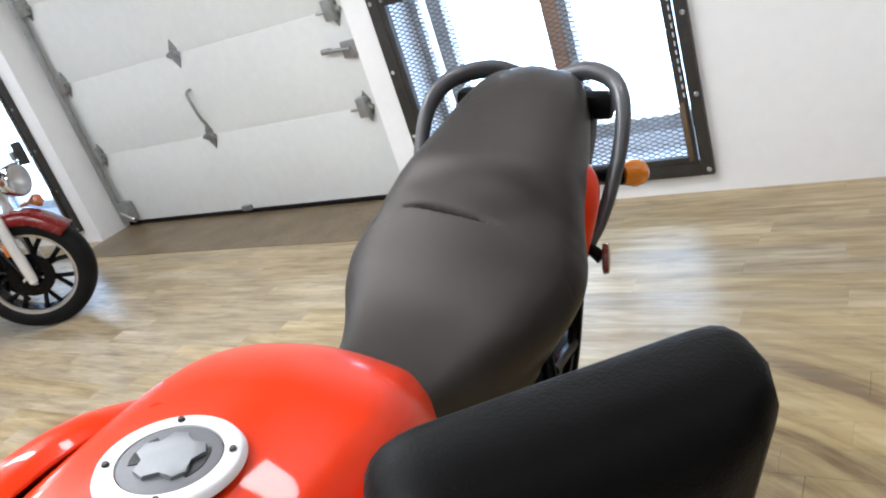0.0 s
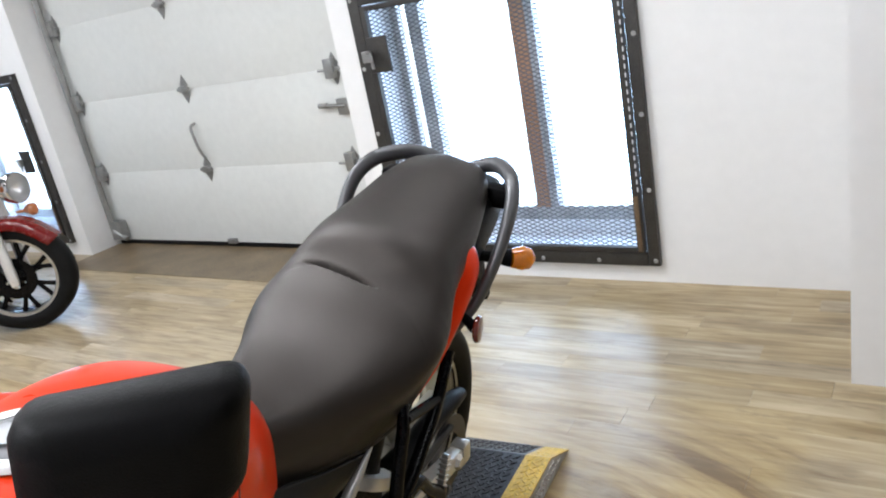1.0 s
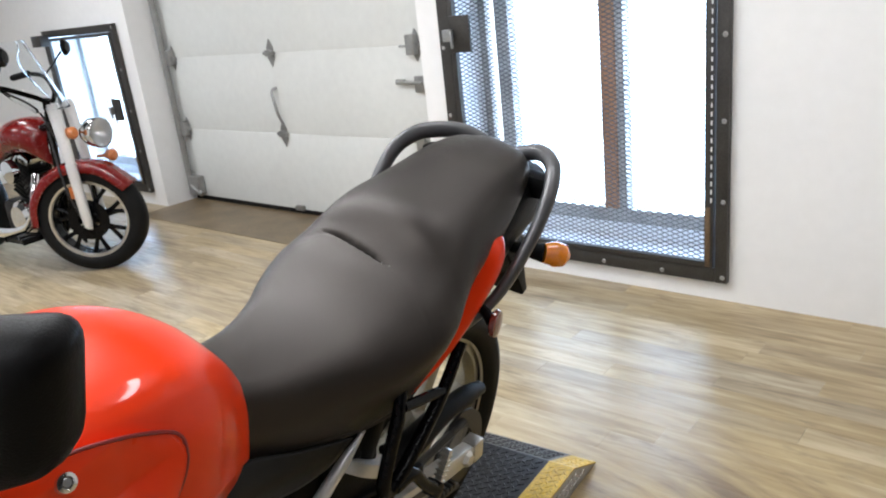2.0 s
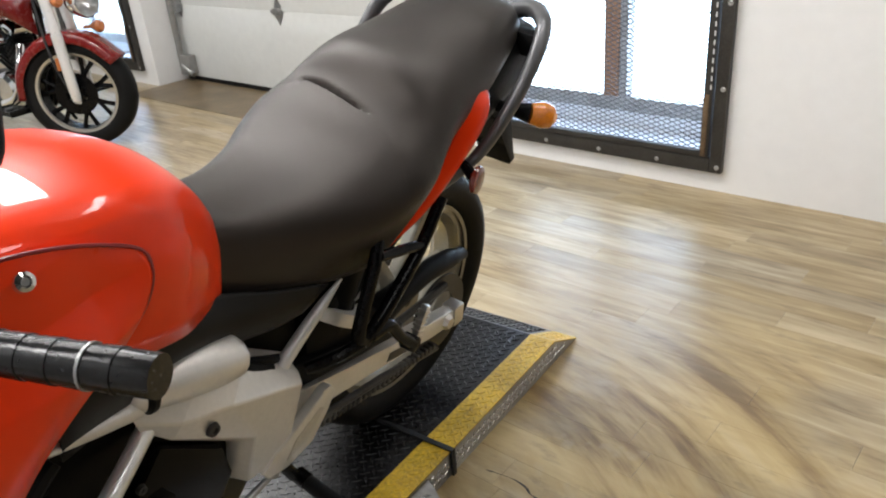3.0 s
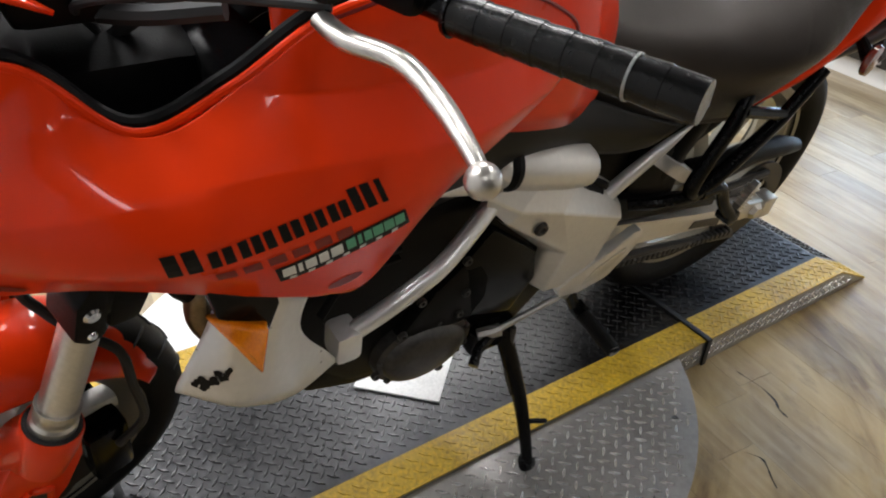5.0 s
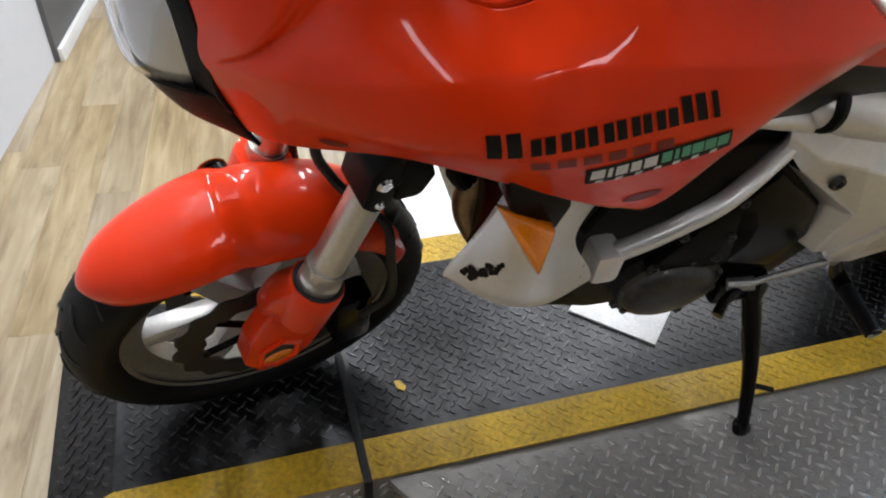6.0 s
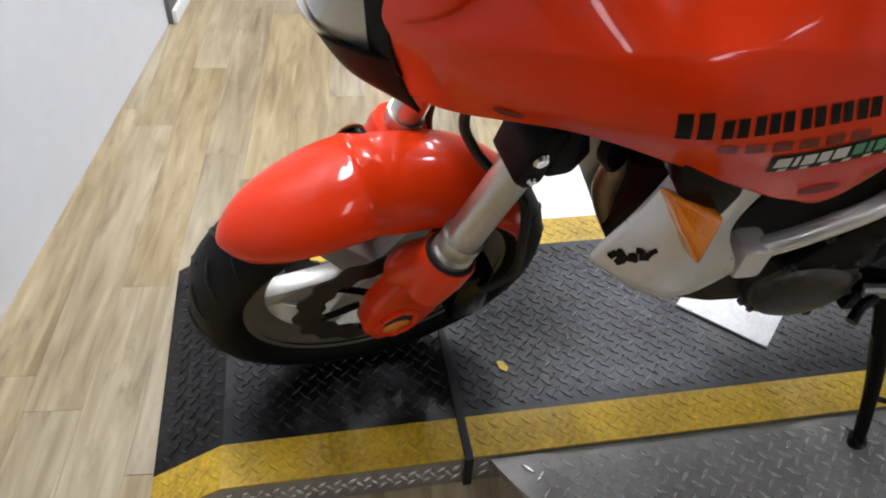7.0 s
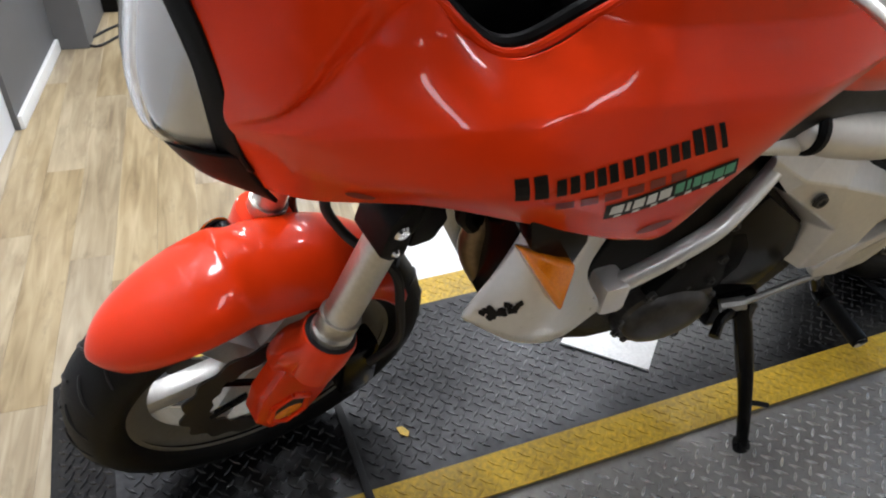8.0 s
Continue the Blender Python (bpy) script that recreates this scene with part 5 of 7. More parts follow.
bm = bmesh.new(); bm.faces.new([bm.verts.new(skin(-0.605 + 0.012 * math.cos(a), 0.7715 + 0.0055 * math.sin(a), 0.0012)) for a in np.linspace(0, 2 * math.pi, 21)[:-1]])
P("fixing_hole", bm, "decal_dark_red", "fastener recess, its shade a flat dark red patch", smooth=0)
# panel line between fairing and tank, with its screw
bm = bmesh.new()
tube(bm, [Vector(p) - Vector((0.003, 0, 0)) for p in (TOPE[5], TOPE[6], TOPE[7], TOPE[8], UPP[8], LOW[8], BOT[8])], 0.0022, 6, 60)
P("panel_gap", bm, "decal_dark_red", smooth=0)
for q, flip in (((-0.162, 0.962), False), ((-0.162, 0.962), True)):
    p = skin(*q, 0.0)
    bm = bmesh.new(); revolve(bm, [(0.0045, 0.0001), (0.0045, 0.004), (0.003, 0.0045), (0.0055, 0.006), (0.0045, 0.0095), (0.0, 0.011)], 20, pose(*p, 0, -25, 0))
    if flip: bm.transform(FLIP)
    P("panel_screw", bm, "chrome", "bright panel screw")
# rolled edge of the cockpit opening
RIM = [tuple(p) for p in creases(np.array([TOPE]))[0]]
for s in (1, -1):
    bm = bmesh.new()
    line = [Vector(p) + Vector((-0.005, 0, 0.0)) for p in RIM[1:7]]
    tube(bm, line, 0.0048, 10, 40)
    if s < 0: bm.transform(FLIP)
    P("cockpit_trim", bm, "red", "rolled red edge of the cockpit opening")
    bm = bmesh.new()
    tube(bm, [Vector(p) + Vector((-0.017, 0, 0.001)) for p in RIM[1:7]], 0.0085, 10, 40)
    if s < 0: bm.transform(FLIP)
    P("cockpit_seal", bm, "black", "black lip inside the cockpit opening")
    inner = [[tuple(Vector(p) + Vector((-0.008, 0, -0.002))) for p in RIM[1:7]], [(p[0] * 0.72, p[1] + 0.01, p[2] - 0.05) for p in RIM[1:7]], [(p[0] * 0.4, p[1] + 0.02, p[2] - 0.10) for p in RIM[1:7]]]
    shell("cockpit_panel", inner, 10, 30, M["black"], bike, 0.003, "black cockpit side panel", m=None if s > 0 else FLIP)

# headlight unit: a lens that fills the nose, black strips along the fairing and a black chin
EZ = [0.690, 0.714, 0.772, 0.806, 0.875, 0.930, 0.985]
def edge_y(z): return float(np.interp(z, EZ, [-0.666, -0.676, -0.698, -0.703, -0.708, -0.722, -0.735]))
def edge_x(z): return float(np.interp(z, EZ, [0.064, 0.068, 0.080, 0.084, 0.087, 0.073, 0.058]))


def nose(name, levels, inset, back, power, mat, label, thick=0.004):
    rows = []
    for z, yc in levels:
        xe, ye = edge_x(z) - inset, edge_y(z) - inset * 1.1
        rows.append([(xe * u, yc + back + (ye - yc) * u ** power, z) for u in (0, 0.35, 0.62, 0.84, 0.95, 1.0)])
    return shell(name, rows, 24, 30, M[mat], bike, thick, label, both=True, m=UP)


LENS = ((0.768, -0.758), (0.780, -0.770), (0.80, -0.776), (0.84, -0.776), (0.89, -0.766), (0.94, -0.753), (0.980, -0.740))
nose("headlight_lens", LENS, 0.012, 0.0, 4, "clear", "clear headlight lens")
nose("headlight_reflector", [(z, y) for z, y in LENS], 0.016, 0.009, 3.4, "reflector", "bright headlight reflector")
for s in (1, -1):
    rows = [[(edge_x(z) - 0.013, edge_y(z) - 0.014, z), (edge_x(z) - 0.004, edge_y(z) - 0.006, z), (edge_x(z) + 0.005, edge_y(z) + 0.005, z)] for z in (0.752, 0.78, 0.82, 0.86, 0.90, 0.94, 0.985)]
    shell("headlight_surround", rows, 24, 8, M["black"], bike, 0.003, "black strip beside the headlight", m=UP if s > 0 else UP @ Matrix.Diagonal((-1, 1, 1, 1)))
nose("chin", ((0.776, -0.768), (0.762, -0.760), (0.742, -0.750), (0.722, -0.736), (0.705, -0.712), (0.692, -0.684)), -0.002, 0.0, 3, "black", "black chin panel under the headlight")
# upper cowl over the headlight
rows = [[(x, -0.745 + 0.05 * (x / 0.12) ** 2 + dy, z - 0.9 * x * x) for x in (0, 0.04, 0.08, 0.115)] for dy, z in ((0.0, 0.985), (0.06, 1.02), (0.13, 1.03), (0.18, 1.01))]
shell("front_cowl", rows, 12, 20, M["red"], bike, 0.004, "glossy red front cowl", both=True, m=UP)
bm = bmesh.new(); box(bm, -0.08, 0.08, -0.55, -0.45, 0.96, 1.03, 0.015, UP @ pose(0, 0, 0))
P("dash", bm, "black", "black instrument panel")
bm = bmesh.new(); box(bm, -0.09, 0.09, -0.66, -0.40, 0.76, 0.93, 0.03, UP)
P("headlight_bucket", bm, "black", "black headlight housing behind the cowl")

# fuel cap: pale ring, grey lid with a five-pointed key cover over two cutouts
CAP = UP @ pose(0.0, -0.156, 1.010, -6, 0, 0) @ pose(0, 0, 0, 0, -90, 0) @ Matrix.Diagonal((1, 0.89, 0.89, 1))
bm = bmesh.new(); revolve(bm, [(0.0, 0.068), (0.005, 0.065), (0.0065, 0.062), (0.006, 0.048), (0.002, 0.0475)], 56, CAP)
cap = P("fuel_cap_ring", bm, "cap_ring", "pale fuel cap ring with small screws")
bm = bmesh.new(); revolve(bm, [(0.001, 0.047), (0.005, 0.0465), (0.006, 0.044), (0.005, 0.0001)], 48, CAP)
P("cap_lid", bm, "lid", "grey fuel cap lid", cap)
star = []
for k in range(5):
    for da, r in ((-13, 0.033), (13, 0.033), (36, 0.0225)):
        a = radians(72 * k + 20 + da)
        star.append((r * math.cos(a), r * math.sin(a)))
bm = bmesh.new(); prism(bm, star, 0.004, 0.0095, 0.0012, "x", CAP)
P("key_cover", bm, "key_grey", "grey five-pointed key cover", cap)
# dark pieces set on the lid stand in for the shaded cutouts
for a0, a1 in ((58, 128), (-118, -48)):
    arc = [(0.036 * math.cos(radians(a)), 0.036 * math.sin(radians(a))) for a in np.linspace(a0, a1, 8)]
    bm = bmesh.new(); prism(bm, arc + [(0.62 * u, 0.62 * v) for u, v in arc[::-1]], 0.004, 0.0066, 0.0, "x", CAP)
    P("key_slot", bm, "strap", "", cap, 0)
for k in range(4):
    a = radians(30 + 90 * k)
    bm = bmesh.new(); revolve(bm, [(0.0035, 0.0001), (0.0035, 0.0028), (0, 0.004)], 12, CAP @ pose(0.0055, 0.056 * math.cos(a), 0.056 * math.sin(a)))
    P("screw", bm, "steel", "", cap)

# tail: red side blades, black body, grab rails, indicators
for s in (1, -1):
    m = None if s > 0 else FLIP
    mid = spline([(0.156, 0.435, 0.680), (0.180, 0.515, 0.737), (0.198, 0.588, 0.815), (0.203, 0.645, 0.880), (0.188, 0.684, 0.910)], 8)
    half = np.interp(np.linspace(0, 1, 9), [0, 0.35, 0.7, 0.92, 1], [0.001, 0.022, 0.036, 0.028, 0.004])
    tan = np.gradient(mid, axis=0); tan /= np.linalg.norm(tan, axis=1)[:, None]
    rows = []
    for u, bulge in ((-1, -0.012), (-0.45, 0.003), (0.2, 0.004), (1, -0.010)):
        rows.append([tuple(mid[i] + half[i] * u * np.array((0, -tan[i][2], tan[i][1])) + np.array((bulge * half[i] / 0.026, 0, 0))) for i in range(9)])
    shell("tail_side", rows, 12, 30, M["red"], bike, 0.004, "red tail side panel", m=m)
    bm = bmesh.new()
    tube(bm, [(0.03, 0.930, 0.985), (0.085, 0.912, 1.008), (0.130, 0.872, 1.014), (0.163, 0.825, 1.006), (0.182, 0.775, 0.972), (0.182, 0.718, 0.900), (0.164, 0.655, 0.815), (0.125, 0.590, 0.750)], [0.014, 0.0155, 0.0155, 0.015, 0.0138, 0.0125, 0.011, 0.009], 20, 70, 1.15)
    bm.transform(UP if s > 0 else UP @ Matrix.Diagonal((-1, 1, 1, 1)))
    P("grab_rail", bm, "rail", "grey painted grab rail")
    bm = bmesh.new(); box(bm, 0.085, 0.150, 0.835, 0.880, 0.940, 0.985, 0.010); bm.transform(UP if s > 0 else UP @ Matrix.Diagonal((-1, 1, 1, 1)))
    P("rail_bracket", bm, "black")
    bm = bmesh.new(); tube(bm, [(0.12, 0.77, 0.85), (0.18, 0.79, 0.845), (0.215, 0.805, 0.842)], [0.011, 0.012, 0.020], 14, 6)
    if s < 0: bm.transform(FLIP)
    ind = P("rear_indicator_stalk", bm, "black", "black rear indicator stalk")
    bm = bmesh.new(); tube(bm, [(0.214, 0.804, 0.842), (0.232, 0.822, 0.838), (0.245, 0.834, 0.834), (0.253, 0.840, 0.832)], [0.019, 0.026, 0.022, 0.010], 20, 12)
    if s < 0: bm.transform(FLIP)
    P("amber_lens", bm, "amber_solid", "amber indicator lens", ind)
    bm = bmesh.new(); revolve(bm, [(0.0075, 0.0001), (0.007, 0.018), (0.005, 0.025), (-0.002, 0.0265), (-0.005, 0.024), (-0.005, 0.0001)], 28, pose(0.222, 0.617, 0.773, 0, 0, 10))
    if s < 0: bm.transform(FLIP)
    rf = P("side_reflector", bm, "red_lens", "round dark red side reflector")
    bm = bmesh.new(); tube(bm, [(0.216, 0.617, 0.774), (0.19, 0.625, 0.788), (0.15, 0.63, 0.80)], [0.012, 0.009, 0.009], 10, 8)
    if s < 0: bm.transform(FLIP)
    P("reflector_stay", bm, "black", "", rf)
rows = [[(0, y, t), (0.7 * w, y, t), (w, y, t - 0.02), (0.95 * w, y, lo + 0.01), (0.5 * w, y, lo), (0, y, lo)] for y, t, lo, w in ((0.46, 0.71, 0.655, 0.12), (0.58, 0.80, 0.72, 0.125), (0.70, 0.90, 0.80, 0.125), (0.82, 0.965, 0.85, 0.12), (0.93, 0.975, 0.87, 0.10), (0.99, 0.95, 0.88, 0.06))]
shell("tail_body", rows, 24, 30, M["black"], bike, 0.003, "black plastic tail body", both=True, m=UP)
bm = bmesh.new(); prism(bm, [(0.90, 0.87), (0.98, 0.88), (1.06, 0.64), (1.08, 0.60), (1.055, 0.59), (1.03, 0.65), (0.95, 0.74)], -0.03, 0.055, 0.006, "x")
P("plate_bracket", bm, "black", "black number plate bracket")
bm = bmesh.new()
rows = [[(x, RC[1] + (RR + 0.035) * math.cos(radians(a)), RC[2] + (RR + 0.035 - dr) * math.sin(radians(a))) for x, dr in ((0, 0), (0.06, 0.004), (0.085, 0.03))] for a in (98, 112, 126, 140, 155, 172)]
bm.free()
shell("rear_inner_guard", rows, 20, 14, M["black"], bike, 0.004, "black inner rear mudguard", both=True, m=pose(RC[0], 0, 0))
bm = bmesh.new(); box(bm, -0.09, 0.08, 0.10, 0.45, 0.38, 0.70, 0.03); box(bm, 0.0, 0.105, 0.30, 0.435, 0.44, 0.60, 0.02)
P("battery_box", bm, "black")
# hugger on the swingarm
rows = [[(x, RC[1] + (RR + 0.014) * math.cos(radians(a)), RC[2] + (RR + 0.014 - dr) * math.sin(radians(a))) for x, dr in ((0, 0), (0.06, 0.004), (0.082, 0.03), (0.088, 0.09))] for a in (118, 134, 150, 166, 178)]
shell("tyre_hugger", rows, 20, 18, M["black"], bike, 0.003, "black tyre hugger", both=True, m=pose(RC[0] + 0.02, 0, 0))
bm = bmesh.new(); tube(bm, [(0.085, 0.50, 0.475), (0.092, 0.56, 0.488), (0.092, 0.65, 0.495), (0.090, 0.75, 0.484), (0.086, 0.815, 0.468)], [0.040, 0.030, 0.026, 0.025, 0.018], 16, 24, 0.8)
P("hugger_stay", bm, "satin", "black plastic guard beside the tyre")

# side cover below tank and seat
rows = [[(0.17, -0.15, 0.79), (0.158, -0.02, 0.79), (0.134, 0.10, 0.765), (0.142, 0.20, 0.722), (0.150, 0.31, 0.680)],
        [(0.175, -0.15, 0.74), (0.165, -0.02, 0.74), (0.15, 0.10, 0.72), (0.148, 0.20, 0.690), (0.148, 0.28, 0.664)],
        [(0.16, -0.15, 0.68), (0.15, -0.02, 0.69), (0.14, 0.10, 0.675), (0.138, 0.20, 0.650), (0.136, 0.265, 0.642)]]
for s in (1, -1):
    shell("side_cover", rows, 12, 24, M["side_plastic"], bike, 0.004, "black plastic side cover", m=None if s > 0 else FLIP)

# frame and engine, left side as seen
bm = bmesh.new()
q = {k: bm.verts.new(v) for k, v in dict(
    a0=(0.095, -0.050, 0.705), b0=(0.095, 0.06, 0.690), c0=(0.085, 0.150, 0.622), d0=(0.100, 0.252, 0.552),
    a1=(0.130, -0.048, 0.668), b1=(0.136, 0.06, 0.646), c1=(0.122, 0.150, 0.604), d1=(0.138, 0.248, 0.534),
    a2=(0.145, -0.048, 0.648), b2=(0.155, 0.011, 0.610), c2=(0.158, 0.095, 0.583), d2=(0.156, 0.238, 0.524),
    a3=(0.138, -0.040, 0.626), b3=(0.148, -0.002, 0.586), c3=(0.159, 0.129, 0.490),
    e1=(0.152, 0.200, 0.394), e2=(0.152, 0.112, 0.402), f3=(0.118, 0.000, 0.575), g3=(0.118, 0.105, 0.478), g2=(0.120, 0.098, 0.402), d4=(0.115, 0.246, 0.515), e4=(0.115, 0.206, 0.394)).items()}
for names in ("a0 b0 b1 a1", "b0 c0 c1 b1", "c0 d0 d1 c1", "a1 b1 b2 a2", "b1 c1 c2 b2", "c1 d1 d2 c2", "a2 b2 b3 a3", "b2 c2 c3 b3", "c2 d2 c3", "c3 d2 e1 e2", "b3 c3 g3 f3", "c3 e2 g2 g3", "d1 d0 d4 d2", "d2 d4 e4 e1", "e1 e4 g2 e2"):
    bm.faces.new([q[n] for n in names.split()])
plate = P("frame_plate", bm, "frame", "silver-grey creased frame side plate", smooth=8)
bw = plate.modifiers.new("edges", "BEVEL"); bw.width, bw.segments, bw.limit_method = 0.003, 2, "ANGLE"
bm = bmesh.new(); revolve(bm, [(0.002, 0.0001), (0.002, 0.005), (0.006, 0.006), (0.006, 0.010), (0, 0.012)], 20, pose(0.1575, 0.055, 0.568))
P("bolt", bm, "steel", "", plate)
bm = bmesh.new(); tube(bm, [(0.135, -0.050, 0.705), (0.142, -0.035, 0.699), (0.147, 0.010, 0.689), (0.15, 0.068, 0.676), (0.15, 0.108, 0.667), (0.148, 0.124, 0.663)], [0.006, 0.032, 0.036, 0.037, 0.034, 0.012], 22, 24, 0.9)
fc = P("frame_cover", bm, "frame", "rounded silver frame cover")
bm = bmesh.new(); tube(bm, [(0.1405, -0.036, 0.6995), (0.1415, -0.030, 0.6985), (0.1425, -0.023, 0.697)], [0.0345, 0.0385, 0.0375], 24, 0, 0.9)
P("cover_band", bm, "black", "black rubber band", fc)
bm = bmesh.new(); tube(bm, [(0.122, -0.010, 0.622), (0.134, -0.035, 0.614), (0.160, -0.090, 0.599), (0.176, -0.135, 0.582), (0.181, -0.180, 0.563), (0.182, -0.225, 0.542), (0.177, -0.268, 0.517)], 0.0132, 20, 36)
P("frame_tube", bm, "silver", "bright silver frame tube")
bm = bmesh.new(); tube(bm, [(0.138, -0.020, 0.674), (0.148, -0.040, 0.680), (0.156, -0.103, 0.694), (0.162, -0.165, 0.706)], [0.016, 0.016, 0.011, 0.004], 14, 12)
P("frame_tube", bm, "frame", "silver upper frame tube")
bm = bmesh.new(); box(bm, 0.152, 0.196, -0.290, -0.252, 0.482, 0.534, 0.010, pose(0, 0, 0))
P("frame_mount", bm, "silver", "silver frame mount")
bm = bmesh.new(); tube(bm, [(0.120, 0.215, 0.540), (0.126, 0.262, 0.586), (0.131, 0.310, 0.626), (0.134, 0.356, 0.660)], [0.0125, 0.012, 0.010, 0.003], 14, 14)
P("subframe_strut", bm, "silver", "silver subframe strut")
bm = bmesh.new(); prism(bm, [(0.140, 0.396), (0.150, 0.376), (0.195, 0.368), (0.255, 0.380), (0.296, 0.424), (0.316, 0.458), (0.303, 0.476), (0.286, 0.475), (0.222, 0.438), (0.17, 0.418)], 0.138, 0.158, 0.006, "x")
han = P("footrest_hanger", bm, "frame", "silver footrest hanger")
bm = bmesh.new(); prism(bm, [(0.19, 0.386), (0.24, 0.397), (0.285, 0.440), (0.275, 0.446), (0.215, 0.418)], 0.1555, 0.160, 0.003, "x")
P("hanger_rib", bm, "alloy", "", han)
bm = bmesh.new(); tube(bm, [(0.12, 0.25, 0.275), (0.145, 0.25, 0.272)], 0.016, 14); tube(bm, [(0.12, 0.20, 0.36), (0.125, 0.235, 0.29)], 0.012, 10)
peg = P("footrest", bm, "gloss_black", "black footrest mount")
bm = bmesh.new(); tube(bm, [(0.145, 0.25, 0.271), (0.150, 0.25, 0.271), (0.228, 0.249, 0.266), (0.234, 0.249, 0.266)], [0.012, 0.0145, 0.0145, 0.012], 16, 8)
P("peg_rubber", bm, "rubber", "ribbed black peg rubber", peg)
bm = bmesh.new(); tube(bm, [(0.234, 0.249, 0.266), (0.238, 0.249, 0.2655)], 0.011, 16)
P("peg_end", bm, "alloy", "", peg)
# gear lever and rod
bm = bmesh.new(); rod(bm, (0.150, 0.022, 0.345), (0.150, 0.168, 0.372), 0.0055, seg=10)
rod(bm, (0.14, 0.0, 0.338), (0.152, 0.036, 0.348), 0.011, seg=10)
rod(bm, (0.135, 0.168, 0.372), (0.156, 0.168, 0.372), 0.009, seg=10)
P("gear_rod", bm, "zinc", "dull steel gear linkage rod")
bm = bmesh.new(); tube(bm, [(0.12, 0.01, 0.325), (0.15, 0.012, 0.335), (0.165, -0.015, 0.335), (0.182, -0.035, 0.325)], [0.012, 0.010, 0.008, 0.009], 10, 14)
P("gear_lever", bm, "gloss_black", "black gear lever")
# side stand
bm = bmesh.new(); tube(bm, [(0.120, 0.072, 0.300), (0.16, 0.086, 0.222), (0.19, 0.098, 0.155), (0.225, 0.099, 0.092), (0.254, 0.096, 0.040)], [0.017, 0.015, 0.012, 0.011], 14, 14)
stand = P("side_stand", bm, "gloss_black", "black side stand")
bm = bmesh.new(); tube(bm, [(0.244, 0.090, 0.050), (0.258, 0.097, 0.030), (0.266, 0.102, 0.020)], [0.014, 0.024, 0.020], 14, 6, 0.6)
P("stand_foot", bm, "gloss_black", "", stand)
bm = bmesh.new(); tube(bm, [(0.212, 0.098, 0.115), (0.215, 0.122, 0.108), (0.222, 0.150, 0.098)], 0.005, 8, 8)
P("stand_tang", bm, "gloss_black", "", stand)
bm = bmesh.new(); tube(bm, [(0.135, 0.085, 0.31), (0.155, 0.075, 0.23), (0.178, 0.084, 0.175)], 0.006, 8, 10)
P("stand_spring", bm, "steel", "", stand)
bm = bmesh.new(); box(bm, 0.08, 0.135, 0.0, 0.09, 0.27, 0.33, 0.012)
P("stand_bracket", bm, "gloss_black")

# engine
bm = bmesh.new(); prism(bm, [(-0.31, 0.40), (-0.22, 0.31), (-0.05, 0.285), (0.10, 0.29), (0.16, 0.36), (0.13, 0.52), (0.02, 0.62), (-0.14, 0.68), (-0.29, 0.66), (-0.34, 0.55)], -0.13, 0.115, 0.018, "x")
eng = P("engine_block", bm, "engine", "dark grey engine block")
bm = bmesh.new(); prism(bm, [(-0.015, 0.575), (0.085, 0.492), (0.098, 0.43), (0.06, 0.365), (-0.03, 0.395), (-0.06, 0.52)], 0.112, 0.138, 0.008, "x")
P("sprocket_cover", bm, "gloss_black", "black sprocket cover", eng)
n_ = 40
out_ = [(-0.112 + 0.088 * math.cos(a) * (1 + 0.12 * math.cos(a)), 0.352 + 0.062 * math.sin(a)) for a in np.linspace(0, 2 * math.pi, n_, endpoint=False)]
bm = bmesh.new()
sheet(bm, [[(x, -0.112 + (y + 0.112) * k, 0.352 + (z - 0.352) * k - (1 - k) * 0.006) for y, z in out_] for x, k in ((0.10, 1.0), (0.128, 1.0), (0.134, 0.985), (0.136, 0.93), (0.137, 0.86), (0.146, 0.80), (0.152, 0.66), (0.156, 0.45), (0.158, 0.2), (0.1585, 0.02))], True, True)
cov = P("generator_cover", bm, "cover", "worn dark grey domed engine cover", eng)
for k in range(7):
    a = radians(20 + 51 * k)
    bm = bmesh.new(); revolve(bm, [(0.005, 0.0001), (0.005, 0.004), (0, 0.006)], 10, pose(0.135, -0.112 + 0.083 * math.cos(a) * (1 + 0.12 * math.cos(a)), 0.352 + 0.058 * math.sin(a)))
    P("cover_screw", bm, "steel", "", cov)
bm = bmesh.new(); prism(bm, [(-0.165, 0.39), (-0.11, 0.40), (-0.02, 0.385), (0.008, 0.43), (0.005, 0.480), (-0.018, 0.518), (-0.055, 0.522), (-0.10, 0.48)], 0.105, 0.138, 0.012, "x")
P("upper_cover", bm, "engine", "dark grey upper engine cover", eng)
for y, z in ((-0.15, 0.412), (-0.05, 0.415), (-0.055, 0.53), (-0.10, 0.54), (-0.125, 0.475), (-0.045, 0.46), (-0.19, 0.34), (-0.03, 0.34), (-0.07, 0.295)):
    bm = bmesh.new(); revolve(bm, [(0.003, 0.0001), (0.003, 0.003), (0.007, 0.004), (0.007, 0.007), (0, 0.008)], 12, pose(0.136, y, z))
    P("cover_bolt", bm, "steel", "", eng)
bm = bmesh.new(); prism(bm, [(-0.310, 0.345), (-0.285, 0.298), (-0.20, 0.268), (-0.06, 0.262), (0.04, 0.285), (0.06, 0.33), (-0.10, 0.37)], -0.115, 0.095, 0.016, "x")
P("oil_sump", bm, "engine", "", eng)
for k in range(7):
    bm = bmesh.new(); box(bm, -0.14, 0.125, -0.32, -0.16, 0.56 + 0.017 * k, 0.566 + 0.017 * k, 0.002, pose(0, 0, 0))
    P("cooling_fin", bm, "engine", "", eng)
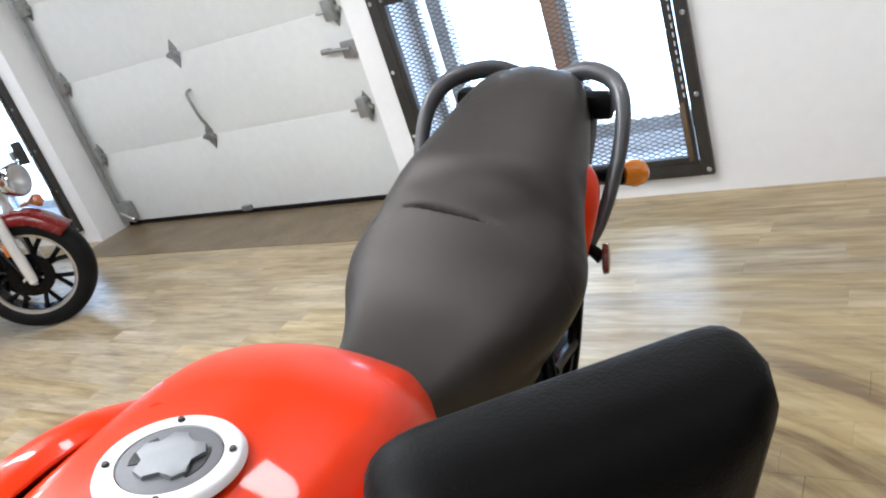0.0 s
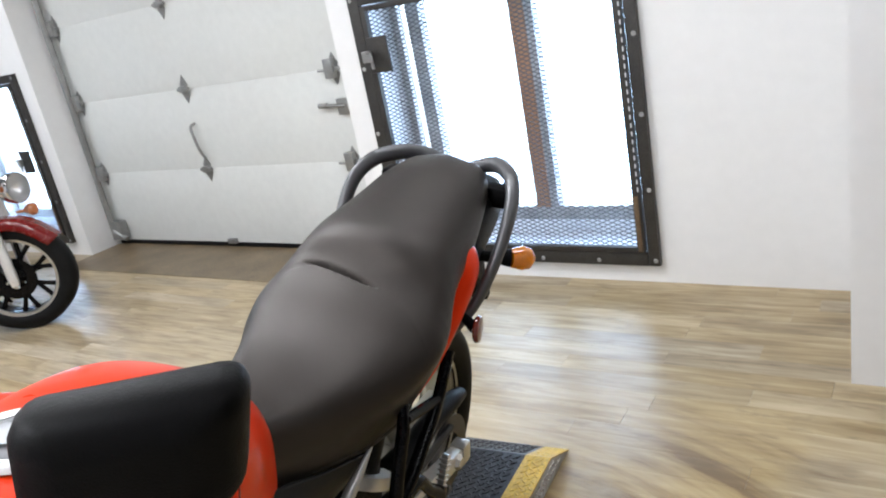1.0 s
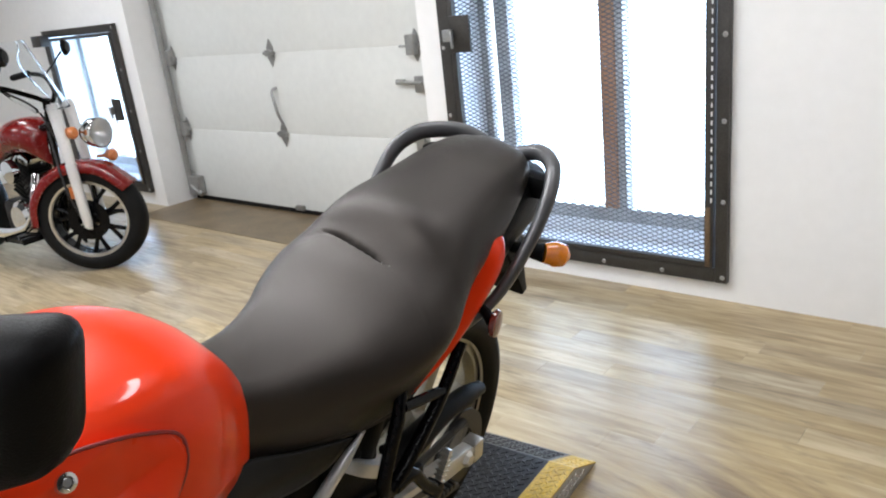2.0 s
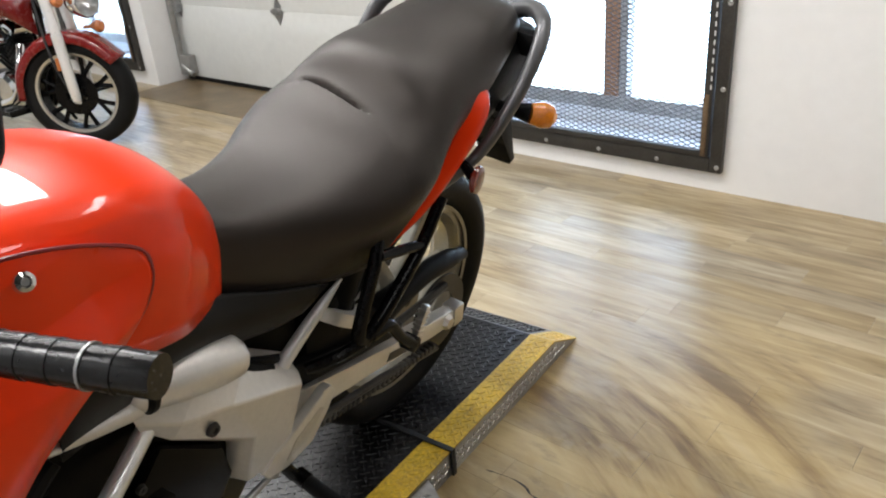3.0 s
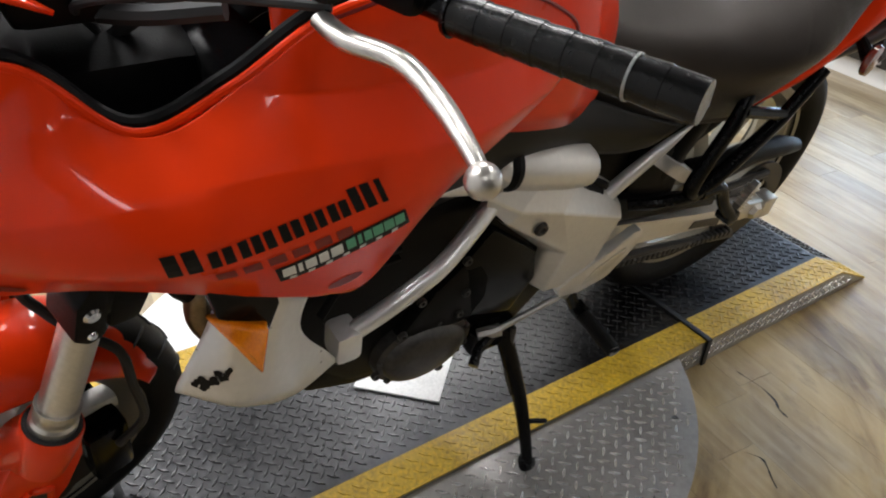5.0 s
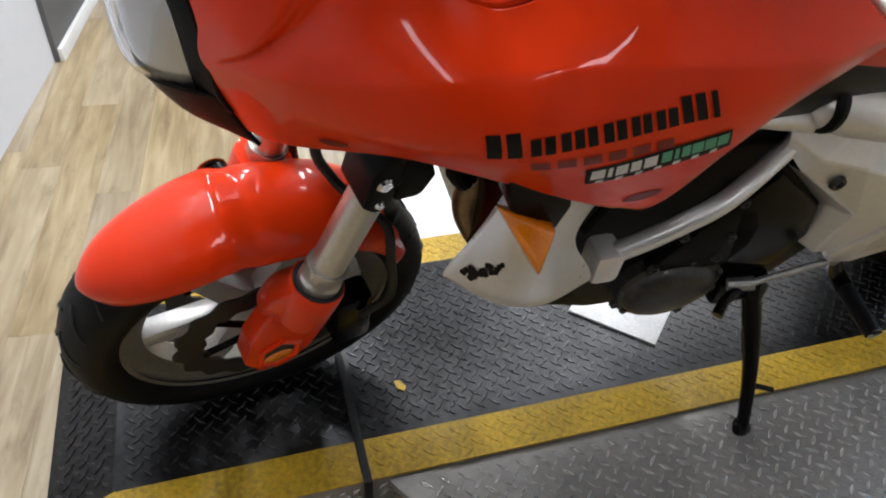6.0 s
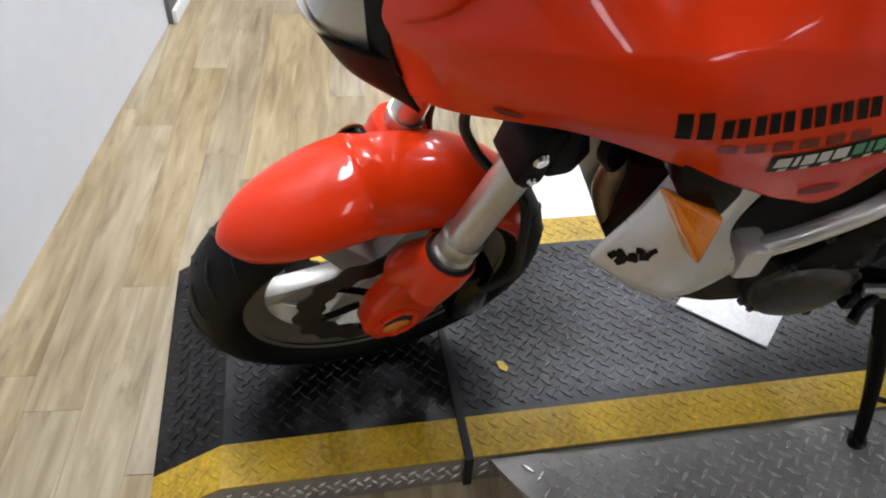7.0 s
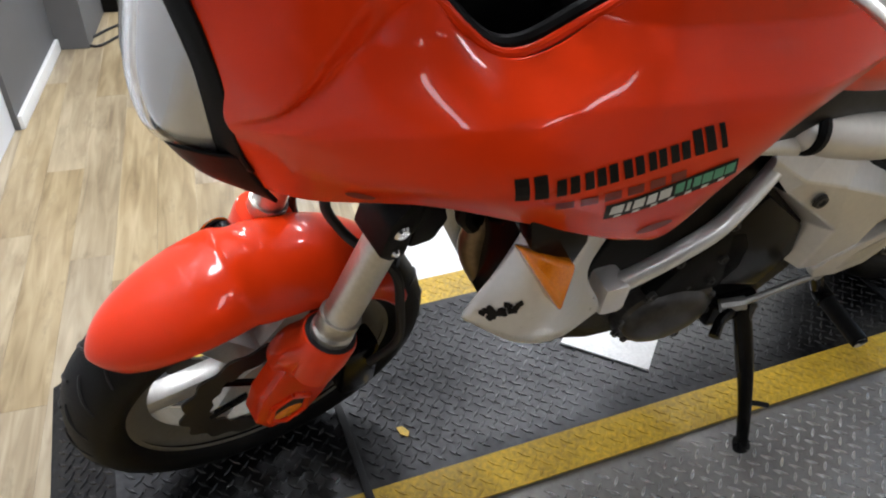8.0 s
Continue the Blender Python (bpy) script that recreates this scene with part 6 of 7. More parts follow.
bm = bmesh.new(); tube(bm, [(0.05, 0.08, 0.62), (0.11, 0.14, 0.60), (0.12, 0.20, 0.56)], 0.014, 10, 12); tube(bm, [(0.06, 0.10, 0.60), (0.12, 0.19, 0.585), (0.09, 0.26, 0.53)], 0.008, 8, 12)
P("hose", bm, "rubber", "black hoses behind the frame")
bm = bmesh.new(); tube(bm, [(0.12, -0.20, 0.60), (0.135, -0.26, 0.56), (0.145, -0.29, 0.53)], 0.006, 8, 8); tube(bm, [(0.13, -0.15, 0.66), (0.14, -0.22, 0.62), (0.12, -0.30, 0.60)], 0.012, 8, 10)
P("coolant_hose", bm, "rubber")
# radiator and its silver side cowls
bm = bmesh.new(); box(bm, -0.17, 0.17, -0.42, -0.38, 0.47, 0.74, 0.008)
P("radiator", bm, "gloss_black", "black radiator")
INDICATOR = [(0.236, -0.461, 0.709), (0.262, -0.405, 0.690), (0.276, -0.418, 0.637)]
R1 = [(0.200, -0.420, 0.735), (0.225, -0.43, 0.735), (0.232, -0.38, 0.715), (0.222, -0.335, 0.70)]
R2 = [(0.202, -0.452, 0.650), (0.235, -0.43, 0.65), (0.238, -0.388, 0.63), (0.219, -0.352, 0.62)]
R3 = [(0.206, -0.490, 0.580), (0.238, -0.435, 0.555), (0.232, -0.368, 0.54), (0.203, -0.308, 0.535)]
R4 = [(0.203, -0.488, 0.562), (0.216, -0.415, 0.508), (0.210, -0.355, 0.484), (0.184, -0.282, 0.482)]
for s in (1, -1):
    m = None if s > 0 else Matrix.Diagonal((-1, 1, 1, 1))
    shell("radiator_cowl", [R1, R2, R3, R4], 20, 20, M["silver"], bike, 0.005, "silver radiator cowl with scuff marks", m=m)
    bm = bmesh.new(); prism(bm, [(-0.458, 0.750), (-0.392, 0.746), (-0.386, 0.700), (-0.398, 0.664), (-0.450, 0.706)], 0.200, 0.2445, 0.004, "x")
    if s < 0: bm.transform(m)
    P("cowl_recess", bm, "gloss_black", "black recess above the indicator")
    bm = bmesh.new()
    t = bmesh.new()
    base = [(0.215, -0.455, 0.690), (0.226, -0.392, 0.670), (0.232, -0.412, 0.612)]
    top = INDICATOR
    b_ = [t.verts.new(q) for q in base]; c_ = [t.verts.new(q) for q in top]
    t.faces.new(b_[::-1])
    peak = t.verts.new(Vector(top[0]) * 0.22 + Vector(top[1]) * 0.30 + Vector(top[2]) * 0.48 + Vector((0.016, -0.004, 0.006)))
    for i in range(3):
        t.faces.new((c_[i], c_[(i + 1) % 3], peak))
    for i in range(3):
        t.faces.new((b_[i], b_[(i + 1) % 3], c_[(i + 1) % 3], c_[i]))
    bmesh.ops.bevel(t, geom=[e for e in t.edges if peak not in e.verts], offset=0.007, segments=4, profile=0.6, affect="EDGES")
    join(bm, t)
    if s < 0: bm.transform(m)
    P("front_indicator", bm, "amber_ribbed", "glossy amber triangular front indicator", smooth=70)
# scuffs on the left cowl
COWL = np.array([spline(q, 20) for q in (R1, R2, R3, R4)])
COWL = np.array([spline(COWL[:, j], 20) for j in range(21)]).transpose(1, 0, 2)
COWL_SKIN = BVHTree.FromPolygons([Vector(p) for p in COWL.reshape(-1, 3)], [(i * 21 + j, i * 21 + j + 1, (i + 1) * 21 + j + 1, (i + 1) * 21 + j) for i in range(20) for j in range(20)])
rng = random.Random(3)
for k in range(19):
    y, z = -0.471 + 0.0017 * k + rng.uniform(-0.003, 0.003), 0.584 + 0.0012 * k + rng.uniform(-0.007, 0.007)
    w, h = rng.uniform(0.003, 0.006), rng.uniform(0.004, 0.007)
    hit, nrm, _, _ = COWL_SKIN.ray_cast(Vector((1, y, z)), Vector((-1, 0, 0)))
    if hit is None: continue
    if nrm.x < 0: nrm = -nrm
    t1 = Vector((0, 0, 1)).cross(nrm).normalized(); t2 = nrm.cross(t1)
    bm = bmesh.new()
    ring = [bm.verts.new(hit + nrm * 0.0008 + t1 * w * rng.uniform(0.6, 1.2) * math.cos(a) + t2 * h * rng.uniform(0.6, 1.2) * math.sin(a)) for a in np.linspace(0, 2 * math.pi, 8)[:-1]]
    bm.faces.new(ring)
    P("scuff_mark", bm, "decal_black", smooth=0)
bm = bmesh.new(); tube(bm, [(0.10, -0.44, 0.60), (0.105, -0.455, 0.63), (0.10, -0.44, 0.67), (0.09, -0.43, 0.64), (0.095, -0.435, 0.60)], 0.012, 10, 20)
P("horn", bm, "black", "black horn by the radiator")

bm = bmesh.new(); tube(bm, [(0.06, -0.36, 0.60), (0.08, -0.412, 0.585), (0.08, -0.424, 0.538), (0.08, -0.405, 0.485), (0.08, -0.378, 0.445), (0.06, -0.32, 0.42)], 0.019, 14, 30)
P("exhaust_header", bm, "header", "heat-browned exhaust header pipe")

# swingarm, chain, shock
for s in (1, -1):
    bm = bmesh.new(); prism(bm, [(0.20, 0.42), (0.22, 0.470), (0.276, 0.464), (0.40, 0.434), (0.513, 0.408), (0.66, 0.379), (0.760, 0.362), (0.778, 0.345), (0.765, 0.322), (0.66, 0.338), (0.553, 0.360), (0.351, 0.392), (0.25, 0.405)], 0.092 * s, 0.122 * s, 0.006, "x")
    arm = P("swingarm", bm, "frame", "silver swingarm")
    # slot is not cut: a thin dark piece gives its shade
    bm = bmesh.new(); prism(bm, [(0.505, 0.374), (0.60, 0.352), (0.60, 0.372), (0.515, 0.390)], 0.1215 * s, 0.1235 * s, 0.0, "x")
    P("swingarm_slot", bm, "cover", "", arm, 0)
    bm = bmesh.new(); revolve(bm, [(0.010 * s, 0.0001), (0.010 * s, 0.014), (0, 0.020)], 6, pose(0.122 * s, 0.722, 0.346))
    P("axle_nut", bm, "alloy", "", arm)
    bm = bmesh.new(); box(bm, 0.090 * s, 0.127 * s, 0.745, 0.782, 0.318, 0.368, 0.004); rod(bm, (0.107 * s, 0.78, 0.343), (0.107 * s, 0.80, 0.341), 0.006, seg=8)
    P("chain_adjuster", bm, "alloy", "", arm)
bm = bmesh.new(); tube(bm, [(0.095, 0.12, 0.46), (0.098, 0.40, 0.425), (0.098, 0.74, 0.425)], 0.009, 8, 20); tube(bm, [(0.095, 0.12, 0.36), (0.098, 0.45, 0.318), (0.098, 0.72, 0.262)], 0.009, 8, 20)
ch = P("chain", bm, "steel", "dark drive chain")
for k in range(34):
    u = k / 33
    c = Vector((0.098, 0.20 + 0.50 * u, 0.3495 - 0.077 * u - 0.012 * math.sin(math.pi * u) + 0.008))
    bm = bmesh.new(); box(bm, -0.0105, 0.0105, -0.0055, 0.0055, -0.0075, 0.0075, 0.002, Matrix.Translation(c) @ Matrix.Rotation(radians(-9), 4, "X"), 1)
    P("chain_link", bm, "steel", "", ch)
bm = bmesh.new(); prism(bm, [(0.22, 0.480), (0.40, 0.445), (0.56, 0.412), (0.56, 0.440), (0.40, 0.485), (0.24, 0.530)], 0.098, 0.118, 0.006, "x")
P("chain_guard", bm, "black", "black chain guard")
bm = bmesh.new(); revolve(bm, [(-0.003, 0.055), (-0.003, 0.098), (0.003, 0.098), (0.003, 0.055), (-0.003, 0.055)], 44, pose(0.088, 0.735, 0.345))
P("rear_sprocket", bm, "steel", "dark rear sprocket")
# shock with the flat curved bracket round its foot
arc = [(0.055 * math.cos(a), 0.068 * math.sin(a)) for a in np.linspace(radians(-75), radians(80), 16)]
inn = [(0.030 * math.cos(a), 0.045 * math.sin(a)) for a in np.linspace(radians(80), radians(-75), 16)]
bm = bmesh.new(); prism(bm, arc + inn, -0.012, 0.012, 0.002, "z", Matrix.Translation((0.082, 0.392, 0.548)) @ Matrix.Rotation(radians(-32), 4, "X"))
P("shock_mount", bm, "frame", "grey curved shock mount")
bm = bmesh.new(); tube(bm, [(0.065, 0.375, 0.48), (0.068, 0.395, 0.55), (0.07, 0.425, 0.62), (0.07, 0.455, 0.70)], [0.036, 0.042, 0.044, 0.044], 20, 12)
P("shock_absorber", bm, "black", "black shock absorber body")
# passenger footrest bracket
for s in (1, -1):
    bm = bmesh.new()
    tube(bm, [(0.180, 0.395, 0.735), (0.19, 0.372, 0.695), (0.19, 0.352, 0.640), (0.19, 0.336, 0.582), (0.19, 0.350, 0.560)], [0.010, 0.012, 0.012, 0.013, 0.011], 12, 24)
    tube(bm, [(0.188, 0.560, 0.750), (0.19, 0.502, 0.676), (0.19, 0.435, 0.616), (0.19, 0.388, 0.580), (0.19, 0.345, 0.556)], [0.011, 0.012, 0.013, 0.013, 0.011], 12, 24)
    tube(bm, [(0.19, 0.385, 0.712), (0.19, 0.416, 0.703), (0.19, 0.502, 0.680), (0.19, 0.515, 0.684)], 0.010, 10)
    tube(bm, [(0.19, 0.365, 0.562), (0.192, 0.413, 0.558), (0.195, 0.448, 0.512), (0.198, 0.480, 0.478)], [0.014, 0.013, 0.011, 0.013], 12, 16)
    tube(bm, [(0.19, 0.345, 0.560), (0.17, 0.300, 0.545), (0.14, 0.262, 0.530)], [0.011, 0.011, 0.010], 10, 10)
    if s < 0: bm.transform(FLIP)
    br = P("passenger_bracket", bm, "gloss_black", "black tubular passenger footrest bracket")
    bm = bmesh.new(); revolve(bm, [(-0.02, 0.016), (0.008, 0.016), (0.010, 0.012), (0.010, 0.0001)], 18, pose(0.198, 0.482, 0.476))
    if s < 0: bm.transform(FLIP)
    P("pivot", bm, "gloss_black", "", br)
    bm = bmesh.new(); box(bm, 0.184, 0.199, 0.468, 0.562, 0.492, 0.504, 0.003, pose(0, 0, 0))
    bm.transform(Matrix.Translation((0.190, 0.486, 0.452)) @ Matrix.Rotation(radians(62), 4, "X") @ Matrix.Translation((-0.19, -0.468, -0.498)))
    if s < 0: bm.transform(FLIP)
    P("passenger_footrest", bm, "alloy", "ribbed bright passenger footrest", br)
    for k in range(8):
        bm = bmesh.new(); box(bm, 0.182, 0.201, 0.478 + 0.010 * k, 0.482 + 0.010 * k, 0.489, 0.508, 0.001)
        bm.transform(Matrix.Translation((0.190, 0.486, 0.452)) @ Matrix.Rotation(radians(62), 4, "X") @ Matrix.Translation((-0.19, -0.468, -0.498)))
        if s < 0: bm.transform(FLIP)
        P("rib", bm, "alloy", "", br)

# handlebar, controls and mirror
bm = bmesh.new(); tube(bm, [(0.045, -0.36, 0.99), (0.12, -0.36, 0.995), (0.22, -0.335, 1.03), (0.30, -0.306, 1.040), (0.36, -0.281, 1.042)], 0.0115, 14, 30)
P("handlebar", bm, "gloss_black", "black handlebar")
bm = bmesh.new(); tube(bm, [(0.045, -0.36, 0.99), (-0.06, -0.40, 0.99), (-0.18, -0.42, 1.03), (-0.29, -0.43, 1.05), (-0.40, -0.40, 1.06)], 0.0115, 14, 30)
P("handlebar", bm, "gloss_black", "black handlebar")
ga, gb = Vector((0.335, -0.292, 1.040)), Vector((0.495, -0.224, 1.052))
bm = bmesh.new(); tube(bm, [ga, ga.lerp(gb, 0.06), ga.lerp(gb, 0.95), gb], [0.0175, 0.0150, 0.0150, 0.0140], 20, 24)
grip = P("grip", bm, "tape", "black tape-wrapped handlebar grip")
for k in range(7):
    c = ga.lerp(gb, 0.10 + 0.125 * k)
    d = (gb - ga).normalized()
    bm = bmesh.new(); tube(bm, [c - d * 0.009, c - d * 0.0085, c + d * 0.006, c + d * 0.0065], [0.0147, 0.0152, 0.0157, 0.0147], 20)
    P("tape_turn", bm, "tape", "", grip)
c = ga.lerp(gb, 0.76)
bm = bmesh.new(); tube(bm, [c - d * 0.0010, c + d * 0.0010], 0.0160, 20)
P("worn_ring", bm, "zinc", "worn bright tape edge", grip)
bm = bmesh.new(); box(bm, -0.018, 0.026, -0.018, 0.016, -0.012, 0.018, 0.008, Matrix.Translation((0.296, -0.316, 1.046)) @ Matrix.Rotation(radians(24), 4, "Z"))
P("switch_pod", bm, "black", "black switch housing")
bm = bmesh.new(); box(bm, -0.014, 0.016, -0.030, 0.014, -0.008, 0.014, 0.009, Matrix.Translation((0.276, -0.352, 1.046)) @ Matrix.Rotation(radians(24), 4, "Z"))
P("lever_perch", bm, "black", "black clutch lever perch")
bm = bmesh.new(); tube(bm, [(0.283, -0.368, 1.022), (0.315, -0.364, 1.022), (0.355, -0.345, 1.024), (0.400, -0.343, 1.020), (0.448, -0.351, 1.017), (0.466, -0.3555, 1.0145)], [0.009, 0.0095, 0.009, 0.0085, 0.0065, 0.0055], 14, 40, 0.75)
lev = P("clutch_lever", bm, "alloy", "polished clutch lever")
bm = bmesh.new()
bmesh.ops.create_uvsphere(bm, u_segments=20, v_segments=14, radius=0.0115, matrix=Matrix.Translation((0.470, -0.3565, 1.0125)))
P("lever_ball", bm, "alloy", "", lev)
bm = bmesh.new(); tube(bm, [(0.283, -0.36, 1.03), (0.22, -0.44, 1.02), (0.14, -0.50, 0.985), (0.08, -0.48, 0.93)], 0.004, 8, 24)
P("clutch_cable", bm, "strap", "black clutch cable")
bm = bmesh.new(); tube(bm, [(0.18, -0.40, 0.985), (0.14, -0.46, 0.97), (0.06, -0.52, 0.95)], 0.009, 8, 16); tube(bm, [(0.10, -0.37, 0.985), (0.09, -0.45, 0.94), (0.05, -0.50, 0.88)], 0.007, 8, 16)
P("wiring", bm, "strap", "black wiring loom")
bm = bmesh.new(); box(bm, -0.13, 0.13, -0.44, -0.33, 0.925, 0.955, 0.012, STEER)
P("top_clamp", bm, "gloss_black", "black fork top clamp")
bm = bmesh.new(); box(bm, -0.13, 0.13, -0.52, -0.44, 0.765, 0.80, 0.012, STEER)
P("lower_clamp", bm, "gloss_black", "black lower fork clamp")
bm = bmesh.new(); rod(bm, (0.0, -0.47, 0.78), (0.0, -0.385, 0.94), 0.03)
P("steering_stem", bm, "gloss_black")
U = Vector((0.105, 0.080, 0.006)).normalized(); V = Vector((0.06, 0.0, 1.0)); V = (V - U * V.dot(U)).normalized(); W = U.cross(V)
ctr = Vector((0.420, -0.305, 1.217))
AX = Matrix(((U.x, W.x, V.x, ctr.x), (U.y, W.y, V.y, ctr.y), (U.z, W.z, V.z, ctr.z), (0, 0, 0, 1)))


def mirror_outline(k):
    """Round-cornered outline, deeper at its inner end."""
    c = [(-0.056, 0.046), (0.073, 0.050), (0.057, -0.030), (-0.074, -0.070)]
    out = []
    for i in range(4):
        p, a, b = (np.array(c[(i + o) % 4]) for o in (0, -1, 1))
        u, v = (a - p) / np.linalg.norm(a - p), (b - p) / np.linalg.norm(b - p)
        for t in np.linspace(0, 1, 6):
            q = p + 0.018 * (u * (1 - t) ** 2 + v * t ** 2)
            out.append(tuple(q * k))
    return out


bm = bmesh.new()
sheet(bm, [[(x, y, z) for x, z in mirror_outline(k)] for y, k in ((-0.016, 0.95), (-0.014, 0.98), (-0.008, 1.0), (0.004, 0.99), (0.014, 0.93), (0.021, 0.80), (0.025, 0.55))], True, True)
bm.transform(AX)
mir = P("mirror_housing", bm, "satin", "black plastic mirror housing", smooth=60)
bm = bmesh.new()
sheet(bm, [[(x, y, z) for x, z in mirror_outline(0.84)] for y in (-0.0168, -0.0155)], True, True)
bm.transform(AX)
P("mirror_glass", bm, "chrome", "mirror glass", mir)
bm = bmesh.new(); tube(bm, [(0.305, -0.318, 1.055), (0.318, -0.325, 1.09), (0.345, -0.325, 1.135), (0.372, -0.325, 1.165)], 0.0065, 10, 20)
P("mirror_stem", bm, "gloss_black", "", mir)


# ---- the red cruiser by the garage ----
CR_M = pose(-3.262, 1.888, 0, 0, 0, 91)
TURN = Matrix.Rotation(radians(36), 4, "Z")     # front wheel on full lock


def fr(x, back, y, z):
    """A point of the steered front: x and back turn with the wheel, y runs along the bike."""
    v = TURN @ Vector((x, back, 0))
    return (v.x, v.y + y, z)


cruiser = thing("cruiser_motorcycle", "dark red cruiser motorcycle with windscreen parked on the plank floor", "motorcycle", CR_M)


def C(name, bm, mat, label="", parent=None, smooth=35):
    return part(name, bm, M[mat], parent or cruiser, label, smooth)


def cruiser_wheel(y, r, w, name):
    at = (TURN if y < 0.5 else Matrix()) @ pose(0, y, r)
    bm = bmesh.new()
    revolve(bm, [(-w * 0.62, r - 0.10), (-w * 0.95, r - 0.085), (-w, r - 0.05), (-w * 0.85, r - 0.018), (-w * 0.4, r), (w * 0.4, r), (w * 0.85, r - 0.018), (w, r - 0.05), (w * 0.95, r - 0.085), (w * 0.62, r - 0.10)], 64, at)
    ty = C(name, bm, "rubber", "black cruiser tyre", smooth=60)
    bm = bmesh.new(); ri = r - 0.085
    revolve(bm, [(-w * 0.7, ri - 0.006), (-w * 0.78, ri + 0.006), (-w * 0.6, ri + 0.006), (-w * 0.55, ri - 0.022), (w * 0.55, ri - 0.022), (w * 0.6, ri + 0.006), (w * 0.78, ri + 0.006), (w * 0.7, ri - 0.006)], 64, at)
    rim = C("rim", bm, "gloss_black", "black cast wheel rim")
    for s in (-1, 1):
        bm = bmesh.new(); revolve(bm, [(s * w * 0.70, ri - 0.022), (s * w * 0.86, ri - 0.016), (s * w * 0.90, ri + 0.003), (s * w * 0.72, ri + 0.006)], 64, at)
        C("rim_edge", bm, "alloy", "bright rim edge", rim)
    bm = bmesh.new(); revolve(bm, [(-0.05, 0.0001), (-0.05, 0.04), (-0.02, 0.05), (0.02, 0.05), (0.05, 0.04), (0.05, 0.0001)], 28, at)
    C("hub", bm, "gloss_black", "", rim)
    for k in range(7):
        for s in (-1, 1):
            bm = bmesh.new(); tube(bm, [(0, 0.04, 0.004 * s), (0, ri * 0.5, 0.006 * s), (0, ri - 0.018, 0.042 * s)], [0.014, 0.012, 0.014], 8, 6)
            bm.transform(at @ Matrix.Rotation(2 * math.pi * k / 7 + 0.2, 4, "X"))
            C("spoke", bm, "gloss_black", "", rim)
    bm = bmesh.new(); revolve(bm, [(-0.062, 0.06), (-0.062, 0.12), (-0.057, 0.12), (-0.057, 0.06), (-0.062, 0.06)], 40, at)
    C("brake_disc", bm, "gloss_black", "", rim)
    return ty


cruiser_wheel(0.0, 0.318, 0.066, "front_tyre")
for s in (1, -1):
    x = 0.105 * s
    bm = bmesh.new(); rod(bm, fr(x, 0, -0.005, 0.66), fr(x, 0, 0.03, 1.0), 0.026, seg=18)
    C("fork_tube", bm, "silver", "bright fork tube")
    bm = bmesh.new(); tube(bm, [fr(x, 0, -0.02, 0.29), fr(x, 0, -0.018, 0.36), fr(x, 0, -0.005, 0.66)], [0.022, 0.028, 0.030], 18, 10)
    C("fork_slider", bm, "silver", "bright fork slider")
    bm = bmesh.new(); tube(bm, [fr(x, 0, 0.0, 0.70), fr(x, 0, 0.015, 0.84), fr(x, 0, 0.03, 0.985)], [0.029, 0.029, 0.031], 18)
    C("fork_cover", bm, "silver", "bright upper fork cover")
    tip = Vector((0.16, -0.07, 0.66)) if s > 0 else Vector((-0.04, -0.06, 0.83))
    bm = bmesh.new(); tube(bm, [tip + Vector((-0.05 * s, 0.05, 0)), tip + Vector((-0.02 * s, 0.02, 0)), tip, tip + Vector((0.004, -0.03, 0)), tip + Vector((0.006, -0.045, 0))], [0.008, 0.010, 0.033, 0.035, 0.022], 16)
    C("indicator", bm, "amber_dull", "dull amber indicator")
    bm = bmesh.new(); tube(bm, [fr(0.03 * s, 0, 0.12, 1.0), fr(0.14 * s, 0.02, 0.13, 1.05), fr(0.30 * s, 0.12, 0.15, 1.13), fr(0.42 * s, 0.28, 0.15, 1.15)], 0.014, 12, 20)
    C("handlebar", bm, "gloss_black", "black swept handlebar")
    bm = bmesh.new(); tube(bm, [fr(0.41 * s, 0.26, 0.15, 1.15), fr(0.48 * s, 0.40, 0.15, 1.13)], 0.020, 12)
    C("grip", bm, "rubber")
    bm = bmesh.new(); tube(bm, [fr(0.30 * s, 0.12, 0.15, 1.13), fr(0.33 * s, 0.06, 0.14, 1.20), fr(0.36 * s, 0.02, 0.13, 1.26)], 0.006, 8, 8)
    revolve(bm, [(0.02, 0.0001), (0.018, 0.035), (0.0, 0.052), (-0.006, 0.05), (-0.006, 0.0001)], 24, Matrix.Translation(fr(0.38 * s, 0.0, 0.13, 1.28)) @ TURN @ pose(0, 0, 0, 0, 0, -90))
    C("mirror", bm, "gloss_black", "round black mirror")
    bm = bmesh.new(); box(bm, -0.012, 0.012, -0.012, 0.012, -0.035, 0.035, 0.005, Matrix.Translation(fr(0.135 * s, 0.0, 0.03, 0.50)) @ TURN)
    C("fork_reflector", bm, "amber_dull", "small amber fork reflector")
rows = [[(x, -(0.35 - dr) * math.cos(radians(a)), 0.318 + (0.35 - dr) * math.sin(radians(a))) for x, dr in ((0, 0), (0.05, 0.005), (0.078, 0.025), (0.084, 0.065))] for a in (32, 65, 95, 125, 155, 182)]
shell("front_fender", rows, 36, 20, M["red2"], cruiser, 0.004, "dark red front fender", both=True, m=TURN)
LAMP = Matrix.Translation((0.10, -0.10, 0.805)) @ TURN @ pose(0, 0, 0, 0, 0, 68)
bm = bmesh.new(); revolve(bm, [(0.09, 0.02), (0.08, 0.055), (0.04, 0.080), (-0.02, 0.090), (-0.03, 0.086)], 36, LAMP)
hl = C("headlamp", bm, "chrome", "chrome round headlamp")
bm = bmesh.new(); revolve(bm, [(-0.045, 0.0001), (-0.042, 0.05), (-0.028, 0.084)], 36, LAMP)
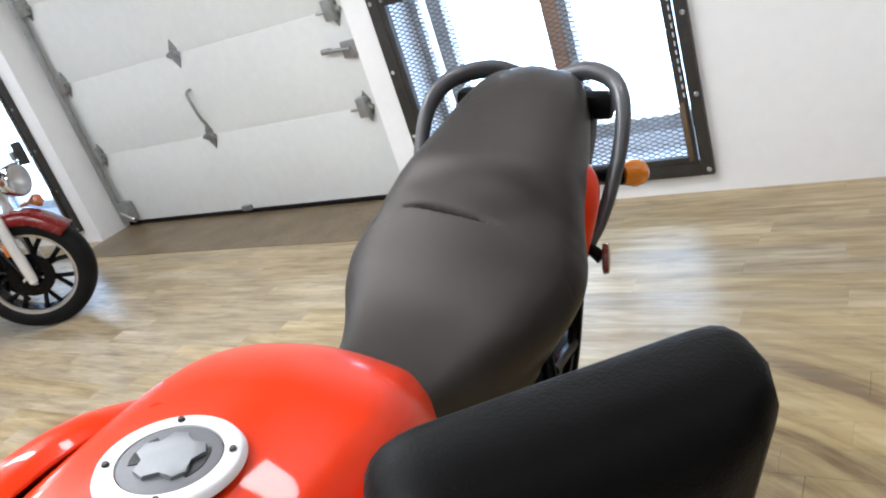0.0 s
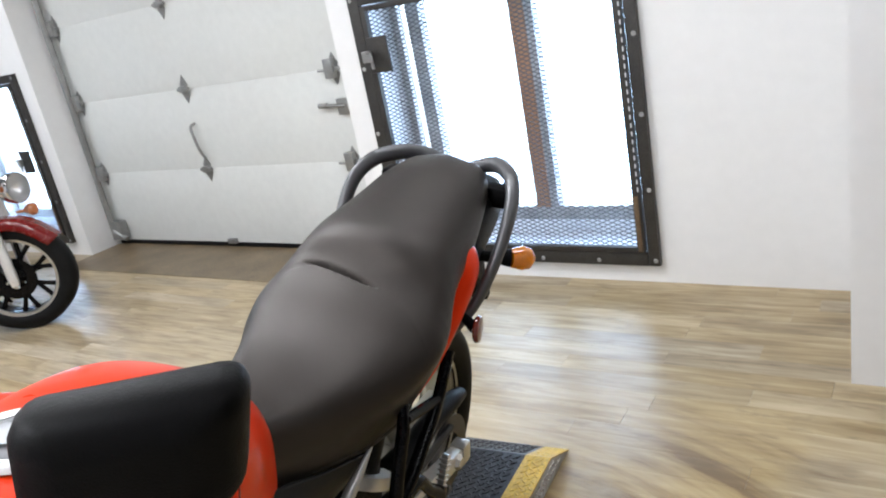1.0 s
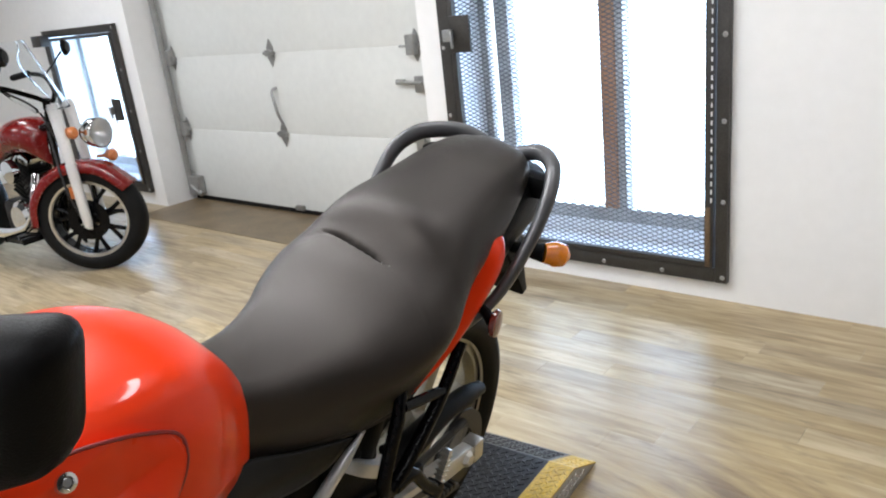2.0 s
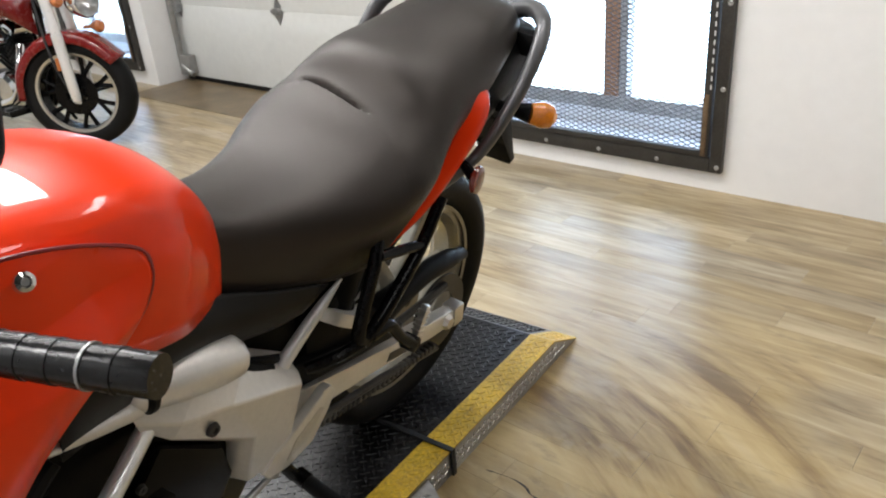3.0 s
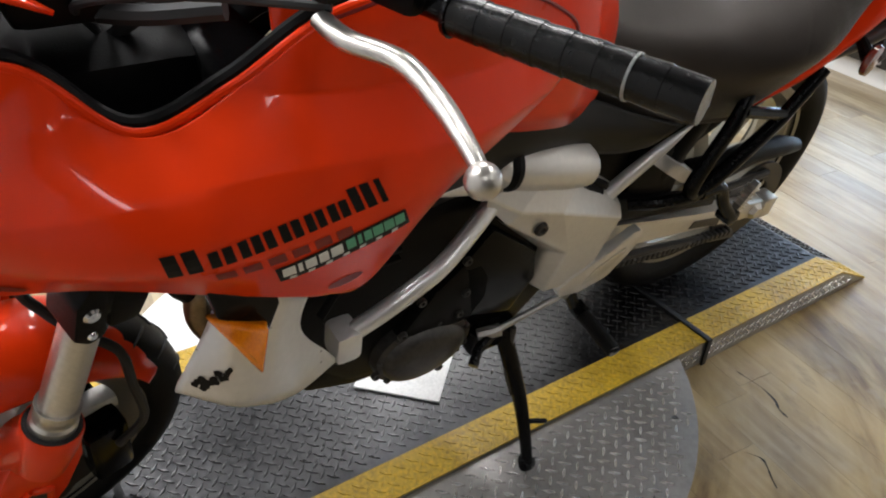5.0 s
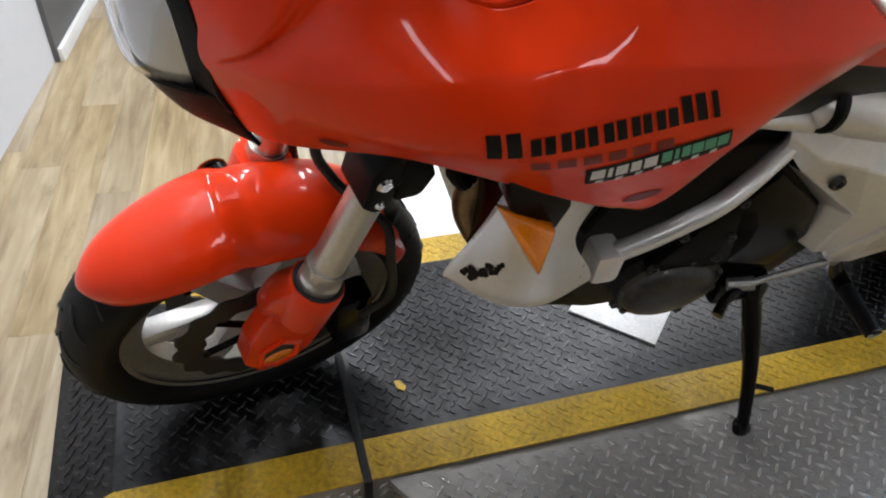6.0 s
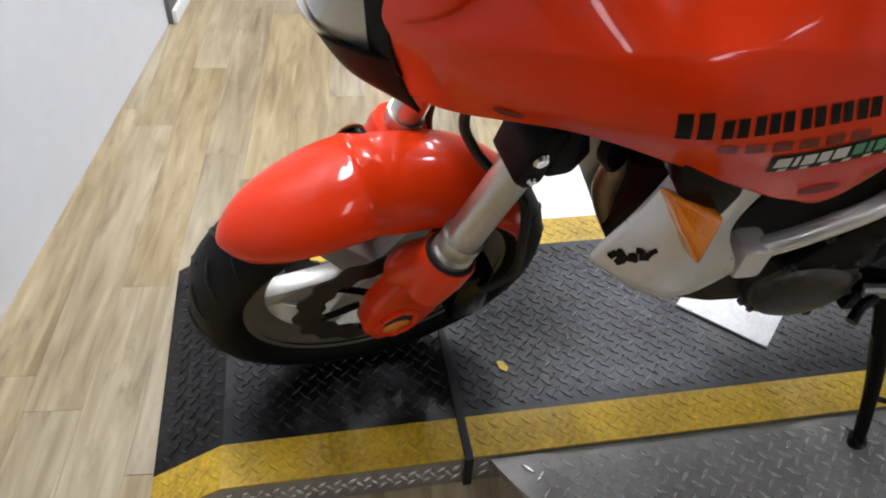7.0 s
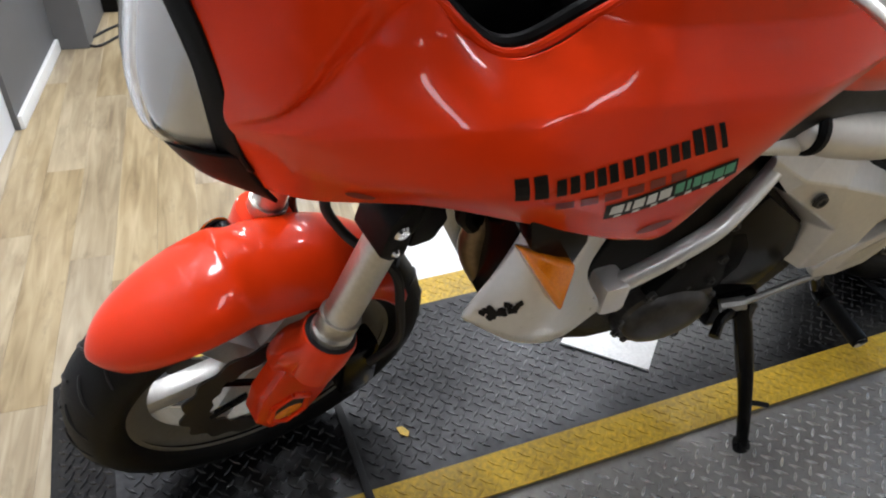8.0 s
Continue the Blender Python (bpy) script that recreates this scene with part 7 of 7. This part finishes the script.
C("headlamp_glass", bm, "clear", "clear headlamp glass", hl)
bm = bmesh.new(); revolve(bm, [(0.05, 0.0001), (0.02, 0.05), (-0.024, 0.082)], 36, LAMP)
C("headlamp_bowl", bm, "reflector", "", hl)
rows = [[(x, y + 0.25 * x * x / 0.05, z) for x in (0, 0.08, 0.15, w)] for y, z, w in ((0.0, 0.97, 0.15), (0.05, 1.08, 0.19), (0.11, 1.22, 0.20), (0.16, 1.35, 0.12))]
shell("windscreen", rows, 20, 24, M["glass"], cruiser, 0.003, "clear windscreen", both=True, m=Matrix.Translation((0, -0.06, 0.0)) @ TURN)
FRONT_PARTS = set(cruiser.children)
cruiser_wheel(1.685, 0.318, 0.085, "rear_tyre")
rows = [[(0, y, t), (0.08 * w, y, t - 0.012), (0.135 * w, y, t - 0.06), (0.14 * w, y, t - 0.13), (0.10 * w, y, t - 0.19)] for y, t, w in ((0.560, 0.86, 0.04), (0.572, 0.885, 0.30), (0.60, 0.915, 0.58), (0.67, 0.955, 0.88), (0.78, 0.96, 1.05), (0.92, 0.92, 1.0), (1.04, 0.84, 0.7), (1.12, 0.78, 0.4))]
shell("fuel_tank", rows, 30, 30, M["red2"], cruiser, 0.004, "dark red teardrop fuel tank", both=True)
rows = [[(0, y, t), (0.10 * w, y, t - 0.008), (0.15 * w, y, t - 0.05), (0.15 * w, y, t - 0.10)] for y, t, w in ((0.95, 0.74, 0.6), (1.10, 0.70, 1.0), (1.25, 0.70, 1.1), (1.36, 0.76, 0.9), (1.5, 0.79, 0.8), (1.66, 0.78, 0.5))]
shell("seat", rows, 30, 24, M["seat"], cruiser, 0.004, "black cruiser seat", both=True)
rows = [[(x, 1.685 + (0.36 - dr) * math.cos(radians(a)), 0.318 + (0.36 - dr) * math.sin(radians(a))) for x, dr in ((0, 0), (0.07, 0.006), (0.10, 0.03), (0.105, 0.10))] for a in (5, 35, 65, 95, 125)]
shell("rear_fender", rows, 30, 20, M["red2"], cruiser, 0.004, "dark red rear fender", both=True)
bm = bmesh.new()
tube(bm, [(0.0, 0.46, 1.02), (0.0, 0.52, 0.72), (0.0, 0.56, 0.40), (0.0, 0.66, 0.20), (0.0, 0.95, 0.17), (0.0, 1.30, 0.24)], 0.022, 12, 30)
tube(bm, [(0.0, 0.45, 0.88), (0.0, 0.75, 0.80), (0.0, 1.05, 0.68), (0.0, 1.35, 0.62)], 0.022, 12, 20)
C("frame", bm, "gloss_black", "black steel frame")
bm = bmesh.new(); box(bm, -0.14, 0.14, 0.62, 1.05, 0.20, 0.42, 0.05)
en = C("engine", bm, "engine", "black and chrome V-twin engine")
for ang, y in ((-28, 0.74), (28, 0.94)):
    for k in range(9):
        bm = bmesh.new(); box(bm, -0.075 + 0.002 * k, 0.075 - 0.002 * k, -0.07, 0.07, 0.04 + 0.027 * k, 0.055 + 0.027 * k, 0.004, Matrix.Translation((0, y, 0.40)) @ Matrix.Rotation(radians(ang), 4, "X"))
        C("cylinder_fin", bm, "engine", "", en)
    bm = bmesh.new(); box(bm, -0.07, 0.07, -0.06, 0.06, 0.27, 0.33, 0.02, Matrix.Translation((0, y, 0.40)) @ Matrix.Rotation(radians(ang), 4, "X"))
    C("rocker_cover", bm, "chrome", "", en)
for s in (1, -1):
    bm = bmesh.new(); revolve(bm, [(0.0, 0.115), (0.03 * s, 0.11), (0.05 * s, 0.085), (0.055 * s, 0.0001)], 36, pose(0.14 * s, 0.78, 0.32))
    C("engine_cover", bm, "chrome", "chrome engine cover", en)
    bm = bmesh.new(); revolve(bm, [(0.0, 0.075), (0.04 * s, 0.07), (0.05 * s, 0.0001)], 30, pose(0.10 * s, 0.86, 0.60))
    C("air_cleaner", bm, "chrome", "round chrome air cleaner", en)
    bm = bmesh.new(); rod(bm, (0.10 * s, 0.62, 0.24), (0.30 * s, 0.60, 0.25), 0.014); box(bm, 0.20 * s, 0.32 * s, 0.52, 0.72, 0.235, 0.255, 0.008)
    C("footboard", bm, "gloss_black")
bm = bmesh.new(); tube(bm, [(-0.08, 0.66, 0.58), (-0.16, 0.60, 0.45), (-0.18, 0.72, 0.28), (-0.19, 1.1, 0.22), (-0.19, 1.75, 0.26)], [0.022, 0.022, 0.024, 0.036, 0.042], 16, 40)
C("exhaust", bm, "chrome", "chrome exhaust pipe")
bm = bmesh.new(); tube(bm, [(0.12, 0.9, 0.22), (0.22, 0.92, 0.1), (0.27, 0.93, 0.012)], 0.012, 10, 8)
C("side_stand", bm, "gloss_black")
for ob in cruiser.children:
    if ob not in FRONT_PARTS: ob.matrix_basis = pose(0, -0.30, -0.05 if ob.name.startswith("fuel_tank") else 0)
bm = bmesh.new(); tube(bm, [fr(-0.115, 0, 0.02, 0.34), fr(-0.13, 0.02, 0.06, 0.55), fr(-0.10, 0.02, 0.10, 0.85)], 0.007, 8, 16); tube(bm, [fr(-0.25, 0.1, 0.15, 1.10), fr(-0.18, 0.0, 0.12, 0.98), fr(-0.08, 0, 0.10, 0.80)], 0.006, 8, 16)
C("cables", bm, "strap", "black cables")

# ---- small things ----
bm = bmesh.new(); box(bm, -0.35, 0.0, -0.6, 0.0, 0.0, 0.75, 0.01)
tagged(finish(bm, "black_cabinet", M["black"], None, "", 35, pose(-2.55, -0.86, 0.0, 0, 0, -9)), "black cabinet standing on the floor by the wall", "cabinet")
bm = bmesh.new(); tube(bm, [(-2.40, -0.86, 0.006), (-2.33, -0.93, 0.006), (-2.24, -0.99, 0.006), (-2.19, -0.95, 0.006), (-2.26, -0.88, 0.006), (-2.36, -0.80, 0.006), (-2.5, -0.74, 0.006)], 0.005, 8, 40)
tagged(finish(bm, "power_cord", M["strap"], None, "", 35), "black power cord lying on the floor", "cable")


planks()
